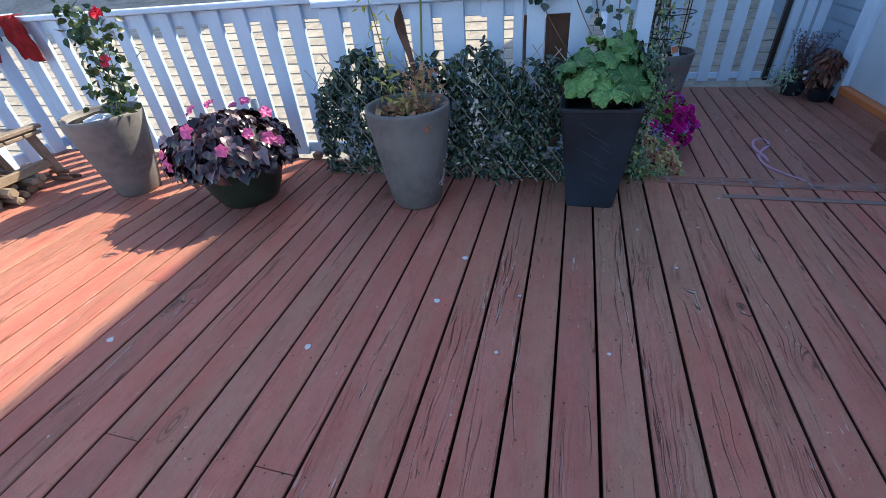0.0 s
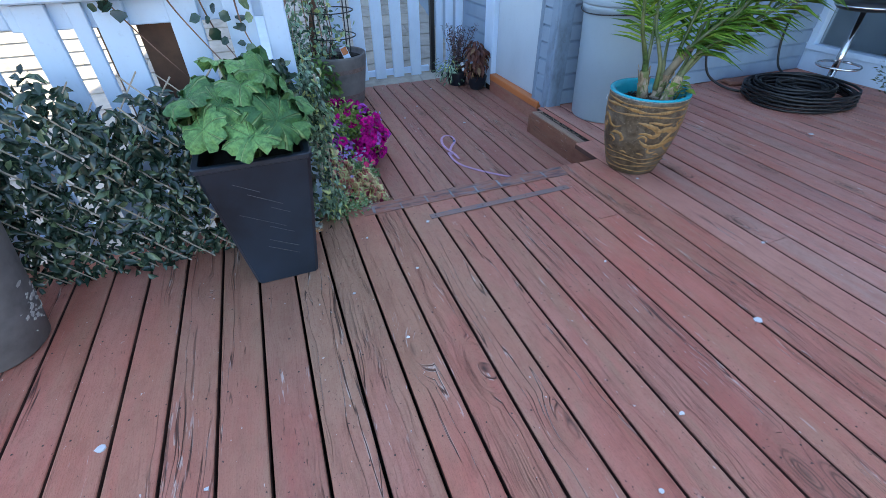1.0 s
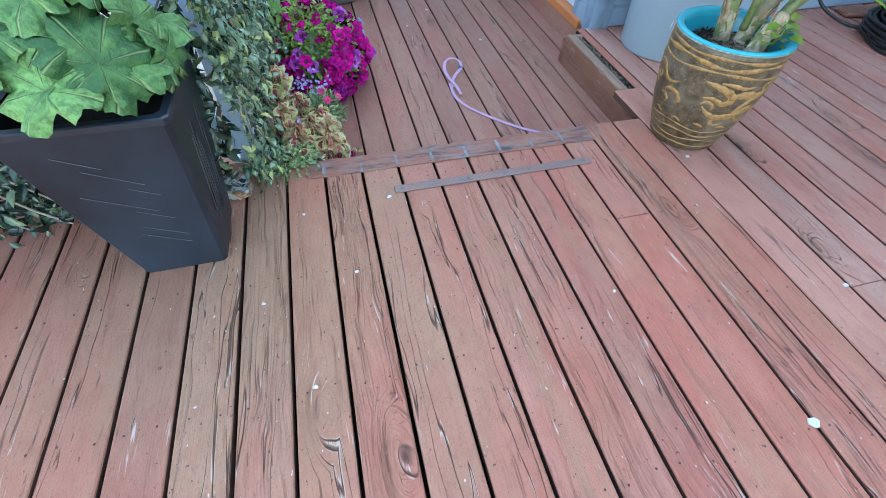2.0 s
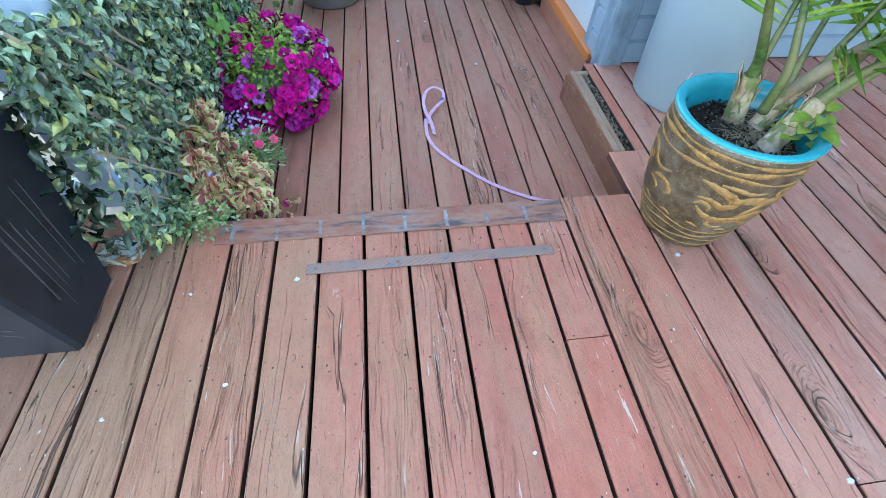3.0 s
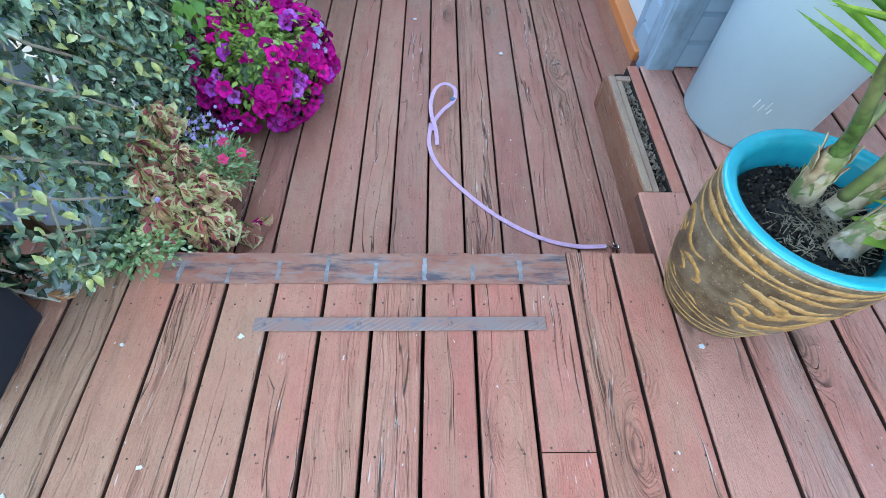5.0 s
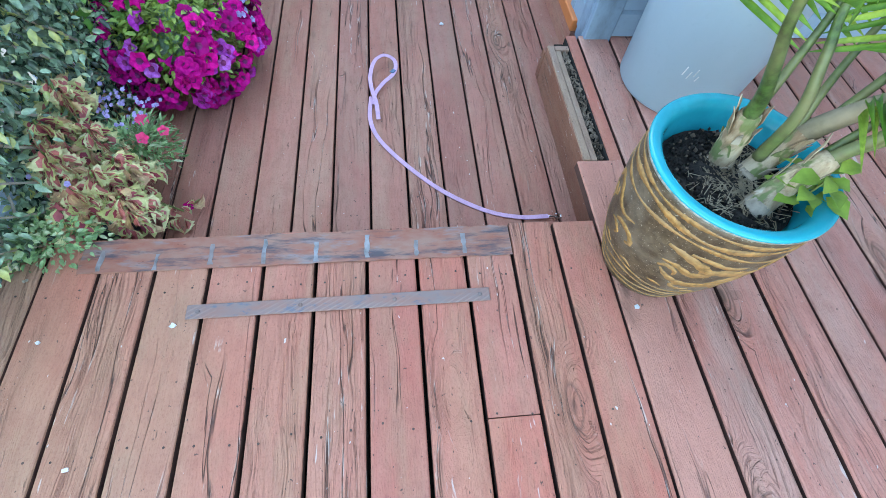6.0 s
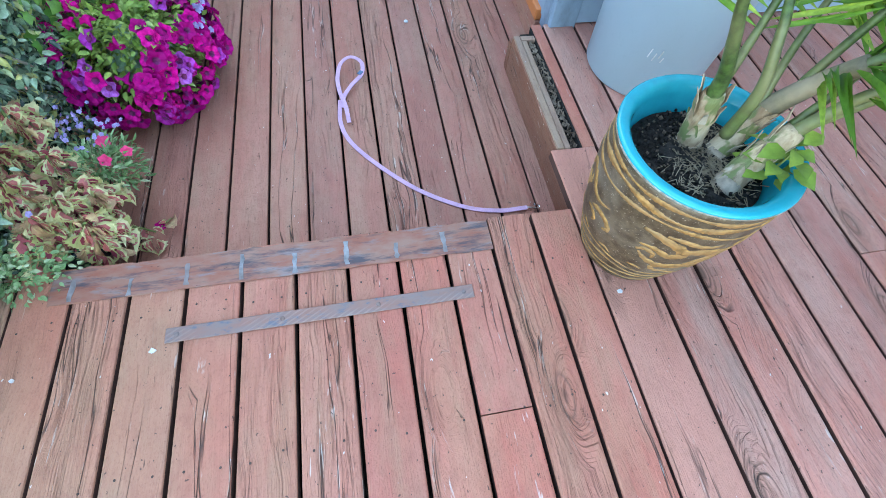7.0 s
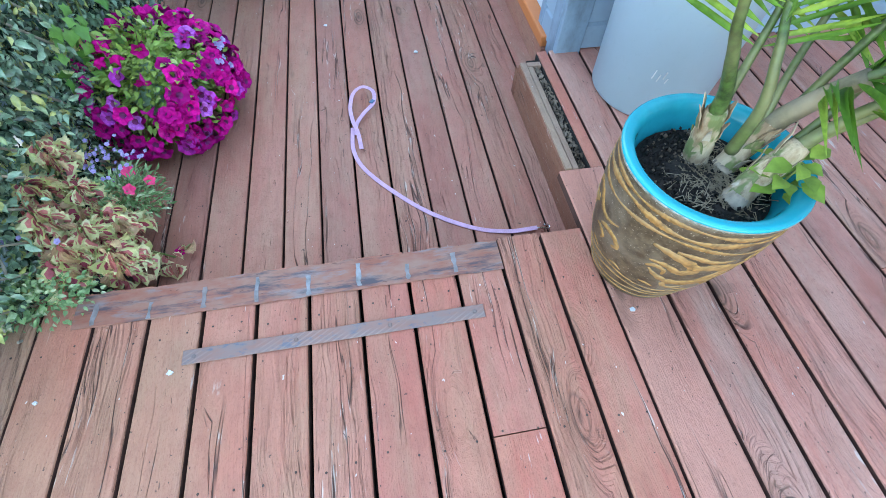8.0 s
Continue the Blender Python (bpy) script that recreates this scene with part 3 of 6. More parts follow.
bands = [ring_stroke(0.434, 0.002, 5, 0.0055), ring_stroke(0.408, 0.006, 4, 0.0075, 1.0), ring_stroke(0.378, 0.008, 3, 0.0050, 2.0),
         ring_stroke(0.128, 0.008, 4, 0.0030, 0.4), ring_stroke(0.098, 0.007, 5, 0.0034, 2.2), ring_stroke(0.066, 0.005, 4, 0.0030, 3.1), ring_stroke(0.034, 0.003, 4, 0.0032)]
for bnd in bands:
    part("relief_band", relief([bnd]), M_GOLD, urn, "ochre raised band", True)
swirls = []
for a in (0.0, math.pi):
    # winding dragon-like body with claws, mane and tail
    swirls += [
        [(a + 3.85, 0.345, 0.003), (a + 4.05, 0.338, 0.009), (a + 4.30, 0.318, 0.012), (a + 4.42, 0.290, 0.013), (a + 4.30, 0.268, 0.010), (a + 4.10, 0.285, 0.007), (a + 3.92, 0.282, 0.002)],
        [(a + 4.38, 0.300, 0.008), (a + 4.62, 0.312, 0.015), (a + 4.90, 0.300, 0.016), (a + 5.15, 0.318, 0.013), (a + 5.40, 0.342, 0.009), (a + 5.62, 0.335, 0.003)],
        [(a + 3.98, 0.245, 0.002), (a + 4.10, 0.222, 0.007), (a + 4.32, 0.205, 0.011), (a + 4.62, 0.215, 0.014), (a + 4.92, 0.240, 0.015), (a + 5.22, 0.232, 0.011), (a + 5.45, 0.255, 0.004)],
        [(a + 4.60, 0.225, 0.006), (a + 4.72, 0.262, 0.010), (a + 4.86, 0.290, 0.009)],
        [(a + 3.93, 0.252, 0.003), (a + 4.02, 0.268, 0.006), (a + 4.14, 0.258, 0.005), (a + 4.16, 0.236, 0.003)],
        [(a + 4.35, 0.200, 0.004), (a + 4.28, 0.180, 0.006), (a + 4.40, 0.166, 0.005), (a + 4.55, 0.176, 0.002)],
        [(a + 4.75, 0.205, 0.005), (a + 4.90, 0.182, 0.007), (a + 5.08, 0.176, 0.005), (a + 5.22, 0.190, 0.002)],
        [(a + 5.00, 0.318, 0.004), (a + 4.92, 0.342, 0.006), (a + 5.10, 0.352, 0.005), (a + 5.28, 0.348, 0.002)],
        [(a + 4.10, 0.352, 0.003), (a + 4.30, 0.350, 0.006), (a + 4.52, 0.340, 0.006), (a + 4.74, 0.346, 0.002)],
        [(a + 5.20, 0.270, 0.003), (a + 5.34, 0.285, 0.006), (a + 5.52, 0.280, 0.005), (a + 5.60, 0.262, 0.002)],
        # cloud scrolls between the bodies
        [(a + 2.62, 0.300, 0.003), (a + 2.74, 0.334, 0.008), (a + 2.92, 0.326, 0.009), (a + 3.04, 0.296, 0.008), (a + 3.22, 0.288, 0.005), (a + 3.42, 0.306, 0.002)],
        [(a + 2.70, 0.288, 0.004), (a + 2.76, 0.270, 0.008), (a + 2.86, 0.280, 0.006), (a + 2.84, 0.298, 0.003)],
        [(a + 3.12, 0.246, 0.003), (a + 3.26, 0.262, 0.007), (a + 3.44, 0.256, 0.008), (a + 3.52, 0.232, 0.007), (a + 3.44, 0.216, 0.003)],
        [(a + 3.02, 0.224, 0.002), (a + 3.14, 0.230, 0.006), (a + 3.24, 0.214, 0.006), (a + 3.20, 0.196, 0.003)],
        [(a + 2.45, 0.250, 0.002), (a + 2.58, 0.262, 0.006), (a + 2.72, 0.246, 0.006), (a + 2.66, 0.222, 0.003)],
    ]
    for j in range(6):
        s0 = a + 2.5 + 0.5 * j
        swirls.append([(s0, 0.152 + 0.006 * (j % 2), 0.0015), (s0 + 0.10, 0.158, 0.0045), (s0 + 0.22, 0.149, 0.0015)])
for sw in swirls:
    part("relief_scroll", relief([sw]), M_GOLD, urn, "ochre raised scroll", True)
part("rim_edge", lathe([(0.2140, 0.4575), (0.2165, 0.4595), (0.2168, 0.4635), (0.2150, 0.465)], 72, cap=False, wobble=0.002), M_RIMEDGE, urn, "pale worn edge of the rim", True)

# tall plastic bin
bin_ob = thing("storage_bin", "tall pale grey plastic bin with rim and handle", "bin", (3.215, 4.275, 0))
part("body", lathe([(0.222, 0.0), (0.232, 0.012), (0.262, 0.70), (0.266, 0.735), (0.279, 0.745), (0.281, 0.775), (0.272, 0.78), (0.265, 0.70), (0.22, 0.03)], 56), M_BIN, bin_ob, smooth=True)
part("lid", lathe([(0.284, 0.775), (0.29, 0.785), (0.29, 0.82), (0.27, 0.845), (0.15, 0.875), (0.02, 0.885)], 56), M_BIN, bin_ob, smooth=True)
ring = [(0.2845 * math.cos(a), 0.2845 * math.sin(a), 0.738 - 0.012 * math.cos(a * 2)) for a in [2 * math.pi * i / 48 for i in range(49)]]
part("cord", tube(ring, 0.004, 6), M_RUBBER, bin_ob, "dark cord round the rim")
part("handle", tube(curve_points([(-0.05, -0.275, 0.72), (-0.06, -0.315, 0.70), (-0.03, -0.32, 0.655), (0.03, -0.32, 0.655), (0.06, -0.315, 0.70), (0.05, -0.275, 0.72)], 6), 0.007, 8), M_RUBBER, bin_ob, "black wire handle", True)
M_CHALK = plain("pale_scrape", (0.66, 0.70, 0.74), 0.7)
for k, (dx, dz, ln) in enumerate(((0.0, 0.21, 0.035), (0.02, 0.20, 0.03), (0.038, 0.215, 0.03), (0.05, 0.195, 0.02))):
    a = math.radians(232 + dx * 230)
    r = 0.2335 + 0.03 * dz / 0.7
    part("scrape_mark", tube([(r * math.cos(a), r * math.sin(a), dz - ln / 2), ((r + 0.001) * math.cos(a + 0.02), (r + 0.001) * math.sin(a + 0.02), dz + ln / 2)], 0.0022, 5), M_CHALK, bin_ob, "pale scrape mark")

# pale scuffs low on the grey planter
M_FLAKE = plain("bared_pale_resin", (0.50, 0.50, 0.48), 0.8, 0, 0.25, 60.0, 0.3)
rr = random.Random(21)
for k in range(34):
    a0, z0 = radians(rr.gauss(2, 13)), abs(rr.gauss(0.15, 0.045)) + 0.02
    size = rr.choice((0.004, 0.006, 0.009, 0.014))
    bm = bmesh.new()
    vs = []
    m = rr.randint(6, 9)
    for i in range(m):
        t = 2 * math.pi * i / m
        q = size * rr.uniform(0.45, 1.15)
        z = max(0.015, z0 + q * math.sin(t) * 0.8)
        r = 0.150 + 0.088 * 0.35 * min(z / 0.18, 1) + max(0.0, z - 0.18) * 0.145 + 0.0022
        a = a0 + q * math.cos(t) / 0.17
        vs.append((Vector((r * math.cos(a), r * math.sin(a), z)), Vector(((r - 0.004) * math.cos(a), (r - 0.004) * math.sin(a), z))))
    hi, lo = [bm.verts.new(p) for p, _ in vs], [bm.verts.new(p) for _, p in vs]
    bm.faces.new(hi)
    for i in range(m):
        bm.faces.new((lo[i], lo[(i + 1) % m], hi[(i + 1) % m], hi[i]))
    part("scuff", bm, M_FLAKE, pot_a, "pale scuff in the resin")

# ---- plants ----
def leaf_shape(w=0.6, fold=0.08, droop=0.15):
    """Leaf of length 1 along y, folded along its rib: 8 corners."""
    v = [(0, 0, 0), (0.42 * w, 0.25, fold), (0.46 * w, 0.58, fold * 0.7), (0, 1, -droop), (-0.46 * w, 0.58, fold * 0.7), (-0.42 * w, 0.25, fold), (0, 0.3, 0), (0, 0.65, -droop * 0.25)]
    f = [(0, 1, 6), (1, 2, 7, 6), (2, 3, 7), (0, 6, 5), (6, 7, 4, 5), (7, 3, 4)]
    return np.array(v, float), f


def blossom_shape(lobes=5, cup=0.35, ruffle=0.08, segs=20):
    """Open flower of radius 1 facing +z."""
    v = [(0, 0, -cup)]
    for q, z in ((0.34, -0.10), (1.0, 0.05)):
        for i in range(segs):
            a = 2 * math.pi * i / segs
            r = q * (1 - (0.24 if q > 0.5 else 0.0) * (0.5 + 0.5 * math.cos(lobes * a)))
            v.append((r * math.cos(a), r * math.sin(a), z + ruffle * q * (math.sin(lobes * a + 1.0) + 0.6 * math.sin(2.0 * a + 0.5))))
    f = [(0, 1 + i, 1 + (i + 1) % segs) for i in range(segs)]
    f += [(1 + i, 1 + segs + i, 1 + segs + (i + 1) % segs, 1 + (i + 1) % segs) for i in range(segs)]
    return np.array(v, float), f


def unit(a):
    return a / np.maximum(np.linalg.norm(a, axis=1, keepdims=True), 1e-9)


def scatter(name, parent, material, shape, at, axis, normal, size, label="", kind="stuff", heart=None, smooth=True):
    """Many leaves in one mesh: each turned so that its length follows axis and its face looks along normal."""
    v, f = shape
    at, axis, normal = np.asarray(at, float), unit(np.asarray(axis, float)), np.asarray(normal, float)
    x = unit(np.cross(axis, normal))
    z = np.cross(x, axis)
    s = np.asarray(size, float)[:, None, None]
    pts = at[:, None, :] + s * (v[None, :, 0:1] * x[:, None, :] + v[None, :, 1:2] * axis[:, None, :] + v[None, :, 2:3] * z[:, None, :])
    k = len(v)
    faces = [tuple(i * k + q for q in face) for i in range(len(at)) for face in f]
    me = bpy.data.meshes.new(name)
    me.from_pydata(pts.reshape(-1, 3).tolist(), [], faces)
    me.materials.append(material)
    if heart:
        me.materials.append(heart)
        me.polygons.foreach_set("material_index", [1 if min(face) < HEART and max(face) < HEART else 0 for face in f] * len(at))
    me.polygons.foreach_set("use_smooth", [smooth] * len(me.polygons))
    ob = new(name, me)
    ob.parent = parent
    return tagged(ob, label, kind=kind)


HEART = 9


def coleus_shape(w=0.62, fold=0.12, curl=0.35):
    """Toothed leaf of length 1 along y whose inner corners (the first nine) carry another colour."""
    v = [(0, y, -curl * y * y) for y in (0.06, 0.35, 0.62)]
    v += [(s * q * w, y, fold * q * 2 - curl * y * y) for s in (1, -1) for q, y in ((0.24, 0.20), (0.33, 0.46), (0.20, 0.74))]
    n0 = len(v)
    rim = [(0.0, 0.0), (0.26, 0.10), (0.36, 0.24), (0.50, 0.30), (0.42, 0.44), (0.50, 0.54), (0.34, 0.68), (0.34, 0.78), (0.12, 0.90), (0.0, 1.0)]
    v += [(q * w, y, fold * q * 2 - curl * y * y - 0.05 * (i % 2)) for i, (q, y) in enumerate(rim)]
    v += [(-q * w, y, fold * q * 2 - curl * y * y - 0.05 * (i % 2)) for i, (q, y) in enumerate(rim[1:-1])]
    f = []
    for side in (0, 1):
        i0, i1, i2 = (3, 4, 5) if not side else (6, 7, 8)
        r = [n0 + i for i in range(10)] if not side else [n0] + [n0 + 10 + i for i in range(8)] + [n0 + 9]
        tri = [(0, i0, 1), (i0, i1, 1), (1, i1, 2), (i1, i2, 2), (0, r[0], r[1]), (0, r[1], i0), (i0, r[1], r[2]), (i0, r[2], r[3]), (i0, r[3], i1), (i1, r[3], r[4]), (i1, r[4], r[5]), (i1, r[5], i2), (i2, r[5], r[6]), (i2, r[6], r[7]), (i2, r[7], r[8]), (2, i2, r[8]), (2, r[8], r[9])]
        f += tri if not side else [q[::-1] for q in tri]
    return np.array(v, float), f


NR = np.random.RandomState(11)


def rand_dirs(n, up=0.0, spread=1.0):
    d = NR.normal(size=(n, 3)) * spread
    d[:, 2] += up
    return unit(d)


M_IVY = leafy("ivy_leaf", (0.010, 0.032, 0.022), (0.070, 0.130, 0.092), (0.20, 0.30, 0.16), 0.17, 0.8, 0.12)
M_IVY_SIDE = leafy("ivy_leaf_side", (0.008, 0.040, 0.028), (0.43, 0.66, 0.44), (0.70, 0.76, 0.28), 0.17, 0.8, 0.11)
M_TWIG = plain("willow_stick", (0.44, 0.39, 0.32), 0.8, 0, 0.3, 40.0, 0.3)
M_GREEN = leafy("fresh_green_leaf", (0.075, 0.19, 0.040), (0.15, 0.30, 0.07), (0.27, 0.40, 0.10), 0.45)
M_LIME = leafy("lime_leaf", (0.20, 0.33, 0.05), (0.32, 0.44, 0.08), None, 0.4)
M_ROSELEAF = leafy("rose_leaf", (0.020, 0.050, 0.022), (0.05, 0.10, 0.04), None, 0.38)
# third tint, pale lilac, paints the sheen of the glossy leaves as colour
M_PURPLE = leafy("dark_purple_leaf", (0.014, 0.006, 0.011), (0.050, 0.028, 0.038), (0.36, 0.27, 0.32), 0.24, 0.8, 0.20)
M_PINK = leafy("pink_petal", (0.75, 0.10, 0.36), (0.85, 0.22, 0.48), None, 0.5)
M_RED = leafy("red_petal", (0.62, 0.012, 0.035), (0.75, 0.03, 0.07), None, 0.5)
M_MAGENTA = leafy("magenta_petal", (0.36, 0.001, 0.15), (0.72, 0.004, 0.29), (0.36, 0.02, 0.40), 0.6, 0.12, 0.14)
n = Nodes("petunia_petal", 0.6)
n.bsdf.inputs["Specular IOR Level"].default_value = 0.12
tone = n.ramp(n.random(), [(0.0, (0.30, 0.001, 0.14)), (0.35, (0.50, 0.002, 0.22)), (0.72, (0.72, 0.004, 0.29)), (0.84, (0.74, 0.02, 0.34)), (0.93, (0.40, 0.04, 0.44)), (1.0, (0.48, 0.16, 0.62))])
ray = n.noise(n.pos((1, 1, 1), 0, True), 2.4, 3.0)
tone = n.mix(n.ramp(ray, [(0.40, 0.45), (0.60, 0.0)]), tone, (0.22, 0.001, 0.11))
n.color(tone)
n.bump(n.noise(n.pos(), 170.0, 2.0), 0.25, 0.002)
M_PETUNIA = n.mat
M_VIOLET = leafy("violet_petal", (0.27, 0.25, 0.56), (0.46, 0.38, 0.72), None, 0.5)
M_WILTRED = leafy("wilted_red_leaf", (0.34, 0.06, 0.09), (0.60, 0.20, 0.18), None, 0.55)
M_RUSSET = leafy("russet_leaf", (0.38, 0.16, 0.09), (0.60, 0.36, 0.22), (0.50, 0.44, 0.16), 0.5, 0.5, 0.2)
M_YELLOWGREEN = leafy("yellow_green_leaf", (0.42, 0.42, 0.07), (0.55, 0.52, 0.14), None, 0.45)
M_STEM = plain("green_stem", (0.16, 0.22, 0.06), 0.55, 0, 0.25, 30.0, 0.1)
M_DRY = plain("dry_brown_leaf", (0.12, 0.055, 0.035), 0.8, 0, 0.4, 25.0, 0.4, (0.42, 0.24, 0.17))
M_PALM = leafy("palm_leaflet", (0.060, 0.165, 0.018), (0.155, 0.31, 0.03), (0.30, 0.43, 0.06), 0.40, 0.3)
M_PALMSTEM = plain("palm_petiole", (0.075, 0.140, 0.032), 0.45, 0, 0.5, 60.0, 0.4, (0.18, 0.185, 0.085))
M_SHEATH = plain("papery_palm_sheath", (0.22, 0.165, 0.105), 0.8, 0, 0.45, 34.0, 0.8, (0.42, 0.36, 0.27))
OVATE, NARROW, ROUND = leaf_shape(0.62, 0.07, 0.12), leaf_shape(0.3, 0.05, 0.2), leaf_shape(0.95, 0.06, 0.15)
FLOWER, CUP = blossom_shape(5, 0.6), blossom_shape(5, 0.15, 0.16)
TRUMPET = blossom_shape(5, 1.25, 0.13, 25)


# ivy screens on expanding willow lattice
def ivy_screen(name, label, length, height, count, at, turn, material, thick=0.05, ends=(1.0, 1.0), wild=1.0, width=0.62, leaf=(0.034, 0.062), holes=(), front=0.07, stick=(0.0030, 0.0048)):
    """Screen along its own x; leaves look along its -y. holes are thin places (x, z, radius)."""
    ob = thing(name, label, "ivy screen", at)
    ob.rotation_euler = (0, 0, radians(turn))
    step, lean = 0.118, 1.22
    rr = random.Random(len(name) + count)
    run = height / lean
    i = -int(run / step) - 2
    while i * step < length + run:
        for sgn in (1, -1):
            a = i * step + rr.uniform(-0.014, 0.014)
            pts = []
            reach = rr.uniform(0.86, 1.01)
            for s in range(11):
                z = height * reach * s / 10
                x = a + (z / lean if sgn > 0 else run - z / lean)
                if -0.02 < x < length + 0.02:
                    pts.append((x + rr.uniform(-0.004, 0.004), (-front if sgn < 0 else -0.030) + rr.uniform(-0.007, 0.007), z + 0.005))
            if len(pts) > 2 and rr.random() < 0.88:
                part("stick", tube(pts, rr.uniform(*stick), 6), M_TWIG, ob)
        i += 1
    n = count * 2
    x = NR.uniform(-0.02, length + 0.03, n)
    top = height * (0.93 + 0.07 * np.sin(x * 7.3) + 0.05 * np.sin(x * 17 + 1))
    top = top * np.where(x < 0.25, ends[0] + (1 - ends[0]) * np.clip(x / 0.25, 0, 1), 1)
    z = 0.005 + top * NR.uniform(0, 1, n) ** 0.92
    # uneven cover: tufts and thin places
    keep = 0.52 + 0.26 * np.sin(x * 23 + 5 * np.sin(z * 9)) * np.sin(z * 27 + 4 * np.sin(x * 7)) + 0.18 * np.sin(x * 51 + z * 13) * np.sin(z * 47 - x * 17)
    for hx, hz, hr in holes:
        keep = keep * np.clip(((x - hx) ** 2 + (z - hz) ** 2) / hr ** 2, 0.10, 1.0)
    pick = np.nonzero(NR.uniform(0, 1, n) < keep)[0][:count]
    x, z = x[pick], z[pick]
    n = len(pick)
    y = -np.abs(NR.normal(0, thick, n)) - 0.004
    nrm = np.stack([NR.normal(0, 0.55 * wild, n), -1 + NR.normal(0, 0.35 * wild, n), 0.55 + NR.normal(0, 0.45 * wild, n)], 1)
    ax = np.stack([NR.normal(0, 0.9, n), -0.35 + NR.normal(0, 0.3, n), -0.55 + NR.normal(0, 0.6, n)], 1)
    ax = ax - unit(nrm) * np.sum(ax * unit(nrm), 1, keepdims=True)
    scatter("ivy_leaves", ob, material, leaf_shape(width, 0.15, 0.24), np.stack([x, y, z], 1), ax, nrm, NR.uniform(leaf[0], leaf[1], n))
    return ob


screen_a = ivy_screen("ivy_screen", "dark artificial ivy on a willow lattice against the fence", 1.98, 0.82, 6000, (-1.10, 3.50, 0), 0, M_IVY, 0.040, (0.62, 1), wild=1.35, width=0.46, leaf=(0.034, 0.066), stick=(0.0022, 0.0038), holes=((0.12, 0.15, 0.14), (0.85, 0.55, 0.08), (1.25, 0.30, 0.07), (1.08, 0.62, 0.07), (1.55, 0.20, 0.08), (1.42, 0.68, 0.06), (1.94, 0.04, 0.16)))
screen_b = ivy_screen("ivy_screen", "variegated ivy screen closing the lower deck's side", 1.85, 0.90, 16500, (0.93, 3.47, LOW_Z), 90, M_IVY_SIDE, 0.045, wild=1.5, width=0.50, leaf=(0.022, 0.046), front=0.072, holes=((0.0, 0.17, 0.13), (0.06, 0.48, 0.16), (0.16, 0.33, 0.12), (0.32, 0.72, 0.10), (0.42, 0.60, 0.06), (0.55, 0.46, 0.05), (0.25, 0.52, 0.05)))


climber = thing("climbing_ivy", "fresh lime ivy shoots climbing over the ivy screen", "plant", (1.03, 4.62, 0.14))
part("runner", tube(curve_points([(-0.03, -0.02, -0.22), (0.0, -0.05, 0.0), (0.01, 0.02, 0.12), (0.0, 0.10, 0.25)], 5), 0.003, 6), M_STEM, climber)
IVY5 = (np.array([(0, 0.35, 0.04)] + [(0.55 * q * math.sin(a), 0.38 - 0.6 * q * math.cos(a), -0.12 * q * q) for a, q in ((0.0, 0.55), (0.45, 0.95), (0.85, 0.62), (1.5, 1.0), (2.1, 0.62), (math.pi, 1.05), (4.18, 0.62), (4.78, 1.0), (5.43, 0.62), (5.83, 0.95))]), [(0, 1 + i, 1 + (i + 1) % 10) for i in range(10)])
m = 26
scatter("leaves", climber, leafy("fresh_ivy_leaf", (0.10, 0.28, 0.05), (0.22, 0.44, 0.09), None, 0.35), IVY5, np.stack([NR.uniform(0.0, 0.05, m), NR.normal(-0.06, 0.12, m), NR.normal(0.09, 0.08, m)], 1), np.stack([NR.normal(0.1, 0.4, m), NR.normal(-0.1, 0.6, m), NR.normal(-0.7, 0.3, m)], 1), np.stack([np.ones(m), NR.normal(-0.4, 0.3, m), NR.normal(0.6, 0.3, m)], 1), NR.uniform(0.040, 0.062, m), "lobed lime green ivy leaves")


# leafy plant in the black planter
def lobed_leaf(r, seed):
    rr = random.Random(seed)
    bm = bmesh.new()
    segs = 42
    c = bm.verts.new((0, 0, 0))
    rings = []
    for q, lift in ((0.35, 0.10), (0.72, 0.14), (1.0, 0.04)):
        ring = []
        for i in range(segs):
            a = 2 * math.pi * i / segs
            notch = 0.45 * math.exp(-((math.atan2(math.sin(a + math.pi / 2), math.cos(a + math.pi / 2))) / 0.22) ** 2)
            lobe = 1 - q * q * (0.20 * (0.5 + 0.5 * math.cos(7 * a + 0.4)) ** 2.2 + 0.035 * math.cos(21 * a)) - notch
            fold = q * (-0.045 * math.cos(7 * a + 0.4) + 0.13 * math.sin(2 * a + seed * 1.3) + 0.09 * math.sin(3 * a + seed * 2.1)) + 0.095 * q ** 3 * math.sin(9 * a + seed) + 0.05 * q ** 2 * math.sin(17 * a + 2 * seed)
            ring.append(bm.verts.new((r * q * lobe * math.cos(a), r * q * lobe * math.sin(a), r * (lift - 0.16 * q * q + fold + rr.uniform(-0.03, 0.03) * q))))
        rings.append(ring)
    for i in range(segs):
        bm.faces.new((c, rings[0][i], rings[0][(i + 1) % segs]))
        for lo, hi in zip(rings, rings[1:]):
            bm.faces.new((lo[i], hi[i], hi[(i + 1) % segs], lo[(i + 1) % segs]))
    return bm


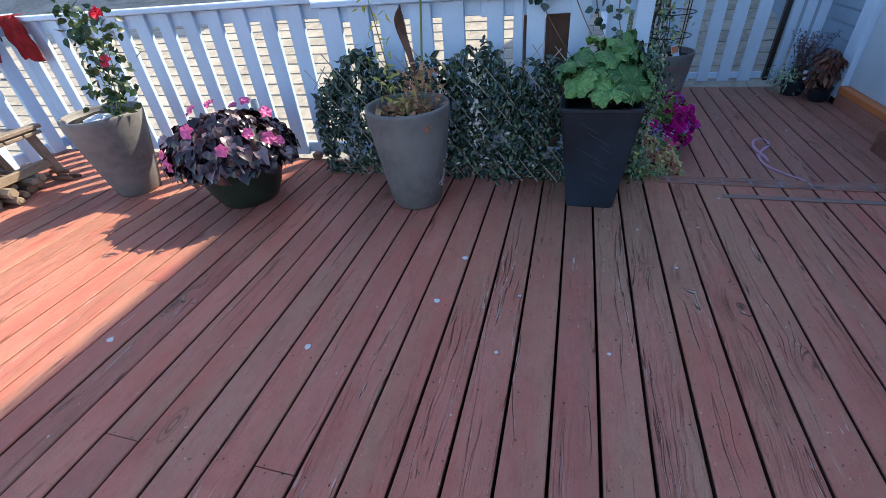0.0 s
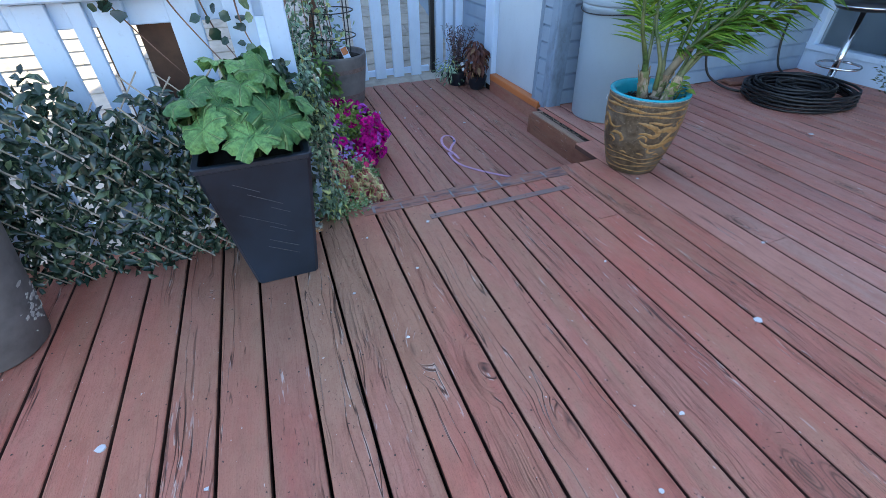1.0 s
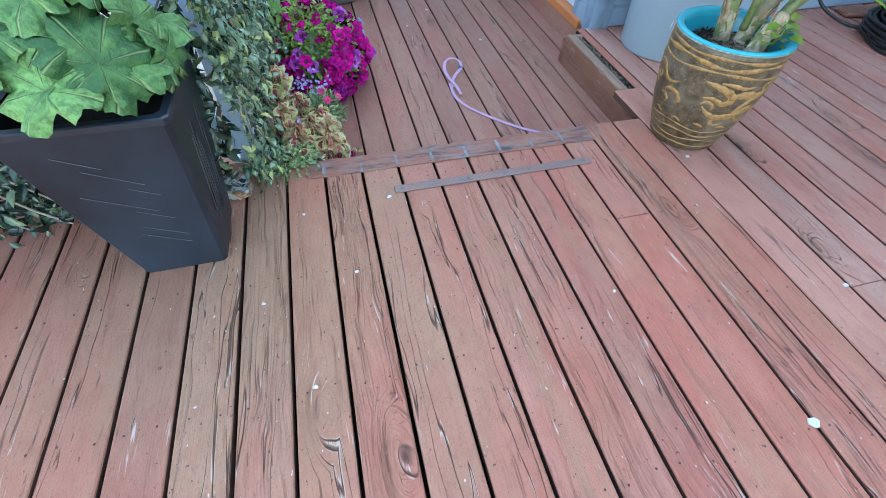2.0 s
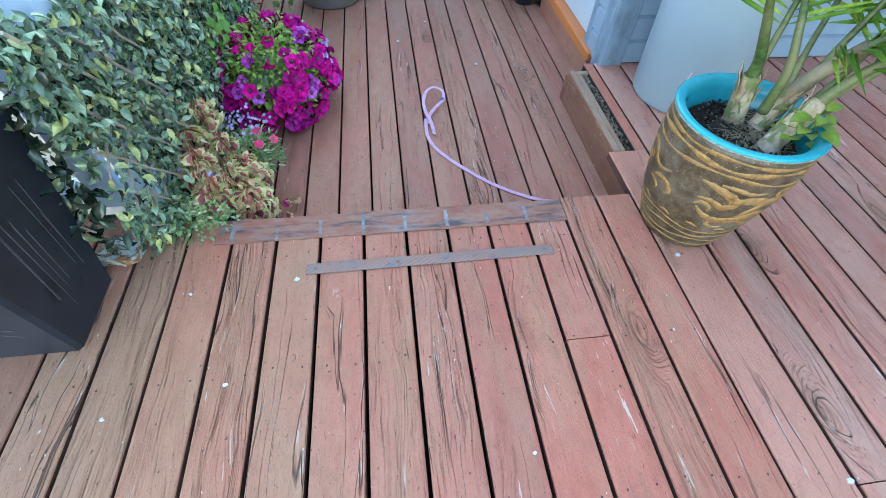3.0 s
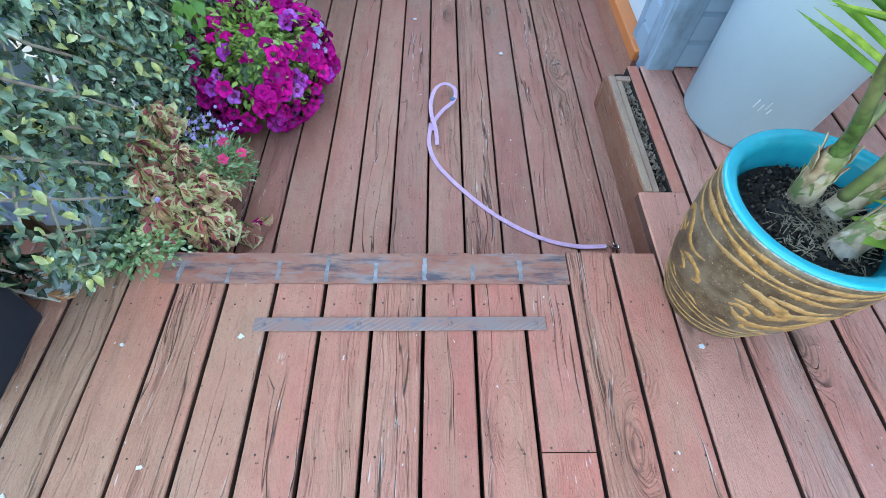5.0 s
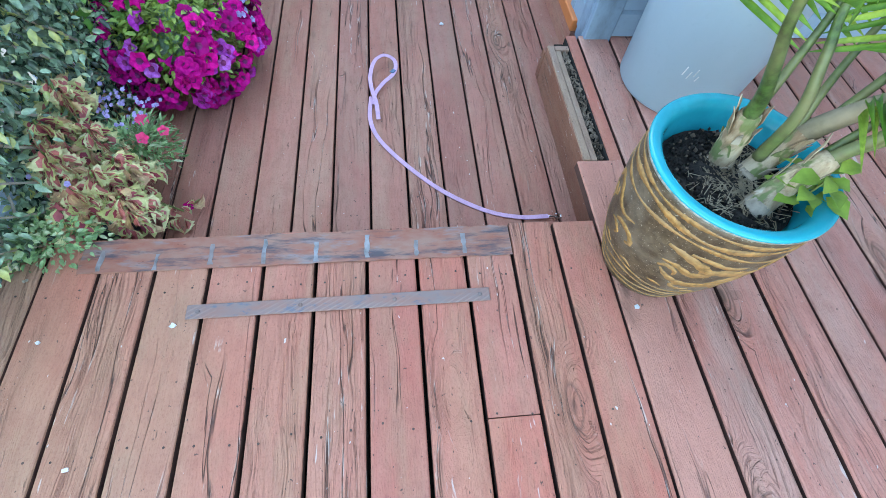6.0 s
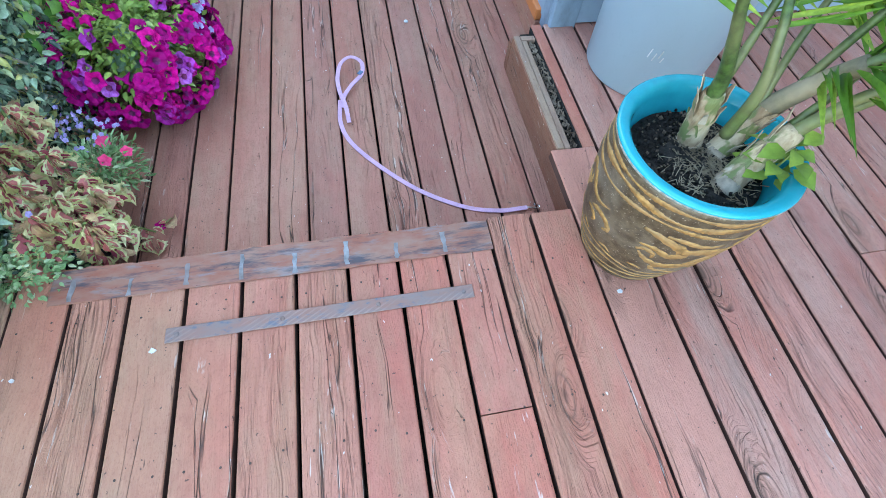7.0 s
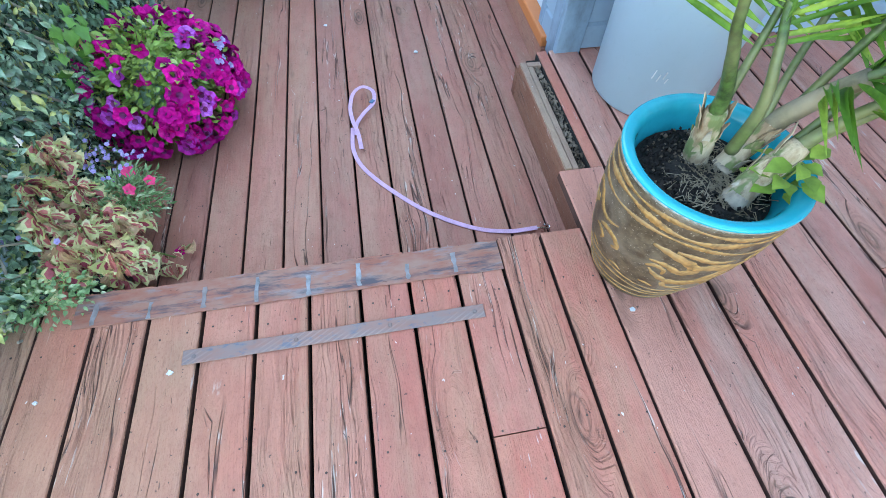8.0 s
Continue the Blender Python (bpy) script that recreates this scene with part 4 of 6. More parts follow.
n = Nodes("mallow_leaf", 0.55)
n.bsdf.inputs["Specular IOR Level"].default_value = 0.3
p = n.pos((1, 1, 1), 0, True)
sep = n.t.nodes.new("ShaderNodeSeparateXYZ")
n.t.links.new(p, sep.inputs[0])
ang = n.math("ARCTAN2", sep.outputs[1], sep.outputs[0])
vein = n.ramp(n.math("ADD", n.math("MULTIPLY", n.math("COSINE", n.math("ADD", n.math("MULTIPLY", ang, 7.0), 0.4)), 0.5), 0.5), [(0.0, 1.0), (0.030, 0.0)])
tone = n.mix(n.random(), (0.035, 0.120, 0.045), (0.17, 0.36, 0.12))
tone = n.mix(n.ramp(n.noise(p, 24.0, 3.0), [(0.45, 0.0), (0.75, 0.5)]), tone, (0.20, 0.40, 0.11))
tone = n.mix(n.math("MULTIPLY", n.ramp(n.noise(p, 70.0, 3.0), [(0.38, 1.0), (0.6, 0.0)]), 0.55), tone, (0.025, 0.080, 0.030))
n.color(n.mix(n.math("MULTIPLY", vein, 0.55), tone, (0.32, 0.44, 0.19)))
n.bump(n.math("SUBTRACT", n.noise(p, 62.0, 3.0), vein), 0.9, 0.008)
M_MALLOW = n.mat
mallow = thing("leafy_plant", "big scalloped light green leaves growing in the black planter", "plant", (0.705, 3.265, 0.53))
rr = random.Random(3)
for i in range(24):
    a = i * 2.399 + rr.uniform(-0.3, 0.3)
    q = 0.03 + 0.185 * math.sqrt((i + 0.5) / 24)
    z = 0.31 - 3.2 * q * q + rr.uniform(-0.05, 0.05)
    size = rr.uniform(0.060, 0.105)
    end = Vector((q * math.cos(a), q * math.sin(a), z))
    part("stalk", tube(curve_points([(0.03 * math.cos(a), 0.03 * math.sin(a), 0.0), end * 0.55 + Vector((0, 0, 0.04)), end], 4), 0.004, 6), M_STEM, mallow)
    ob = part("leaf", lobed_leaf(size, i), M_MALLOW, mallow, smooth=True)
    tilt = 14 + 210 * q + rr.uniform(-26, 26)
    ob.matrix_local = Matrix.Translation(end) @ Matrix.Rotation(a, 4, "Z") @ Matrix.Rotation(radians(tilt), 4, "Y") @ Matrix.Rotation(radians(rr.uniform(-16, 16)), 4, "X") @ Matrix.Rotation(radians(90 + rr.uniform(-25, 25)), 4, "Z")

for k, (x, y, z, tilt, size) in enumerate(((0.17, -0.03, 0.13, 38, 0.10), (0.13, -0.13, 0.15, 34, 0.105), (0.18, 0.07, 0.17, 30, 0.095), (0.05, -0.17, 0.16, 36, 0.09))):
    a = math.atan2(y, x)
    part("stalk", tube(curve_points([(0.02, 0.0, 0.02), (x * 0.5, y * 0.5, z * 0.8), (x, y, z)], 4), 0.004, 6), M_STEM, mallow)
    ob = part("leaf", lobed_leaf(size, 40 + k), M_MALLOW, mallow, smooth=True)
    ob.matrix_local = Matrix.Translation((x, y, z)) @ Matrix.Rotation(a, 4, "Z") @ Matrix.Rotation(radians(tilt), 4, "Y") @ Matrix.Rotation(radians(90), 4, "Z")

# purple foliage tub with pink flowers
pf = thing("purple_foliage_plant", "dome of dark purple leaves with pink blossoms in the green tub", "plant", (-1.50, 3.02, 0.25))
nn = 900
d = rand_dirs(nn, 0.35)
d[:, 2] = np.abs(d[:, 2]) * 1.0 - 0.12
rad = np.array([0.385, 0.34, 0.27]) * (0.82 + 0.18 * NR.uniform(0, 1, (nn, 1)))
pos = d * rad + np.array([-0.03, 0, 0.09])
ax = d * np.array([1, 1, 0.2]) + np.array([0, 0, -0.75]) + NR.normal(0, 0.25, (nn, 3))
scatter("leaves", pf, M_PURPLE, leaf_shape(0.95, 0.16, 0.34), pos, ax, d + np.array([0, 0, 0.5]) + NR.normal(0, 0.42, (nn, 3)), NR.uniform(0.055, 0.105, nn), "dark purple glossy leaves")
core = part("stem_core", lathe([(0.10, 0.0), (0.22, 0.05), (0.26, 0.12), (0.18, 0.20), (0.02, 0.24)], 20, wobble=0.08), M_PURPLE, pf)


def blossoms(parent, material, places, r, shape=FLOWER, name="blossom", label="", throat=None):
    """Single flowers on one shared mesh, each facing its own way."""
    v, f = shape
    me = bpy.data.meshes.new(name)
    me.from_pydata(v.tolist(), [], f)
    me.materials.append(material)
    if throat:
        me.materials.append(throat)
        me.polygons.foreach_set("material_index", [1 if 0 in q else 0 for q in f])
    me.polygons.foreach_set("use_smooth", [True] * len(me.polygons))
    for at, face in places:
        ob = new(name, me)
        ob.parent = parent
        q = Vector(face).to_track_quat("Z", "Y").to_matrix().to_4x4()
        s = r * random.uniform(0.85, 1.15)
        ob.matrix_local = Matrix.Translation(at) @ q @ Matrix.Rotation(random.uniform(0, 6.28), 4, "Z") @ Matrix.Scale(s, 4)
        if label:
            ob["label"] = label


spots = []
for a, e in ((-2.35, 0.12), (-2.1, 0.02), (-2.55, -0.02), (-0.5, 0.55), (-0.2, 0.35), (2.4, 0.95), (1.3, 0.95), (2.9, 0.85), (0.4, 0.75), (3.4, 0.05), (-0.05, 0.2), (1.9, 0.7), (-1.6, 0.75), (-1.0, 0.35)):
    dv = Vector((math.cos(a) * math.cos(e), math.sin(a) * math.cos(e), math.sin(e)))
    spots.append(((dv.x * 0.40 - 0.03, dv.y * 0.36, dv.z * 0.29 + 0.10), dv + Vector((0.15, -0.9, 0.25))))
blossoms(pf, M_PINK, spots, 0.042, CUP, label="pink double blossom")
blossoms(pf, M_PINK, [((p[0] + 0.01, p[1] - 0.012, p[2] + 0.012), f) for p, f in spots], 0.026, CUP, label="pink double blossom")


# rose bush
def sprigs(parent, canes, leaf_mat, leaf_size, per, stem_mat=M_STEM, stem_r=0.004, shape=OVATE, spread=0.06, start=0.15):
    pts_all = []
    for c in canes:
        pts = curve_points(c, 7)
        part("cane", tube(pts, [stem_r * (1 - 0.6 * i / len(pts)) for i in range(len(pts))], 6), stem_mat, parent)
        k0 = int(len(pts) * start)
        for p in pts[k0:]:
            for _ in range(per):
                pts_all.append(tuple(p + Vector((random.gauss(0, spread), random.gauss(0, spread), random.gauss(0, spread * 0.7)))))
    m = len(pts_all)
    if m:
        scatter("leaves", parent, leaf_mat, shape, pts_all, rand_dirs(m, -0.35), rand_dirs(m, 0.9), NR.uniform(leaf_size * 0.7, leaf_size * 1.25, m))


rose = thing("rose_bush", "red rose bush with dark green leaves in the grey planter", "plant", (-2.37, 3.04, 0.53))
sprigs(rose, [[(0.02, 0.02, 0), (0.05, 0.05, 0.25), (0.02, 0.04, 0.5), (-0.04, 0.02, 0.68)], [(0.03, 0.0, 0), (0.12, 0.02, 0.2), (0.2, 0.0, 0.42), (0.27, -0.02, 0.58)], [(0.0, 0.03, 0), (-0.02, 0.05, 0.3), (0.06, 0.06, 0.55), (0.10, 0.05, 0.62)], [(0.0, 0, 0), (0.1, -0.03, 0.15), (0.17, -0.05, 0.28)]], M_ROSELEAF, 0.058, 4, spread=0.060)
blossoms(rose, M_RED, [((0.28, -0.03, 0.61), (0.3, -0.6, 0.7)), ((0.27, -0.04, 0.62), (-0.4, -0.6, 0.7)), ((0.20, -0.05, 0.36), (0.1, -0.8, 0.5))], 0.045, CUP, label="red rose blossom")
part("pot_litter", lathe([(0.10, 0.0), (0.09, 0.02), (0.03, 0.035), (0.0, 0.036)], 14, wobble=0.1), M_CHALK, rose, "pale mulch bits").location = (-0.08, -0.06, 0.0)

# russet shrub in the scuffed grey planter
shrub = thing("russet_shrub", "small shrub with russet and yellow-green leaves in the grey planter", "plant", (-0.325, 3.12, 0.51))
sprigs(shrub, [[(0.02, 0.02, 0), (0.05, 0.02, 0.12), (0.08, 0.0, 0.22), (0.14, -0.02, 0.27)], [(0, 0, 0), (0.03, 0.04, 0.15), (0.03, 0.05, 0.28)], [(0.04, 0, 0), (0.12, 0, 0.10), (0.19, 0.02, 0.18)]], M_RUSSET, 0.055, 3, shape=NARROW, spread=0.04)
sprigs(shrub, [[(-0.03, 0.0, 0), (-0.08, 0.02, 0.2), (-0.12, 0.03, 0.42), (-0.16, 0.04, 0.62), (-0.19, 0.04, 0.72)], [(-0.02, 0.0, 0), (-0.06, -0.02, 0.16), (-0.08, -0.02, 0.26)]], M_YELLOWGREEN, 0.055, 2, shape=NARROW, spread=0.035, start=0.25)
sprigs(shrub, [[(-0.1, 0.05, 0), (-0.12, 0.05, 0.03), (-0.13, 0.05, 0.06)], [(0.1, -0.05, 0), (0.12, -0.05, 0.03), (0.12, -0.04, 0.06)], [(-0.02, -0.1, 0), (0.0, -0.12, 0.03), (0.0, -0.12, 0.05)], [(0.02, 0.1, 0), (0.0, 0.1, 0.03), (0.0, 0.12, 0.05)]], M_RUSSET, 0.045, 4, shape=OVATE, spread=0.055, start=0.0)
part("tall_cane", tube(curve_points([(0.06, 0.08, 0), (0.08, 0.1, 0.3), (0.10, 0.12, 0.62), (0.11, 0.12, 0.85)], 6), 0.006, 7), M_STEM, shrub, "tall green bare cane")
bm = tube(curve_points([(0.02, 0.16, 0.05), (0.0, 0.17, 0.25), (-0.045, 0.18, 0.42), (-0.05, 0.17, 0.50), (-0.03, 0.16, 0.56)], 5), [0.010, 0.010, 0.011, 0.012, 0.013, 0.015, 0.017, 0.019, 0.022, 0.025, 0.028, 0.030, 0.031, 0.031, 0.030, 0.027, 0.022, 0.016, 0.010, 0.005, 0.002], 7, flat=0.45)
part("dry_leaf", bm, M_DRY, shrub, "furled dry brown leaf", True)

# wilted plant in a low pot on the lower deck
wilt_pot = round_pot("low_pot", "low black plastic pot on the lower deck", (1.04, 3.80, LOW_Z), 0.16, 0.13, 0.185, M_BLACKPOT, 0.02)
wilt = thing("wilted_plant", "drooping cream and red wilted leaves with trailing green", "plant", (1.04, 3.80, -0.03))


def clump(parent, name, material, centre, radii, count, size, shape, droop=-0.5, label="", up=0.5, heart=None, jitter=0.3):
    dd = rand_dirs(count, 0.3)
    pp = np.array(centre) + dd * np.array(radii) * NR.uniform(0.35, 1.0, (count, 1))
    scatter(name, parent, material, shape, pp, dd * np.array([1, 1, 0.3]) + np.array([0, 0, droop]) + NR.normal(0, jitter, (count, 3)), dd + np.array([0, 0, up]) + NR.normal(0, jitter, (count, 3)), NR.uniform(size * 0.7, size * 1.2, count), label, heart=heart)


M_COLEUS = leafy("cream_lime_leaf", (0.56, 0.58, 0.24), (0.84, 0.82, 0.50), (0.66, 0.38, 0.26), 0.55, 0.4, 0.18)
M_COLHEART = leafy("pink_red_leaf_heart", (0.34, 0.040, 0.09), (0.78, 0.28, 0.26), (0.80, 0.64, 0.36), 0.55, 0.4, 0.24)
HEADS = [(-0.02, 0.24, 0.24, 34), (-0.03, 0.10, 0.22, 28), (0.0, 0.01, 0.19, 30), (0.06, -0.08, 0.13, 36), (0.064, 0.13, 0.15, 24), (0.15, 0.03, 0.13, 34), (0.18, -0.09, 0.10, 38), (0.04, -0.13, 0.11, 30), (0.11, -0.03, 0.14, 26)]
at, ax, nm, sz = [], [], [], []
for hx, hy, hz, count in HEADS:
    part("stem", tube(curve_points([(hx * 0.35, hy * 0.35, -0.03), (hx * 0.8, hy * 0.8, hz * 0.6), (hx, hy, hz)], 4), 0.004, 6), M_STEM, wilt)
    for k in range(int(count * 2.8)):
        a = k * 2.399 + NR.normal(0, 0.2)
        tier = k / (count * 2.8)
        out = np.array([math.cos(a), math.sin(a), 0.0])
        at.append(np.array([hx, hy, hz]) + out * (0.008 + 0.050 * tier) + np.array([0, 0, -0.095 * tier + NR.normal(0, 0.008)]))
        ax.append(out * (0.45 + NR.normal(0, 0.18)) + np.array([0.05, -0.10, -1.0]) + NR.normal(0, 0.16, 3))
        nm.append(out + np.array([0, 0, 0.35]) + NR.normal(0, 0.65, 3))
        sz.append(NR.uniform(0.024, 0.064))
for k, (width, fold, curl) in enumerate(((0.28, 0.62, 0.40), (0.20, 0.95, 0.75), (0.36, 0.50, -0.32))):
    scatter("wilted_leaves", wilt, M_COLEUS, coleus_shape(width, fold, curl), at[k::3], ax[k::3], nm[k::3], sz[k::3], "shrivelled cream and lime leaves with red hearts", heart=M_COLHEART, smooth=False)
m = len(at) // 3
scatter("red_leaves", wilt, M_WILTRED, leaf_shape(0.40, 0.28, 0.5), [p + NR.normal(0, 0.012, 3) for p in at[:m * 3:3]], ax[:m * 3:3], nm[:m * 3:3], [q * 0.62 for q in sz[:m * 3:3]], "shrivelled dark red leaves", smooth=False)
part("stem", tube(curve_points([(0.17, -0.06, 0.0), (0.23, -0.03, -0.03), (0.26, -0.01, -0.10)], 5), 0.003, 6), M_STEM, wilt)
clump(wilt, "wilted_leaves", M_COLEUS, (0.25, -0.01, -0.09), (0.05, 0.05, 0.03), 14, 0.05, coleus_shape(0.4, 0.6, 0.6), -0.8, "shrivelled hanging leaves", heart=M_COLHEART)
M_TRAIL = leafy("trailing_leaf", (0.14, 0.28, 0.10), (0.30, 0.46, 0.22), (0.50, 0.60, 0.38), 0.45)
clump(wilt, "trailing_green", M_TRAIL, (-0.02, -0.20, 0.01), (0.17, 0.11, 0.12), 1300, 0.020, leaf_shape(0.55, 0.12, 0.2), 0.0, "fine trailing green leaves")
clump(wilt, "trailing_green", M_TRAIL, (0.15, 0.17, 0.02), (0.12, 0.13, 0.10), 900, 0.028, NARROW, 0.3, "fine trailing green leaves")
M_HOTPINK = leafy("hot_pink_petal", (0.82, 0.03, 0.17), (0.90, 0.06, 0.25), None, 0.5)
blossoms(wilt, M_HOTPINK, [((0.18, 0.21, 0.11), (0.3, -0.5, 0.8)), ((0.25, 0.17, 0.10), (0.4, -0.6, 0.6)), ((0.20, 0.13, 0.11), (0.2, -0.7, 0.6))], 0.021, FLOWER, label="small pink blossom")
blossoms(wilt, M_VIOLET, [((0.13 + random.gauss(0, 0.055), 0.25 + random.gauss(0, 0.04), 0.13 + random.gauss(0, 0.02)), (random.gauss(0, 0.4), -0.4, 0.8)) for _ in range(60)], 0.0075, FLOWER, label="tiny violet blossom")
blossoms(wilt, M_VIOLET, [((-0.02 + random.gauss(0, 0.10), -0.05 + random.gauss(0, 0.06), 0.16), (0, -0.4, 0.8)) for _ in range(7)], 0.009, FLOWER, label="tiny violet blossom")

# petunias
M_PETLEAF = leafy("petunia_leaf", (0.16, 0.30, 0.05), (0.34, 0.48, 0.10), (0.46, 0.58, 0.20), 0.5)
pet_pot = round_pot("low_pot", "low grey pot hidden below the petunias", (1.20, 4.62, LOW_Z), 0.18, 0.12, 0.17, M_GREYPOT, 0.02)
pet = thing("petunia_plant", "mound of magenta petunias with pale green leaves", "plant", (1.21, 4.58, 0.0))
part("stem_core", lathe([(0.08, -0.14), (0.15, -0.05), (0.16, 0.02), (0.08, 0.08), (0.0, 0.09)], 18, wobble=0.1), M_IVY_SIDE, pet, "dark inner stems")
clump(pet, "leaves", M_PETLEAF, (0, 0, 0.02), (0.265, 0.305, 0.235), 2000, 0.036, leaf_shape(0.48, 0.1, 0.2), 0.1, "pale green leaves", 0.7)
spots = []
while len(spots) < 290:
    dv = Vector((random.gauss(0, 1), random.gauss(0, 1), random.gauss(0.25, 0.9))).normalized()
    if dv.z < -0.65 or (dv.z > 0.45 and dv.x < 0.35 and random.random() < 0.90) or (dv.z > 0.1 and math.sin(dv.x * 7 + 1) * math.sin(dv.y * 6) > 0.45):
        continue
    q = random.uniform(0.90, 1.10)
    spots.append(((dv.x * 0.29 * q, dv.y * 0.33 * q, dv.z * 0.22 * q + 0.0), dv + Vector((random.gauss(0, 0.4), random.gauss(-0.25, 0.4), 0.3))))
M_THROAT = plain("dark_throat", (0.20, 0.003, 0.12), 0.6)
blossoms(pet, M_PETUNIA, spots, 0.034, TRUMPET, throat=M_THROAT)
side = []
for _ in range(60):
    a, e = random.uniform(0, 6.28), random.uniform(-0.3, 1.2)
    dv = Vector((math.cos(a) * math.cos(e), math.sin(a) * math.cos(e), math.sin(e)))
    side.append(((dv.x * 0.29, dv.y * 0.33, dv.z * 0.235), dv.cross(Vector((random.gauss(0, 1), random.gauss(0, 1), 0.6))) + dv * 0.25))
blossoms(pet, M_PETUNIA, side, 0.029, TRUMPET, label="violet blossom turned aside")
blossoms(pet, M_VIOLET, [((0.26 + random.gauss(0, 0.02), -0.02 + random.gauss(0, 0.035), 0.08 + random.gauss(0, 0.03)), (0.8, -0.3, 0.5)) for _ in range(16)], 0.014, FLOWER, label="small lilac blossom")
fallen = thing("fallen_blossom", "single fallen magenta petunia blossom on the deck", "flower", (1.30, 3.83, LOW_Z))
blossoms(fallen, M_MAGENTA, [((0, 0, 0.014), (0.3, -0.7, 0.5))], 0.020, FLOWER)
part("tube", tube([(0.0, 0.0, 0.008), (0.012, 0.02, 0.006), (0.025, 0.035, 0.005)], [0.004, 0.003, 0.002], 6), M_STEM, fallen)

# barrel planter with climbing vine at the far end
barrel = round_pot("barrel_planter", "grey weathered half-barrel planter by the far fence", (1.42, 5.86, LOW_Z), 0.45, 0.21, 0.27, M_GREYPOT, 0.05)
for z in (0.10, 0.33):
    r = 0.21 + 0.06 * z / 0.45 + 0.004
    part("hoop", lathe([(r - 0.006, z - 0.018), (r, z - 0.018), (r + 0.003, z + 0.018), (r - 0.006, z + 0.018)], 40), M_STEEL, barrel, "dull metal hoop")
obelisk = thing("plant_support", "dark wire ring support standing in the barrel", "plant support", (1.42, 5.86, 0.20))
for z in (0.22, 0.42, 0.62):
    part("ring", tube([(0.20 * math.cos(a), 0.20 * math.sin(a), z) for a in [2 * math.pi * i / 28 for i in range(29)]], 0.005, 6), M_RUBBER, obelisk)
for k in range(4):
    a = k * math.pi / 2 + 0.5
    part("upright", tube([(0.17 * math.cos(a), 0.17 * math.sin(a), 0.0), (0.205 * math.cos(a), 0.205 * math.sin(a), 0.9)], 0.005, 6), M_RUBBER, obelisk)
tag = thing("plant_label", "white and orange plastic plant label stuck in soil", "plant label", (1.50, 5.66, 0.24))
part("card", boxed(-0.03, 0.03, -0.001, 0.001, -0.02, 0.13, bevel=0.0), M_WHITE, tag)
part("picture_patch", boxed(-0.026, 0.026, -0.0025, -0.0012, 0.06, 0.12), M_ORANGE, tag, "orange patch")
tag.rotation_euler = (radians(-15), radians(-18), 0)
vine = thing("climbing_vine", "tangled climbing vine with small dark leaves", "plant", (1.22, 5.80, 0.0))
canes = []
for k in range(12):
    x = random.uniform(-0.28, 0.25)
    canes.append([(x * 0.5, 0.05, 0.1), (x, random.uniform(-0.1, 0.15), 0.45), (x + random.uniform(-0.1, 0.1), random.uniform(-0.1, 0.2), 0.9), (x + random.uniform(-0.15, 0.15), random.uniform(-0.1, 0.2), 1.35)])
sprigs(vine, canes, M_IVY_SIDE, 0.05, 6, M_DRY, 0.005, OVATE, 0.075, 0.05)
clump(vine, "trailing_green", M_GREEN, (-0.05, -0.22, 0.12), (0.22, 0.12, 0.22), 260, 0.05, ROUND, -0.3, "fresh trailing ivy leaves")
trunk = part("stem", tube(curve_points([(0.1, 0.1, -0.1), (0.02, 0.1, 0.4), (0.12, 0.12, 0.9), (0.08, 0.12, 1.4)], 6), 0.022, 8), M_DRY, vine, "brown woody stem")

# heather and red-leaved pots by the gate
heather_pot = round_pot("low_pot", "small dark pot with heather by the gate", (2.66, 5.95, LOW_Z), 0.15, 0.085, 0.12, M_BLACKPOT, 0.02)
heather = thing("heather_plant", "bushy heather with faded purple spikes and dry leaves", "plant", (2.66, 5.95, -0.04))
sprigs(heather, [[(0.02 * math.cos(a), 0.02 * math.sin(a), 0), (q * 0.5 * math.cos(a), q * 0.5 * math.sin(a), 0.2), (q * math.cos(a), q * math.sin(a), random.uniform(0.3, 0.46))] for a, q in [(random.uniform(0, 6.28), random.uniform(0.05, 0.2)) for _ in range(26)]],
       leafy("heather_leaf", (0.045, 0.05, 0.04), (0.15, 0.10, 0.14), (0.24, 0.18, 0.24), 0.6), 0.024, 5, M_DRY, 0.0025, NARROW, 0.014, 0.25)
clump(heather, "dry_leaves", M_IVY_SIDE, (-0.08, -0.04, 0.04), (0.20, 0.15, 0.16), 200, 0.05, NARROW, -0.6, "dull drooping leaves")
blossoms(heather, M_CHALK, [((0.0, -0.17, 0.06), (0, -1, 0.4)), ((0.10, -0.16, 0.07), (0, -1, 0.4)), ((0.13, -0.15, 0.03), (0, -1, 0.4)), ((0.05, -0.17, -0.01), (0, -1, 0.4)), ((-0.02, -0.18, 0.12), (0, -1, 0.5))], 0.02, FLOWER, label="white blossom")
red_pot = round_pot("low_pot", "small dark pot with a red-leaved plant", (2.80, 5.74, LOW_Z), 0.13, 0.07, 0.10, M_BLACKPOT, 0.02)
red_plant = thing("red_leaved_plant", "drooping dark red and brown leaves beside the door", "plant", (2.80, 5.74, -0.05))
clump(red_plant, "leaves", leafy("brown_red_leaf", (0.10, 0.03, 0.025), (0.20, 0.075, 0.05), (0.28, 0.17, 0.08), 0.55), (-0.02, 0, 0.17), (0.12, 0.14, 0.18), 240, 0.075, leaf_shape(0.42, 0.12, 0.3), -0.8, "drooping dark red leaves")

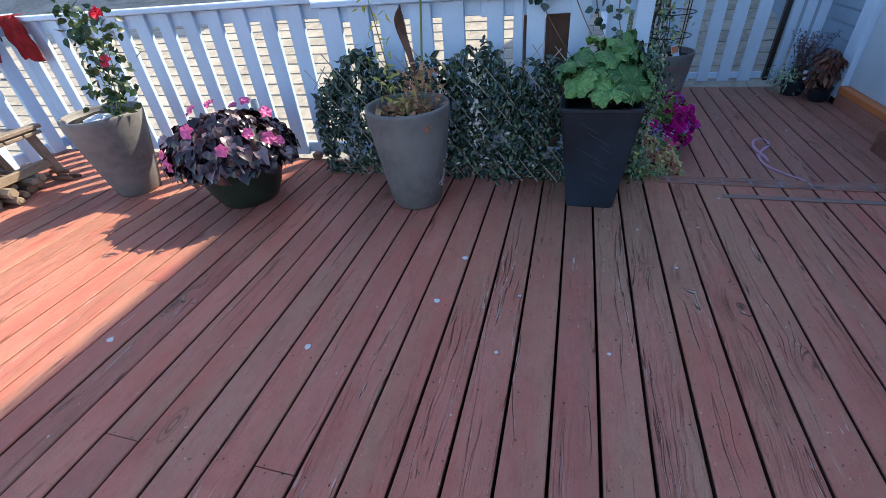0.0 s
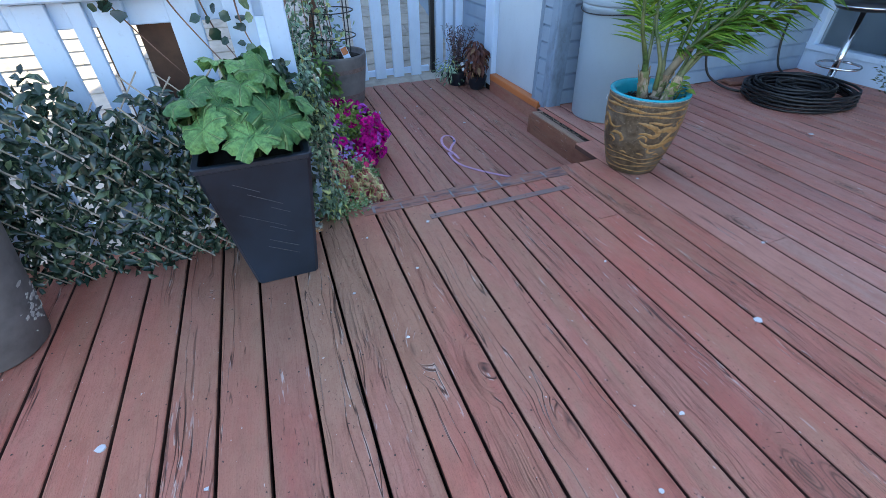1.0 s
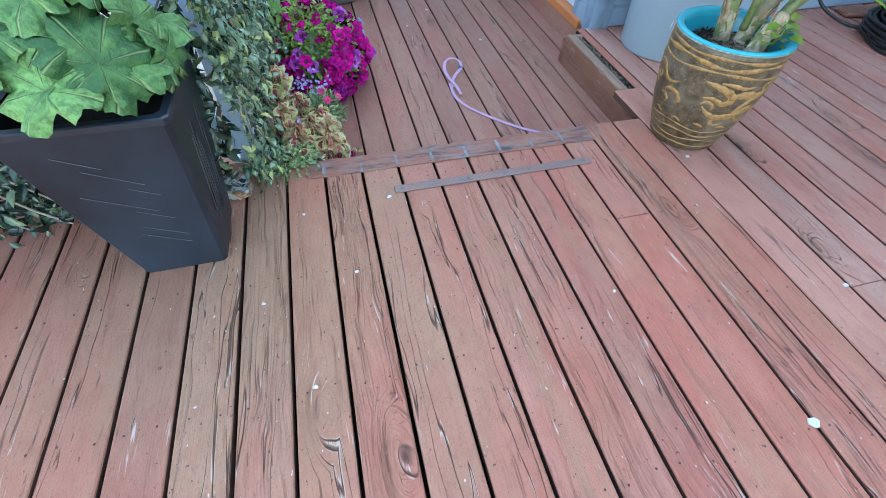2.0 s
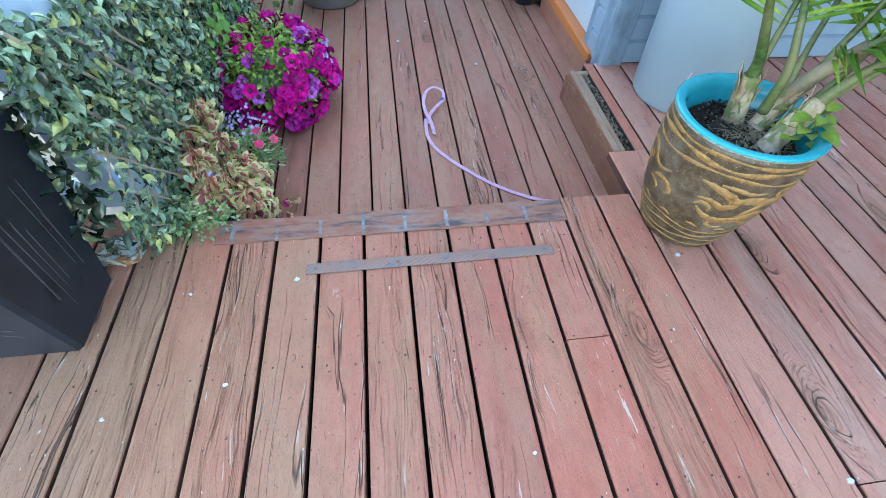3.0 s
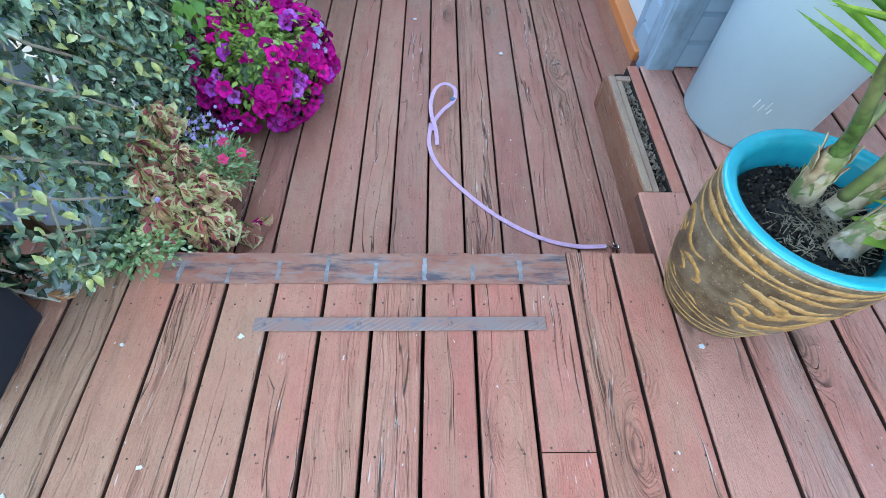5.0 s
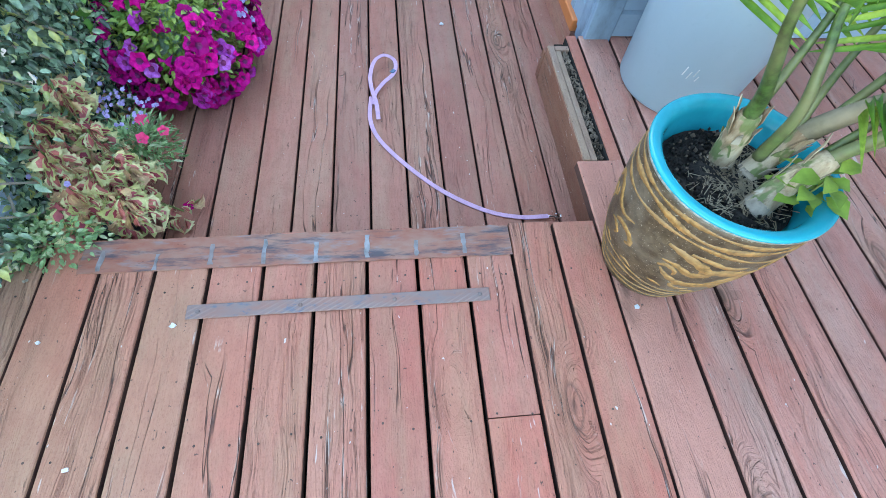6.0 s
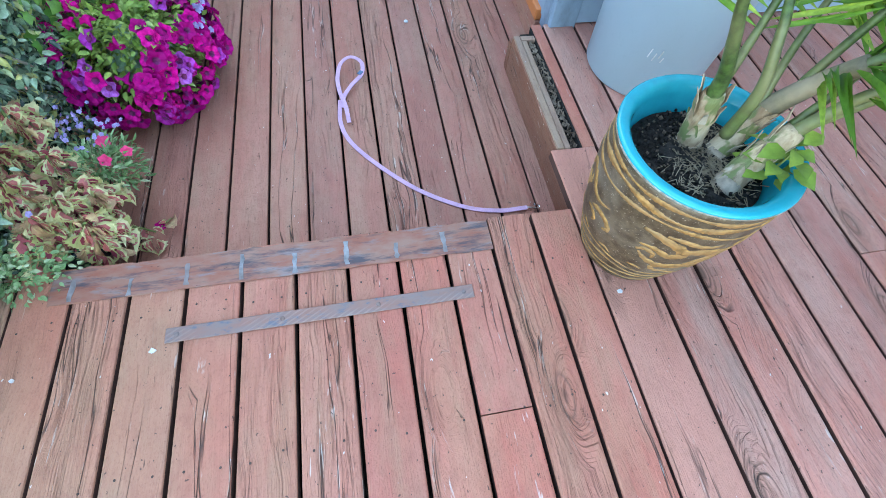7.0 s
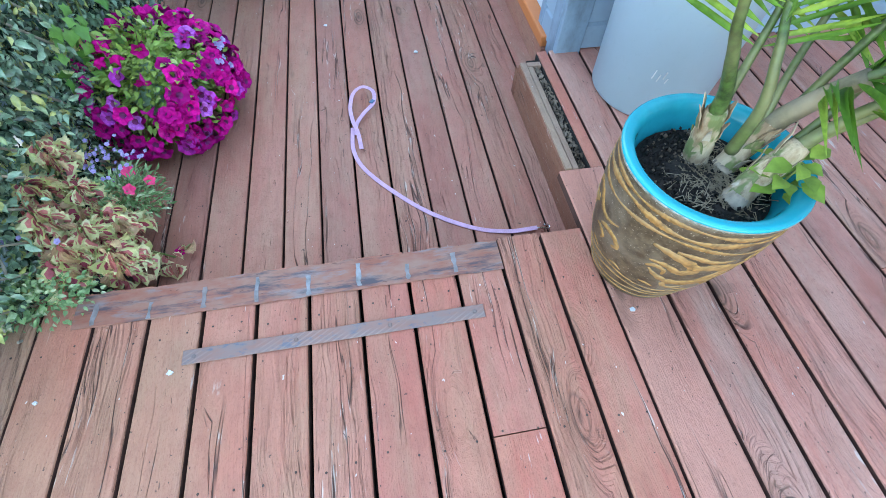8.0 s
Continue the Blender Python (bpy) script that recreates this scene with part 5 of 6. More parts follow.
# green shrub by the glazed wall
bush = thing("green_shrub", "small fine-leaved green shrub by the glass wall", "plant", (5.62, 3.55, 0.0))
part("stem", tube([(0, 0, 0), (0.01, 0.0, 0.15), (0.0, 0.01, 0.3)], 0.012, 7), M_DRY, bush)
clump(bush, "leaves", M_ROSELEAF, (0, 0, 0.20), (0.26, 0.24, 0.20), 700, 0.035, NARROW, 0.3, "fine green leaves")


# ---- palm in the urn ----
V = Vector
M_HUSK = plain("pale_husk", (0.38, 0.31, 0.235), 0.8, 0, 0.4, 45.0, 0.5, (0.50, 0.44, 0.37))
M_CANE = plain("mottled_cane", (0.20, 0.17, 0.095), 0.65, 0, 0.45, 40.0, 0.5, (0.30, 0.25, 0.18))
palm = thing("potted_palm", "potted palm with papery sheaths and arching green fronds", "plant", (URN[0], URN[1], 0.395))


n = Nodes("peeling_palm_sheath", 0.75)
p = n.pos((1, 1, 0.45))
tone = n.mix(n.ramp(n.noise(p, 26.0, 4.0, 0.6), [(0.40, 0.0), (0.60, 1.0)]), (0.24, 0.16, 0.095), (0.43, 0.34, 0.235))
tone = n.mix(n.ramp(n.noise(n.pos((1, 1, 0.6), 4.0), 17.0, 3.0, 0.6), [(0.52, 0.0), (0.57, 1.0)]), tone, (0.13, 0.155, 0.055))
tone = n.mix(n.ramp(n.noise(n.pos((1, 1, 0.25), 8.0), 60.0, 3.0, 0.6), [(0.60, 0.0), (0.70, 0.85)]), tone, (0.16, 0.10, 0.065))
tone = n.mix(n.ramp(n.noise(p, 34.0, 3.0), [(0.64, 0.0), (0.72, 0.8)]), tone, (0.60, 0.53, 0.43))
n.color(tone)
n.bump(n.noise(n.pos((1, 1, 0.25)), 90.0, 4.0, 0.65), 0.8, 0.005)
M_PEEL = n.mat


def leaflets_on(fr, pts, count, length, bare):
    """Two rows of narrow leaflets along a midrib."""
    m = len(pts)
    at, ax, nm, sz = [], [], [], []
    for i in range(count):
        t = bare + (1 - bare) * (i + 0.5) / count
        k = min(int(t * (m - 1)), m - 2)
        p = pts[k].lerp(pts[k + 1], t * (m - 1) - k)
        dirv = (pts[k + 1] - pts[k]).normalized()
        side = dirv.cross(Vector((0, 0, 1))).normalized()
        upv = side.cross(dirv)
        w = math.sin(math.pi * min(1, 0.30 + 0.68 * (i + 1) / count)) ** 0.6
        for s in (1, -1):
            a = side * s * 0.85 + dirv * 0.62 + upv * 0.10 + Vector((random.gauss(0, 0.07), random.gauss(0, 0.07), random.gauss(-0.22, 0.12)))
            at.append(tuple(p)), ax.append(tuple(a)), nm.append(tuple(upv + side * s * -0.3))
            sz.append(length * max(0.35, w) * random.uniform(0.85, 1.1))
    tip_v = (pts[-1] - pts[-2]).normalized()
    at.append(tuple(pts[-1])), ax.append(tuple(tip_v)), nm.append((0, 0.1, 1)), sz.append(length * 0.5)
    scatter("foliage", fr, M_PALM, leaf_shape(0.060, 0.014, 0.30), at, ax, nm, sz, "narrow green leaflets", kind="")


def frond(points, count, length, bare, r0):
    pts = curve_points([Vector(q) for q in points], 8)
    m = len(pts)
    fr = part("frond", tube(pts, [r0 * (1 - 0.80 * (i / m) ** 0.8) for i in range(m)], 8), M_PALMSTEM, palm, "green arching midrib", True)
    leaflets_on(fr, pts, count, length, bare)
    return fr


def sheath(points, r):
    """Peeling leaf base round a cane: a swollen foot, a ragged papery top and loose shreds."""
    pts = curve_points([Vector(q) for q in points], 6)
    m = len(pts)
    part("sheath", tube(pts, [r * (1.15 - 0.35 * i / m + 0.05 * math.sin(i * 1.9)) for i in range(m)], 14), M_PEEL, palm, "peeling tan and green leaf sheath", True)
    part("sheath_foot", tube(pts[:3], [r * 1.22, r * 1.20, r * 1.08], 12), M_HUSK, palm, "whitish foot of the cane", True)
    d = (pts[-1] - pts[0]).normalized()
    u = d.orthogonal().normalized()
    w = d.cross(u)
    for k in range(10):
        a = random.uniform(0, 6.28)
        out = u * math.cos(a) + w * math.sin(a)
        q = pts[min(m - 1, int(m * (0.25 + 0.75 * (k / 10))))]
        h = random.uniform(0.04, 0.09)
        bm = bmesh.new()
        cross = d.cross(out) * random.uniform(0.006, 0.014)
        rows = []
        for t, wide, lift in ((0.0, 1.0, 0.80), (0.35, 1.1, 1.02), (0.7, 0.7, 1.10), (1.0, 0.15, 1.25 + random.uniform(0, 0.35))):
            c = q + d * (h * (t - 0.45)) + out * (r * lift)
            rows.append([bm.verts.new(c + cross * wide), bm.verts.new(c - cross * wide), bm.verts.new(c - cross * wide - out * 0.002), bm.verts.new(c + cross * wide - out * 0.002)])
        for lo, hi in zip(rows, rows[1:]):
            for j in range(4):
                bm.faces.new((lo[j], lo[(j + 1) % 4], hi[(j + 1) % 4], hi[j]))
        bm.faces.new(rows[0][::-1])
        bm.faces.new(rows[-1])
        part("sheath_shred", bm, (M_PEEL, M_HUSK)[k % 5 == 0], palm)


# three stout canes, one of them forked
sheath([(0.012, 0.055, -0.01), (-0.010, 0.052, 0.08), (-0.030, 0.050, 0.165)], 0.028)
sheath([(0.055, 0.010, -0.01), (0.092, 0.025, 0.065), (0.125, 0.030, 0.135)], 0.027)
part("sheath", tube(curve_points([V((0.118, 0.032, 0.12)), V((0.150, 0.010, 0.20)), V((0.172, -0.03, 0.285))], 6), [0.0245, 0.0240, 0.0235, 0.0230, 0.0225, 0.0220, 0.0215, 0.0210, 0.0205, 0.0200, 0.0195, 0.0190, 0.0185], 12), M_CANE, palm, "brown dying leaf base", True)
sheath([(0.035, -0.085, -0.01), (0.085, -0.060, 0.065), (0.135, -0.050, 0.135)], 0.029)
frond([(-0.026, 0.050, 0.14), (-0.040, 0.048, 0.21), (-0.090, 0.040, 0.306), (-0.135, 0.040, 0.407), (-0.17, 0.05, 0.62), (-0.24, 0.08, 0.86)], 22, 0.26, 0.62, 0.0195)
frond([(-0.02, 0.055, 0.15), (-0.005, 0.075, 0.25), (0.03, 0.13, 0.42), (0.07, 0.22, 0.62), (0.10, 0.36, 0.84)], 30, 0.24, 0.30, 0.012)
frond([(0.055, 0.02, 0.06), (0.030, 0.01, 0.20), (0.015, 0.05, 0.305), (0.022, 0.11, 0.40), (0.03, 0.16, 0.66), (0.0, 0.22, 0.92)], 24, 0.24, 0.52, 0.0155)
frond([(0.115, 0.032, 0.12), (0.150, 0.010, 0.20), (0.172, -0.03, 0.285), (0.27, -0.10, 0.42), (0.44, -0.22, 0.60), (0.66, -0.36, 0.75)], 46, 0.27, 0.26, 0.0185)
frond([(0.120, -0.050, 0.11), (0.150, -0.062, 0.19), (0.185, -0.085, 0.27), (0.30, -0.16, 0.38), (0.50, -0.28, 0.53), (0.74, -0.42, 0.63)], 44, 0.26, 0.34, 0.0180)
frond([(0.130, -0.035, 0.13), (0.19, -0.02, 0.24), (0.28, 0.02, 0.40), (0.42, 0.08, 0.58), (0.60, 0.16, 0.70)], 30, 0.26, 0.28, 0.011)
frond([(0.10, 0.03, 0.10), (0.13, 0.09, 0.24), (0.18, 0.15, 0.42), (0.26, 0.24, 0.66), (0.38, 0.36, 0.84)], 28, 0.25, 0.30, 0.011)
frond([(0.125, 0.02, 0.13), (0.17, 0.03, 0.30), (0.22, 0.02, 0.52), (0.28, -0.04, 0.76), (0.38, -0.14, 0.94)], 28, 0.25, 0.34, 0.012)
frond([(0.14, -0.05, 0.14), (0.22, -0.10, 0.30), (0.31, -0.16, 0.50), (0.42, -0.26, 0.68), (0.56, -0.38, 0.80)], 30, 0.26, 0.30, 0.012)
part("fibre_mat", (lambda bm: [tube([(x, y, z), (x + random.gauss(0, 0.012), y + random.gauss(0, 0.012), z + random.uniform(0, 0.014)), (x + random.gauss(0, 0.018), y + random.gauss(0, 0.018), z + random.uniform(0, 0.008)), (x + random.gauss(0, 0.024), y + random.gauss(0, 0.024), z)], random.uniform(0.0006, 0.0013), 4, bm) for x, y, z in [(random.gauss(0.02, 0.045), random.gauss(-0.02, 0.05), 0.010) for _ in range(230)]] and bm)(bmesh.new()), M_SHEATH, palm, "dry root fibres on the soil")["kind"] = "stuff"
m = 900
a, q = NR.uniform(0, 6.28, m), 0.155 * np.sqrt(NR.uniform(0, 1, m))
OCTA = (np.array([(0.5, 0, 0), (-0.5, 0, 0), (0, 0.5, 0), (0, -0.5, 0), (0, 0, 0.4), (0, 0, -0.4)], float), [(0, 2, 4), (2, 1, 4), (1, 3, 4), (3, 0, 4), (2, 0, 5), (1, 2, 5), (3, 1, 5), (0, 3, 5)])
scatter("crumbled_soil", urn, leafy("soil_crumb", (0.008, 0.006, 0.005), (0.022, 0.016, 0.013), (0.16, 0.12, 0.09), 0.9), OCTA, np.stack([q * np.cos(a), q * np.sin(a), 0.402 + 0.008 * NR.uniform(0, 1, m)], 1), rand_dirs(m), rand_dirs(m, 0.3), NR.uniform(0.005, 0.015, m), "loose dark crumbs of soil")
seedling = thing("small_seedling", "small bright green seedling in the urn's edge", "plant", (URN[0] + 0.112, URN[1] - 0.075, 0.40))
sprigs(seedling, [[(0, 0, 0), (0.015, -0.01, 0.05), (0.02, -0.01, 0.11)], [(0, 0, 0), (-0.01, -0.02, 0.04), (-0.02, -0.03, 0.08)]], M_LIME, 0.02, 0)
m = 22
a = np.arange(m) * 2.399
rad = 0.012 + 0.022 * NR.uniform(0, 1, m)
scatter("leaves", seedling, M_LIME, leaf_shape(0.82, 0.10, 0.22), np.stack([rad * np.cos(a) + 0.01, rad * np.sin(a) - 0.01, 0.03 + 0.10 * np.arange(m) / m], 1), np.stack([np.cos(a), np.sin(a), NR.uniform(-0.1, 0.5, m)], 1), np.stack([NR.normal(-0.1, 0.2, m), NR.normal(-0.1, 0.2, m), np.ones(m)], 1), NR.uniform(0.040, 0.065, m), "rounded bright green leaves")

# ---- things on the deck ----
n = Nodes("worn_tread_strip", 0.55, 0.15)
f1 = n.noise(n.pos((9, 26, 9)), 1.0, 5.0, 0.65)
tone = n.mix(n.ramp(f1, [(0.36, 0.0), (0.62, 1.0)]), (0.25, 0.135, 0.110), (0.20, 0.155, 0.150))
tone = n.mix(n.ramp(n.noise(n.pos((16, 30, 9)), 1.0, 4.0, 0.7), [(0.56, 0.0), (0.64, 0.8)]), tone, (0.09, 0.115, 0.16))
wv = n.t.nodes.new("ShaderNodeTexWave")
wv.bands_direction = "DIAGONAL"
n.put(wv, "Vector", n.pos((1.0, -1.7, 0.0)))
n.put(wv, "Scale", 26.0)
hatch = n.math("MULTIPLY", n.ramp(wv.outputs["Fac"], [(0.62, 0.0), (0.80, 1.0)]), n.ramp(n.noise(n.pos((4, 9, 4)), 1.0, 3.0), [(0.42, 0.0), (0.52, 1.0)]))
n.color(n.mix(n.math("MULTIPLY", hatch, 0.30), tone, (0.36, 0.27, 0.24)))
n.bump(hatch, 0.5, 0.001)
M_STRIP = n.mat
strip = thing("metal_strip", "dull steel strip screwed across the deck boards", "strip", (1.868, 3.362, 0.0))
part("bar", boxed(-0.425, 0.425, -0.021, 0.021, 0.002, 0.006, bevel=0.0015), M_STRIP, strip)
for x in (-0.395, -0.12, 0.145, 0.395):
    part("screw", lathe([(0.0065, 0.0055), (0.0065, 0.0075), (0.004, 0.009), (0.0, 0.009)], 12), M_STEEL, strip).location = (x, 0.0, 0.0)
strip.rotation_euler = (0, 0, radians(0.3))

n = Nodes("worn_step_tape", 0.62)
n.bsdf.inputs["Specular IOR Level"].default_value = 0.3
f1 = n.noise(n.pos((7, 16, 7)), 1.0, 5.0, 0.65)
f2 = n.noise(n.pos((5, 20, 9)), 1.3, 5.0, 0.65)
tone = n.mix(n.ramp(f1, [(0.36, 0.0), (0.62, 1.0)]), (0.27, 0.098, 0.066), (0.29, 0.165, 0.130))
tone = n.mix(n.ramp(f2, [(0.53, 0.0), (0.66, 0.7)]), tone, (0.20, 0.205, 0.225))
tone = n.mix(n.ramp(n.noise(n.pos((5, 30, 9)), 1.0, 5.0, 0.72), [(0.51, 0.0), (0.66, 0.85)]), tone, (0.040, 0.050, 0.070))
tone = n.mix(n.ramp(n.noise(n.pos((26, 60, 9)), 1.0, 3.0), [(0.66, 0.0), (0.70, 0.6)]), tone, (0.10, 0.045, 0.035))
n.color(tone)
n.bump(f1, 0.4, 0.002)
M_TAPE = n.mat
M_TAPEBAND = plain("grey_blue_smear", (0.27, 0.285, 0.31), 0.5, 0, 0.4, 30.0, 0.2, (0.20, 0.14, 0.13))
tape = thing("step_tape", "worn brown and blue-grey tape strip along the step edge", "tape", (1.755, 3.548, 0.0))
bm = bmesh.new()
rr = random.Random(8)
cols = []
for i in range(43):
    x = -0.63 + 1.26 * i / 42
    wv = 0.0008 * math.sin(x / 0.1505 * 2 * math.pi)
    back = 0.052 + rr.uniform(-0.004, 0.004)
    cols.append([bm.verts.new(q) for q in ((x, -0.055 + rr.uniform(-0.002, 0.002), 0.0022), (x, -0.054, 0.0052 + wv), (x, back, 0.0052 + wv), (x, back + 0.004, -0.004))])
for a, b in zip(cols, cols[1:]):
    for j in range(3):
        bm.faces.new((a[j], b[j], b[j + 1], a[j + 1]))
part("strip", bm, M_TAPE, tape)
for k in range(9):
    x = 1.332 + 0.1505 * (k - 1) - 1.755
    if -0.6 < x < 0.61:
        bm = bmesh.new()
        lo, hi = -0.054 + rr.uniform(0, 0.01), rr.uniform(-0.01, 0.05)
        edge = [(x + rr.uniform(-0.009, -0.003), x + rr.uniform(0.003, 0.010), lo + (hi - lo) * q / 5) for q in range(6)]
        rows = [[bm.verts.new((a, y, 0.0066)), bm.verts.new((b, y, 0.0066)), bm.verts.new((b, y, 0.0074)), bm.verts.new((a, y, 0.0074))] for a, b, y in edge]
        for a, b in zip(rows, rows[1:]):
            for j in range(4):
                bm.faces.new((a[j], a[(j + 1) % 4], b[(j + 1) % 4], b[j]))
        bm.faces.new(rows[0])
        bm.faces.new(rows[-1][::-1])
        bmesh.ops.recalc_face_normals(bm, faces=bm.faces)
        part("band", bm, M_TAPEBAND, tape, "blue-grey smear over a gap")

# leash
M_LEASH = plain("lilac_webbing", (0.56, 0.35, 0.51), 0.7, 0, 0.15, 220.0, 0.4)
leash = thing("dog_leash", "lilac webbing leash lying on the lower deck", "leash", (0, 0, LOW_Z))


def ribbon(points, width, lift, thick=0.0025):
    pts = curve_points(points, 9)
    bm = bmesh.new()
    rows = []
    for i, p in enumerate(pts):
        d = (pts[min(i + 1, len(pts) - 1)] - pts[max(i - 1, 0)])
        d.z = 0
        s = d.normalized().cross(V((0, 0, 1))) * (width / 2)
        tip = 0.35 * math.sin(i * 0.21)
        rows.append([bm.verts.new(p + s + V((0, 0, lift + 0.004 * abs(tip)))), bm.verts.new(p - s + V((0, 0, lift))),
                     bm.verts.new(p - s + V((0, 0, lift + thick))), bm.verts.new(p + s + V((0, 0, lift + thick + 0.004 * abs(tip))))])
    for a, b in zip(rows, rows[1:]):
        for j in range(4):
            bm.faces.new((a[j], b[j], b[(j + 1) % 4], a[(j + 1) % 4]))
    bm.faces.new(rows[0][::-1])
    bm.faces.new(rows[-1])
    bmesh.ops.recalc_face_normals(bm, faces=bm.faces)
    return bm


part("strap", ribbon([(2.60, 3.73, 0.012), (2.49, 3.735, 0.004), (2.36, 3.775, 0.001), (2.21, 3.87, 0.001), (2.07, 4.01, 0.001), (1.975, 4.14, 0.001), (1.94, 4.25, 0.002), (1.945, 4.38, 0.006)], 0.017, 0.001), M_LEASH, leash)
part("grip_loop", ribbon([(1.975, 4.24, 0.012), (1.967, 4.33, 0.018), (1.948, 4.42, 0.02), (1.945, 4.50, 0.024), (1.965, 4.575, 0.034), (2.01, 4.605, 0.042), (2.055, 4.575, 0.035), (2.05, 4.51, 0.024), (2.00, 4.45, 0.018), (1.965, 4.39, 0.014), (1.955, 4.33, 0.010)], 0.017, 0.002), M_LEASH, leash, "folded hand loop of the leash")
part("tag_patch", boxed(-0.011, 0.011, -0.008, 0.008, 0, 0.004), plain("blue_tag", (0.06, 0.16, 0.30), 0.5), leash, "small blue patch").matrix_local = pose(2.045, 4.515, 0.030, 0, 0, 50)
part("clip", tube(curve_points([(2.60, 3.73, 0.014), (2.625, 3.728, 0.012), (2.645, 3.722, 0.010), (2.65, 3.735, 0.010), (2.63, 3.742, 0.012)], 5), 0.0035, 7), M_CHROME, leash, "steel snap hook", True)

# pale chips and petals on the boards
M_CHIP = plain("pale_chip", (0.62, 0.64, 0.68), 0.8, 0, 0.15, 60.0)


def chip(x, y, r, z=0.0):
    ob = thing("paint_chip", "pale fleck of paint lying on the deck", "debris", (x, y, z), group="flecks on the deck")
    bm = bmesh.new()
    rr = random.Random(int(x * 1000 + y * 77))
    m = rr.randint(5, 8)
    vs = [bm.verts.new((r * rr.uniform(0.55, 1.1) * math.cos(2 * math.pi * i / m), r * rr.uniform(0.4, 0.9) * math.sin(2 * math.pi * i / m), 0.0035 + rr.uniform(0, 0.003))) for i in range(m)]
    lo = [bm.verts.new((v.co.x, v.co.y, 0.001)) for v in vs]
    bm.faces.new(vs)
    bm.faces.new(lo[::-1])
    for i in range(m):
        bm.faces.new((lo[i], lo[(i + 1) % m], vs[(i + 1) % m], vs[i]))
    part("flake", bm, M_CHIP, ob)


for x, y, r in ((0.106, 2.541, 0.017), (0.049, 2.209, 0.019), (-0.401, 1.845, 0.020), (0.357, 1.962, 0.010), (0.772, 2.034, 0.010), (0.409, 2.303, 0.009), (-1.307, 1.71, 0.022), (1.802, 2.006, 0.010), (2.38, 2.208, 0.021),
                (2.849, 2.561, 0.014), (4.323, 3.364, 0.020), (1.573, 1.846, 0.009), (1.415, 3.325, 0.010), (1.25, 2.99, 0.009), (1.09, 3.30, 0.007), (2.735, 3.295, 0.012), (0.95, 2.93, 0.008), (1.09, 2.62, 0.008), (2.06, 2.72, 0.006)):
    chip(x, y, r)
for x, y in ((2.05, 5.45), (2.35, 5.9), (2.30, 4.9), (1.85, 5.2)):
    chip(x, y, 0.012, LOW_Z)

# hose with tap
hose = thing("garden_hose", "black garden hose lying coiled on the deck", "hose", (4.93, 3.95, 0.0))
loops = []
rr = random.Random(4)
for i in range(24 * 22):
    a = 2 * math.pi * i / 22
    lap = i / 22
    r = 0.265 + 0.125 * math.sin(lap * 2.1) + 0.018 * math.sin(a * 2 + lap)
    loops.append((r * 1.12 * math.cos(a), r * math.sin(a), 0.012 + 0.0048 * lap + 0.004 * math.sin(a * 3 + lap * 2)))
part("coil", tube(loops, 0.0098, 7), M_RUBBER, hose, smooth=True)
part("lead", tube(curve_points([(0.27, 0.20, 0.08), (0.40, 0.42, 0.06), (0.44, 0.53, 0.12), (0.435, 0.58, 0.30), (0.42, 0.58, 0.52)], 7), 0.0098, 8), M_RUBBER, hose, smooth=True)
part("lead", tube(curve_points([(-0.18, 0.18, 0.03), (-0.32, 0.34, 0.014), (-0.43, 0.52, 0.10), (-0.48, 0.58, 0.32), (-0.45, 0.58, 0.55), (-0.36, 0.58, 0.78), (-0.2, 0.585, 0.9), (-0.06, 0.59, 0.7)], 8), 0.0098, 8), M_RUBBER, hose, smooth=True)
tap = thing("garden_tap", "dull metal garden tap on the siding", "tap", (5.35, 4.545, 0.56))
part("spout", tube(curve_points([(0, 0.02, 0.03), (0, -0.03, 0.03), (0, -0.045, 0.0), (0, -0.045, -0.03)], 5), 0.012, 9), M_STEEL, tap, smooth=True)
part("wheel", tube([(0.028 * math.cos(2 * math.pi * i / 16), 0.028 * math.sin(2 * math.pi * i / 16) - 0.02, 0.065) for i in range(17)], 0.006, 6), M_STEEL, tap)
part("spindle", tube([(0, -0.02, 0.03), (0, -0.02, 0.066)], 0.006, 7), M_STEEL, tap)
paver = thing("flat_stone", "flat reddish-brown stone by the wall", "stone", (4.86, 4.42, 0.0))
part("slab", boxed(-0.14, 0.14, -0.07, 0.07, 0.001, 0.035, bevel=0.012), M_RISER, paver)
paver.rotation_euler = (0, 0, radians(-14))

# bar stool
stool = thing("bar_stool", "chrome bar stool with a dark round seat", "stool", (5.50, 4.06, 0.0))
part("base", lathe([(0.20, 0.0), (0.205, 0.006), (0.18, 0.016), (0.06, 0.03), (0.03, 0.05)], 36), M_CHROME, stool, smooth=True)
part("column", lathe([(0.028, 0.03), (0.028, 0.36), (0.020, 0.365), (0.020, 0.62)], 20), M_CHROME, stool, smooth=True)
part("foot_ring", tube([(0.16 * math.cos(a) - 0.06, 0.16 * math.sin(a) - 0.05, 0.20) for a in [2 * math.pi * i / 32 for i in range(33)]], 0.010, 8), M_CHROME, stool, "chrome foot ring", True)
part("ring_arm", tube([(0, 0, 0.20), (0.06, 0.06, 0.20)], 0.009, 7), M_CHROME, stool)
part("seat", lathe([(0.05, 0.615), (0.19, 0.62), (0.215, 0.64), (0.215, 0.665), (0.19, 0.685), (0.0, 0.675)], 36), M_RUBBER, stool, "dark padded seat", True)
part("seat_band", lathe([(0.214, 0.642), (0.220, 0.644), (0.220, 0.656), (0.214, 0.658)], 36), M_CHROME, stool, "chrome seat band", True)
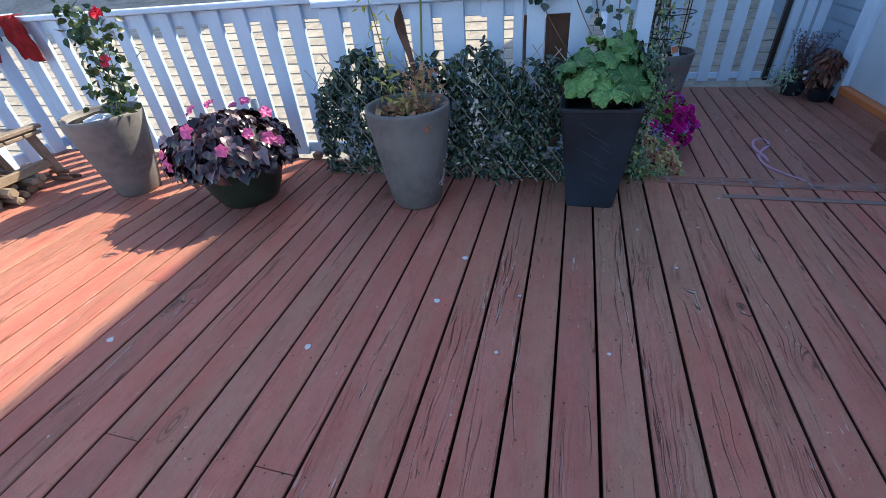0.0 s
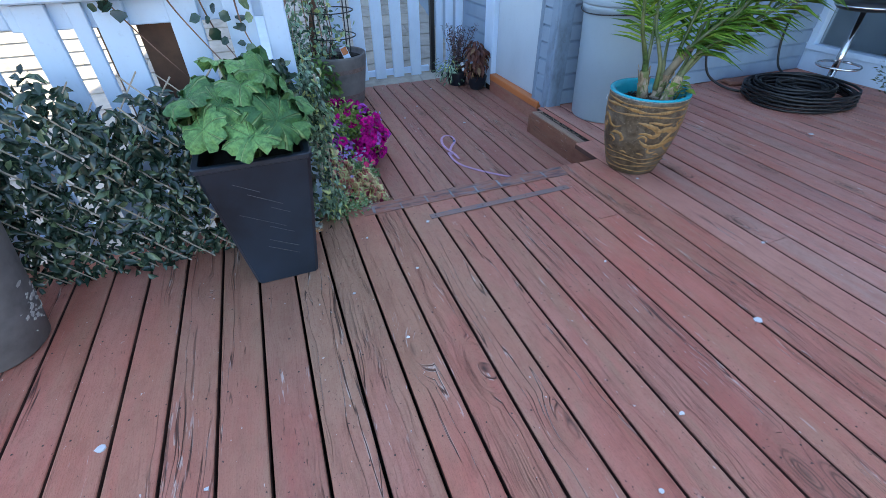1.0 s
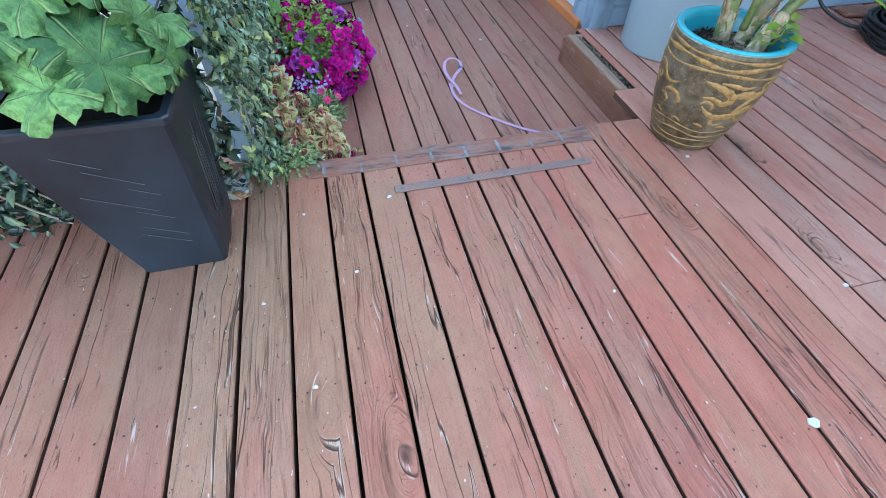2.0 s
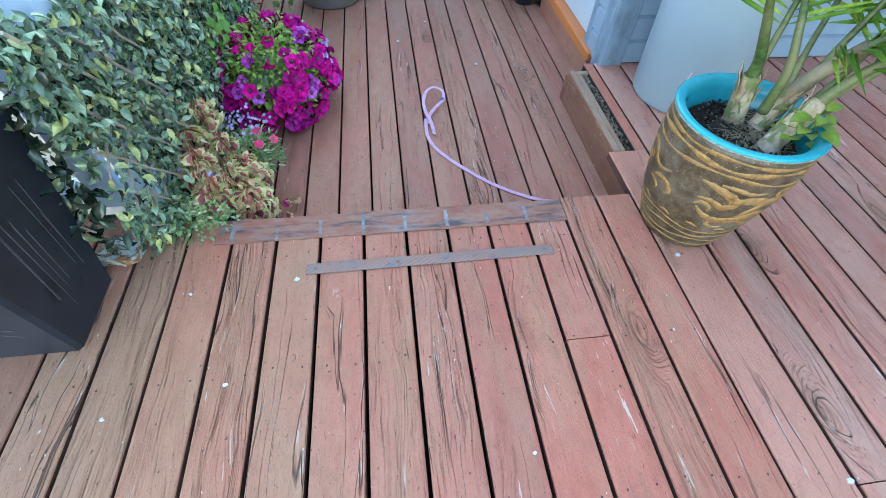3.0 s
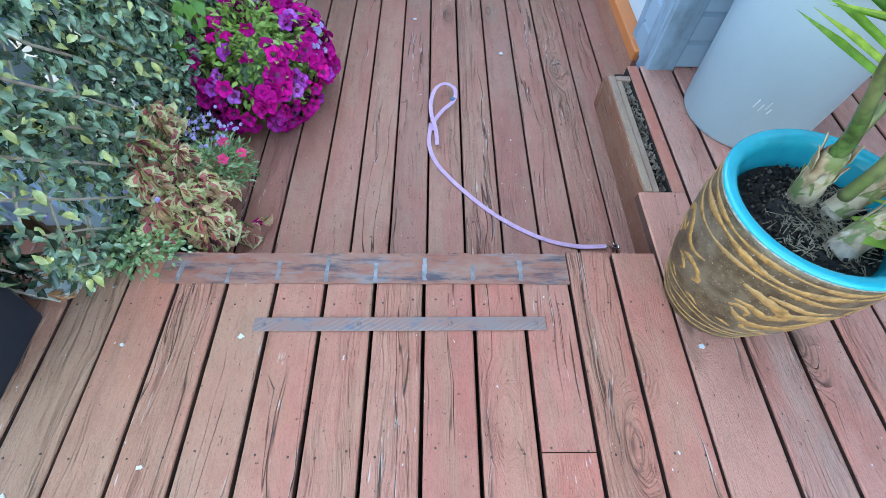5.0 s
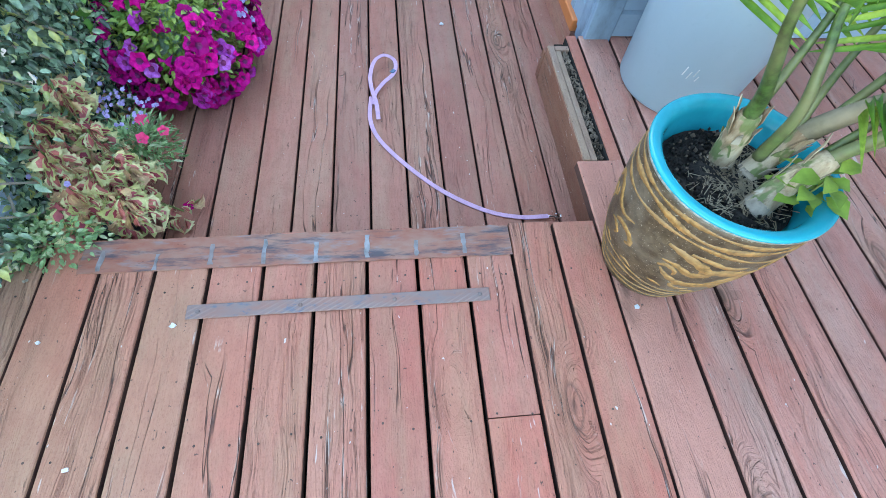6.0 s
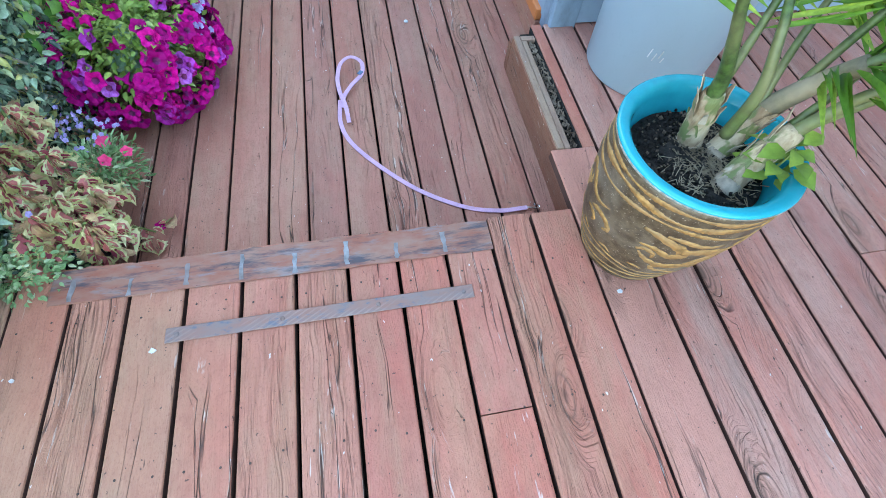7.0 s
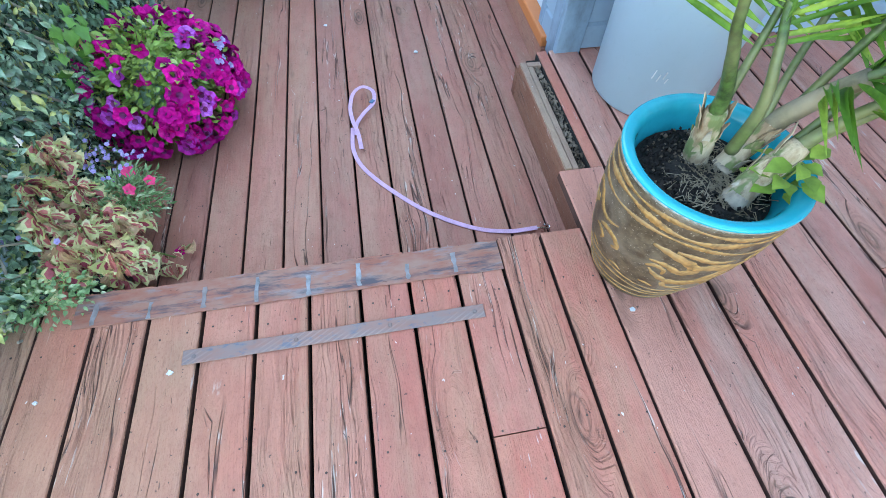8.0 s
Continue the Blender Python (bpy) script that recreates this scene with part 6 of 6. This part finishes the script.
part("backrest", tube(curve_points([(0.20, -0.10, 0.68), (0.24, -0.06, 0.82), (0.24, 0.04, 0.86), (0.20, 0.12, 0.70)], 6), 0.028, 8), M_RUBBER, stool, "dark padded low back", True)

# weathered bench at the deck's end
bench = thing("wooden_bench", "grey weathered wooden bench by the fence", "bench", (-3.62, 2.84, 0.0))
for k in range(4):
    part("seat_slat", boxed(-0.36, 0.36, -0.27 + 0.135 * k, -0.27 + 0.125 + 0.135 * k, 0.385, 0.41, bevel=0.004), M_GREYWOOD, bench)
for x in (-0.30, 0.30):
    for y, lean in ((-0.20, -0.06), (0.20, 0.06)):
        part("leg", tube([(x, y + lean, 0.0), (x, y, 0.385)], 0.035, 4), M_GREYWOOD, bench)
    part("stretcher", boxed(x - 0.02, x + 0.02, -0.24, 0.24, 0.13, 0.19, bevel=0.004), M_GREYWOOD, bench)
part("rail", boxed(-0.30, 0.34, -0.25, -0.21, 0.14, 0.20, bevel=0.004), M_GREYWOOD, bench)
part("arm", boxed(0.28, 0.36, -0.28, 0.28, 0.42, 0.45, bevel=0.006), M_GREYWOOD, bench)
logs = thing("kindling_pile", "small pile of split kindling under the bench", "firewood", (-3.42, 3.02, 0.0))
for k in range(9):
    rr = random.Random(k)
    p0 = V((rr.uniform(-0.1, 0.25), rr.uniform(-0.12, 0.12), 0.02 + 0.025 * (k // 3)))
    part("stick", tube([p0, p0 + V((rr.uniform(-0.16, -0.08), rr.uniform(-0.1, 0.1), 0.012))], 0.016, 5), M_GREYWOOD if k % 2 else M_DRY, logs)

stack = thing("firewood_stack", "split grey-brown logs stacked under the weathered bench", "firewood", (-3.50, 2.72, 0.0))
M_LOGEND = plain("pale_split_wood", (0.42, 0.33, 0.23), 0.8, 0, 0.35, 40.0, 0.4, (0.30, 0.22, 0.15))
for k in range(16):
    rr = random.Random(70 + k)
    row = k // 6
    r = rr.uniform(0.026, 0.040)
    y = -0.20 + 0.082 * (k % 6) + rr.uniform(-0.01, 0.01)
    x1, x0 = rr.uniform(0.14, 0.30), rr.uniform(-0.30, -0.18)
    z = 0.034 + 0.062 * row
    bm = tube([(x0, y, z), (0.0, y + rr.uniform(-0.01, 0.01), z + 0.004), (x1, y + rr.uniform(-0.03, 0.03), z)], [r, r * 1.05, r], 6)
    log = part("log", bm, (M_GREYWOOD, M_DRY)[k % 3 == 0], stack)
    part("split_end", lathe([(r * 0.8, 0.0), (r * 0.75, 0.004), (0.0, 0.005)], 6), M_LOGEND, log, "pale split end").matrix_local = pose(x1, y, z, 0, 90, 0)

# red cloth and hanging basket on the corner post
cpost = thing("fence_post", "white corner post of the fence", "post", (-3.95, 3.74, 0), kind="structure")
part("shaft", boxed(-0.05, 0.05, -0.05, 0.05, -0.3, 1.12, bevel=0.006), M_WHITE, cpost)
M_CLOTH = plain("red_cloth", (0.55, 0.03, 0.035), 0.75, 0, 0.3, 18.0, 0.3, (0.40, 0.03, 0.06))
cloth = thing("red_cloth", "red cloth draped over the fence rail's end", "cloth", (-3.72, 3.68, 1.11))
bm = bmesh.new()
g = []
for i in range(9):
    row = []
    for j in range(15):
        s = j / 14
        x = -0.10 + 0.024 * i * (0.7 + 0.6 * s) + 0.012 * math.sin(j * 1.3)
        if s < 0.25:
            row.append(bm.verts.new((x, 0.04 - 0.40 * s, 0.006 + 0.004 * math.sin(i * 2.0))))
        else:
            row.append(bm.verts.new((x + 0.05 * (s - 0.25), -0.07 - 0.03 * math.sin(i * 1.4 + s * 3), 0.002 - 0.42 * (s - 0.25) + 0.02 * math.sin(i * 0.9))))
    g.append(row)
for a, b in zip(g, g[1:]):
    for j in range(14):
        bm.faces.new((a[j], b[j], b[j + 1], a[j + 1]))
bmesh.ops.solidify(bm, geom=bm.faces[:], thickness=0.004)
part("fabric", bm, M_CLOTH, cloth, smooth=True)
basket = thing("hanging_pot", "small red pot of yellow-green flowers on the fence", "planter", (-3.99, 3.48, 0.80))
part("body", lathe([(0.07, 0.0), (0.11, 0.15), (0.115, 0.16), (0.10, 0.155), (0.09, 0.13)], 24), M_CLOTH, basket, smooth=True)
part("bracket", tube([(0.0, 0.10, 0.12), (0.0, 0.17, 0.14), (0.0, 0.18, 0.22), (0.0, 0.24, 0.24)], 0.006, 6), M_RUBBER, basket)
clump(basket, "leaves", M_YELLOWGREEN, (0, 0, 0.18), (0.13, 0.13, 0.08), 130, 0.045, OVATE, 0.0, "yellow-green leaves")

# stems, wires and a rusty board behind the wide-board fence
board = thing("rusty_board", "rusty brown board standing behind the fence", "board", (0.455, 3.80, -0.2))
part("plank", boxed(-0.085, 0.085, -0.015, 0.015, 0.0, 1.7, bevel=0.004), M_BROWNWOOD, board)
board2 = thing("rusty_board", "narrow brown stake behind the fence", "board", (0.255, 3.79, -0.2))
part("plank", boxed(-0.018, 0.018, -0.015, 0.015, 0.0, 1.7, bevel=0.003), M_BROWNWOOD, board2)
creeper = thing("fence_creeper", "thin ivy stems hanging over the fence rail", "plant", (0.6, 3.66, 0.6))
sprigs(creeper, [[(-0.30, 0, 0.5), (-0.25, -0.02, 0.40), (-0.16, -0.02, 0.25), (-0.06, -0.01, 0.1)], [(0.02, 0, 0.5), (0.06, -0.02, 0.32), (0.12, -0.01, 0.18)], [(0.16, 0, 0.5), (0.17, -0.02, 0.3), (0.24, -0.02, 0.12)], [(-0.1, 0, 0.5), (-0.05, -0.03, 0.38), (0.05, -0.02, 0.2), (0.16, 0, 0.02)]], M_IVY, 0.05, 0, M_DRY, 0.004)
m = 18
pp = np.array([(0.04 + 0.02 * k, -0.03, 0.42) for k in range(0)] + [(c[0] + NR.normal(0, 0.03), -0.04 + NR.normal(0, 0.01), c[1] + NR.normal(0, 0.04)) for c in [((-0.24, 0.42), (0.05, 0.36), (0.2, 0.36), (0.17, 0.27))[k % 4] for k in range(m)]])
scatter("leaves", creeper, M_IVY, ROUND, pp, rand_dirs(m, -0.6), np.array([(0, -1, 0.4)] * m) + NR.normal(0, 0.3, (m, 3)), NR.uniform(0.035, 0.06, m))
n = Nodes("peeling_pale_paint", 0.6)
p = n.pos((1, 1, 1))
tone = n.mix(n.ramp(n.noise(p, 34.0, 4.0, 0.6), [(0.44, 0.0), (0.50, 1.0)]), (0.20, 0.125, 0.075), (0.46, 0.52, 0.52))
tone = n.mix(n.ramp(n.noise(n.pos((1, 1, 1), 6.0), 26.0, 4.0, 0.6), [(0.54, 0.0), (0.58, 0.9)]), tone, (0.50, 0.20, 0.06))
tone = n.mix(n.ramp(n.noise(p, 90.0, 3.0), [(0.60, 0.0), (0.66, 0.8)]), tone, (0.10, 0.10, 0.09))
n.color(tone)
n.bump(n.noise(p, 34.0, 4.0), 0.6, 0.004)
block = thing("broken_board", "broken board end with peeling pale and rusty paint", "board", (0.83, 3.49, 0.0))
bm = bmesh.new()
outline = [(-0.058, -0.050), (0.030, -0.052), (0.066, -0.044), (0.074, 0.010), (0.060, 0.062), (0.012, 0.070), (-0.020, 0.052), (-0.060, 0.060)]
hi = [bm.verts.new((x, y, 0.026 + 0.010 * math.sin(x * 60 + y * 40))) for x, y in outline]
lo = [bm.verts.new((x * 1.02, y * 1.02, 0.002)) for x, y in outline]
bm.faces.new(hi)
bm.faces.new(lo[::-1])
for i in range(8):
    bm.faces.new((lo[i], lo[(i + 1) % 8], hi[(i + 1) % 8], hi[i]))
part("body", bm, n.mat, block)
valve = thing("rail_foot", "small dark foot block under the fence rail", "block", (-1.33, 3.66, 0.0))
part("body", boxed(-0.03, 0.03, -0.03, 0.03, 0, 0.05, bevel=0.006), M_DRY, valve)

# debris in the slot
M_LITTER = plain("dry_brown_litter", (0.15, 0.105, 0.075), 0.9, 0, 0.6, 60.0, 0.4, (0.34, 0.27, 0.21))
litter = thing("dry_litter", "dry twigs and dirt lying in the deck slot", "debris", (2.787, 4.2, -0.055))
bm = bmesh.new()
rr = random.Random(2)
for k in range(420):
    p0 = V((rr.uniform(-0.015, 0.016), rr.uniform(-0.33, 0.26), rr.uniform(0.026, 0.052)))
    tube([p0, p0 + V((rr.uniform(-0.012, 0.012), rr.uniform(-0.02, 0.02), rr.uniform(-0.006, 0.010)))], rr.uniform(0.0012, 0.0045), 4, bm, 0.4)
part("twigs", bm, M_LITTER, litter)["kind"] = "stuff"

# nail heads along the joists
bm = bmesh.new()
rr = random.Random(9)
for yj in (3.435, 3.02, 2.61, 2.20, 1.79, 1.36):
    for k in range(-3, 24):
        for side in (0.035, 0.115):
            x, y = SEAM - PITCH * k + side + rr.uniform(-0.008, 0.008), yj + rr.uniform(-0.012, 0.012)
            if x < 2.68:
                lathe([(0.0033, 0.0010), (0.0028, 0.0018), (0.0, 0.0020)], 7, bm)
                bm.verts.ensure_lookup_table()
                for vv in bm.verts[-21:]:
                    vv.co.x += x
                    vv.co.y += y
nails = mesh_ob("nail_heads", bm, plain("rusty_nail", (0.085, 0.055, 0.045), 0.6, 0.3, 0.4, 90.0, 0.2))
tagged(nails, "small dull nail heads in the deck boards", "nails", kind="stuff")

# ---- beyond the fence: neighbouring roof and walls ----
RX0, RX1, RY0, RY1, RZ0, RZ1 = -16.0, 6.0, 4.3, 11.0, -0.75, 1.25
roof_n = thing("neighbour_roof", "sun-bleached shingled roof below the deck", "roof", (0, 0, 0), kind="structure")
slope = math.atan2(RZ1 - RZ0, RY1 - RY0)
bm = boxed(RX0, RX1, 0.0, (RY1 - RY0) / math.cos(slope), -0.15, -0.012)
deckbase = part("roof_board", bm, M_ROOF, roof_n)
deckbase.matrix_local = Matrix.Translation((0, RY0, RZ0)) @ Matrix.Rotation(slope, 4, "X")
rr = random.Random(6)
me_cache = []
for wdt in (1.05, 1.35, 1.7):
    bm = bmesh.new()
    box(bm, 0, wdt - 0.006, 0.0, 0.40, -0.006, 0.006)
    me = bpy.data.meshes.new("shingle")
    bm.to_mesh(me)
    bm.free()
    me.materials.append(M_ROOF)
    me_cache.append((wdt, me))
course = 0
s = 0.0
count = 0
while s < (RY1 - RY0) / math.cos(slope) - 0.3:
    x = -9.0 - rr.uniform(0, 0.9)
    while x < 3.2 and count < 300:
        wdt, me = rr.choice(me_cache)
        ob = new("shingle", me)
        ob.parent = roof_n
        ob.matrix_local = Matrix.Translation((0, RY0, RZ0)) @ Matrix.Rotation(slope, 4, "X") @ Matrix.Translation((x, s, 0.006)) @ Matrix.Rotation(radians(-2.4 + rr.uniform(-0.3, 0.3)), 4, "X")
        x += wdt
        count += 1
    s += 0.27
pipe = thing("vent_pipe", "short pale vent pipe on the neighbouring roof", "pipe", (-3.35, 5.6, -0.42))
part("shaft", lathe([(0.09, -0.05), (0.05, 0.0), (0.045, 0.30), (0.04, 0.30), (0.04, 0.1)], 18), M_TRIM, pipe)
wall_n = tagged(mesh_ob("wall_neighbour", boxed(-3.2, 12.0, 11.6, 11.9, -3.0, 3.2), painted("cream_wall", (0.62, 0.58, 0.50), (0.45, 0.42, 0.36), 0.7, 0.4)), "cream wall of the neighbouring house", "wall", kind="structure")
wall_m = tagged(mesh_ob("wall_maroon", boxed(-18.0, -3.2, 11.6, 11.9, -3.0, 4.5), plain("maroon_paint", (0.11, 0.03, 0.035), 0.6, 0, 0.2, 6.0)), "dark maroon wall of a house beyond", "wall", kind="structure")
tagged(mesh_ob("trim_fascia", boxed(-18.0, -3.1, 11.45, 11.59, 1.05, 1.30), M_WHITE), "white board along the maroon wall", "trim", kind="structure")
awning = thing("striped_cloth", "red and white striped cloth beyond the fence", "cloth", (-7.2, 9.9, 0.98))
for k in range(16):
    part("stripe", boxed(-0.8 + 0.1 * k, -0.7 + 0.1 * k, -0.01, 0.01, 0.0, 0.30), M_CLOTH if k % 2 else M_WHITE, awning)
wall_s = tagged(mesh_ob("wall_shingled", boxed(1.6, 2.90, 8.6, 8.8, -3.0, 3.0), M_SIDING), "grey shingled wall beyond the far fence", "wall", kind="structure")
lap_rows = []
for k in range(22):
    for j in range(4):
        x0 = 1.6 + 0.325 * j + (0.16 if k % 2 else 0.0)
        x1 = min(x0 + 0.318, 2.9)
        if x1 - x0 > 0.05:
            part("shingle", boxed(x0, x1, 8.575, 8.6, -0.9 + 0.14 * k, -0.9 + 0.14 * k + 0.134), M_SIDING, wall_s)

# ---- house details ----
def lap_boards(parent, along, a0, a1, face, z0, z1, lap=0.122):
    """Lapped siding boards, each tilted a little; along is x (wall facing -y) or y (wall facing -x)."""
    n = int((z1 - z0) / lap)
    for k in range(n):
        z = z0 + k * lap
        bm = bmesh.new()
        prof = [(0.0, z), (-0.020, z), (-0.018, z + lap - 0.022), (-0.003, z + lap - 0.008), (0.0, z + lap)]
        ends = []
        for a in (a0, a1):
            ends.append([bm.verts.new((a, face + d, h) if along == "x" else (face + d, a, h)) for d, h in prof])
        for i in range(5):
            bm.faces.new((ends[0][i], ends[0][(i + 1) % 5], ends[1][(i + 1) % 5], ends[1][i]))
        bm.faces.new(ends[0])
        bm.faces.new(ends[1][::-1])
        bmesh.ops.recalc_face_normals(bm, faces=bm.faces)
        part("siding_board", bm, M_SIDING, parent)


lap_boards(wall_south, "x", 3.015, 5.80, 4.58, 0.01, 1.9)
lap_boards(wall_west_near, "y", 4.66, 4.80, 2.92, -0.02, 1.9)
lap_boards(wall_west, "y", 5.80, 6.33, 2.92, -0.16, 1.9)
corner = thing("trim_corner", "weathered grey-blue corner boards of the house", "trim", (2.92, 4.58, 0), kind="structure")
part("board", boxed(-0.028, 0.095, -0.030, -0.001, -0.05, 3.0, bevel=0.004), M_TRIM, corner)
part("board", boxed(-0.029, -0.001, 0.0, 0.08, -0.05, 3.0, bevel=0.004), M_TRIM, corner)
door = thing("door_1", "pale painted house door in a white frame", "door", (2.92, 5.31, -0.02), kind="structure")
part("leaf", boxed(0.02, 0.06, -0.48, 0.30, 0.02, 2.0, bevel=0.003), M_DOOR, door)
part("casing", boxed(-0.028, 0.10, 0.305, 0.49, -0.10, 2.04, bevel=0.005), M_WHITE, door)
part("casing", boxed(-0.022, 0.10, -0.535, -0.484, -0.02, 2.04, bevel=0.005), M_TRIM, door)
part("head", boxed(-0.022, 0.10, -0.48, 0.30, 2.0, 2.04, bevel=0.005), M_WHITE, door)
part("sill", boxed(-0.042, 0.06, -0.62, 0.30, -0.038, 0.018, bevel=0.005), M_ORANGE, door, "orange painted door sill")
part("foot_board", boxed(-0.036, 0.02, -0.62, 0.30, -0.16, -0.040, bevel=0.003), M_DECK_LOW, door, "red-brown board between sill and deck")
part("knob", lathe([(0.0, -0.03), (0.02, -0.028), (0.027, 0.0), (0.02, 0.022), (0.008, 0.03), (0.008, 0.05), (0, 0.05)], 18), M_STEEL, door, smooth=True).matrix_local = pose(-0.02, -0.42, 0.95, 0, 90, 0)

n = Nodes("window_glass", 0.02)
n.bsdf.inputs["Transmission Weight"].default_value = 1.0
n.color((0.75, 0.8, 0.82))
M_GLASS = n.mat
win = thing("window_1", "tall white framed glass wall of the wing", "window", (5.84, 2.0, 0.22), kind="structure")
for y in (2.55, 1.2, -0.2, -1.6, -3.0 - 1.9):
    part("stile", boxed(-0.03, 0.10, y - 0.045, y + 0.045, 0.0, 1.88, bevel=0.005), M_WHITE, win)
part("sill", boxed(-0.035, 0.10, -4.9, 2.58, -0.03, 0.02, bevel=0.004), M_WHITE, win)
for y0, y1 in ((1.25, 2.5), (-0.15, 1.15), (-1.55, -0.25), (-4.85, -1.65)):
    part("pane", boxed(0.04, 0.048, y0, y1, 0.02, 1.88), M_GLASS, win).visible_shadow = False

# ---- deck boards ----
def board_bm(w, y0, y1, z, t=0.036):
    bm = bmesh.new()
    half = [(w / 2, z - t), (w / 2, z - 0.006), (w / 2 - 0.0015, z - 0.0018), (w / 2 - 0.005, z)]
    prof = half + [(-x, h) for x, h in half[::-1]]
    m = len(prof)
    ends = [[bm.verts.new((x, y, h)) for x, h in prof] for y in (y0, y1)]
    for i in range(m):
        bm.faces.new((ends[0][i], ends[0][(i + 1) % m], ends[1][(i + 1) % m], ends[1][i]))
    bm.faces.new(ends[0][::-1])
    bm.faces.new(ends[1])
    bmesh.ops.recalc_face_normals(bm, faces=bm.faces)
    return bm


deck_upper = thing("floor_deck_upper", "red-brown stained wooden deck with worn cracked boards", "deck", kind="structure")
deck_lower = thing("floor_deck_lower", "darker red-brown lower deck one step down", "deck", kind="structure")
rng = random.Random(5)
JOINT = {0: 3.02, 17: 1.36, 21: 1.345, 12: 0.4, 25: 2.1, 29: 1.5}


def lay(x0, x1, y_end, joint=None, material=None, deck=None, z=0.0, y_start=-2.9, lift=True):
    cuts = [y_start, y_end]
    if joint:
        cuts = [y_start, joint - 0.0015, joint + 0.0015, y_end]
    for a, b in zip(cuts[0::2], cuts[1::2]):
        dz = rng.uniform(-0.0015, 0.0015) if lift else 0.0
        ob = part("board", board_bm(x1 - x0, a, b, z + dz), material, deck)
        # side faces get the darkened colour so that the gaps read as shaded
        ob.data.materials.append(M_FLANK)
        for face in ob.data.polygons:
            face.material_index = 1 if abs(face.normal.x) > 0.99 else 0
        ob.location = ((x0 + x1) / 2, 0, 0)
        ob.rotation_euler = (0, rng.uniform(-0.004, 0.004), 0)


k = -3
for k in range(-3, 43):
    x0 = SEAM - PITCH * k
    lo, hi = x0 + GAP / 2, x0 + PITCH - GAP / 2
    if hi > 2.69:
        continue
    y_end = EDGE_Y if x0 > 0.90 else 3.66
    y_end += rng.uniform(-0.004, 0.004)
    lay(lo, hi, y_end, JOINT.get(k), M_DECK, deck_upper)
lay(2.686 + 0.004, 2.860, 3.86, None, M_PLANK, deck_upper)
x0, j = 2.866, 0
while x0 < 5.80:
    lay(x0 + 0.0068, x0 + 0.146 - 0.0068, 4.575, (2.55, None, 1.2, None, None, 3.3)[j % 6], M_DECK_SIDE, deck_upper)
    x0 += 0.146
    j += 1
lay(2.815, 2.862, 4.575, None, M_DECK, deck_upper, 0.0, 3.862)
x0 = 1.655 - 0.1415 * 7
while x0 < 2.85:
    lay(x0 + 0.004, min(x0 + 0.1415 - 0.004, 2.90), 6.36, None, M_DECK_LOW, deck_lower, LOW_Z, 3.63)
    x0 += 0.1415

# risers of the step
riser = thing("step_riser", "brown wooden riser boards round the sunken step", "riser", (0, 0, 0), kind="structure")
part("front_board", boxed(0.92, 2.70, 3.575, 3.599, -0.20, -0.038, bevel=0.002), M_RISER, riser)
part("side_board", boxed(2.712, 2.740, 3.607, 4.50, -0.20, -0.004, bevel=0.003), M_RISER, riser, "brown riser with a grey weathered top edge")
part("cap_strip", boxed(2.714, 2.740, 3.862, 4.50, -0.0035, 0.006, bevel=0.002), M_CAPWOOD, riser, "grey-brown weathered strip along the riser's top")
part("cap_strip", boxed(2.743, 2.766, 3.862, 4.47, -0.030, 0.003, bevel=0.002), M_CAPWOOD, riser, "grey-brown weathered strip along the riser's top")
part("cap_end", boxed(2.743, 2.806, 4.472, 4.50, -0.030, 0.004, bevel=0.002), M_CAPWOOD, riser, "grey weathered cross piece")
# slot wall coloured near black for the shade inside the slot
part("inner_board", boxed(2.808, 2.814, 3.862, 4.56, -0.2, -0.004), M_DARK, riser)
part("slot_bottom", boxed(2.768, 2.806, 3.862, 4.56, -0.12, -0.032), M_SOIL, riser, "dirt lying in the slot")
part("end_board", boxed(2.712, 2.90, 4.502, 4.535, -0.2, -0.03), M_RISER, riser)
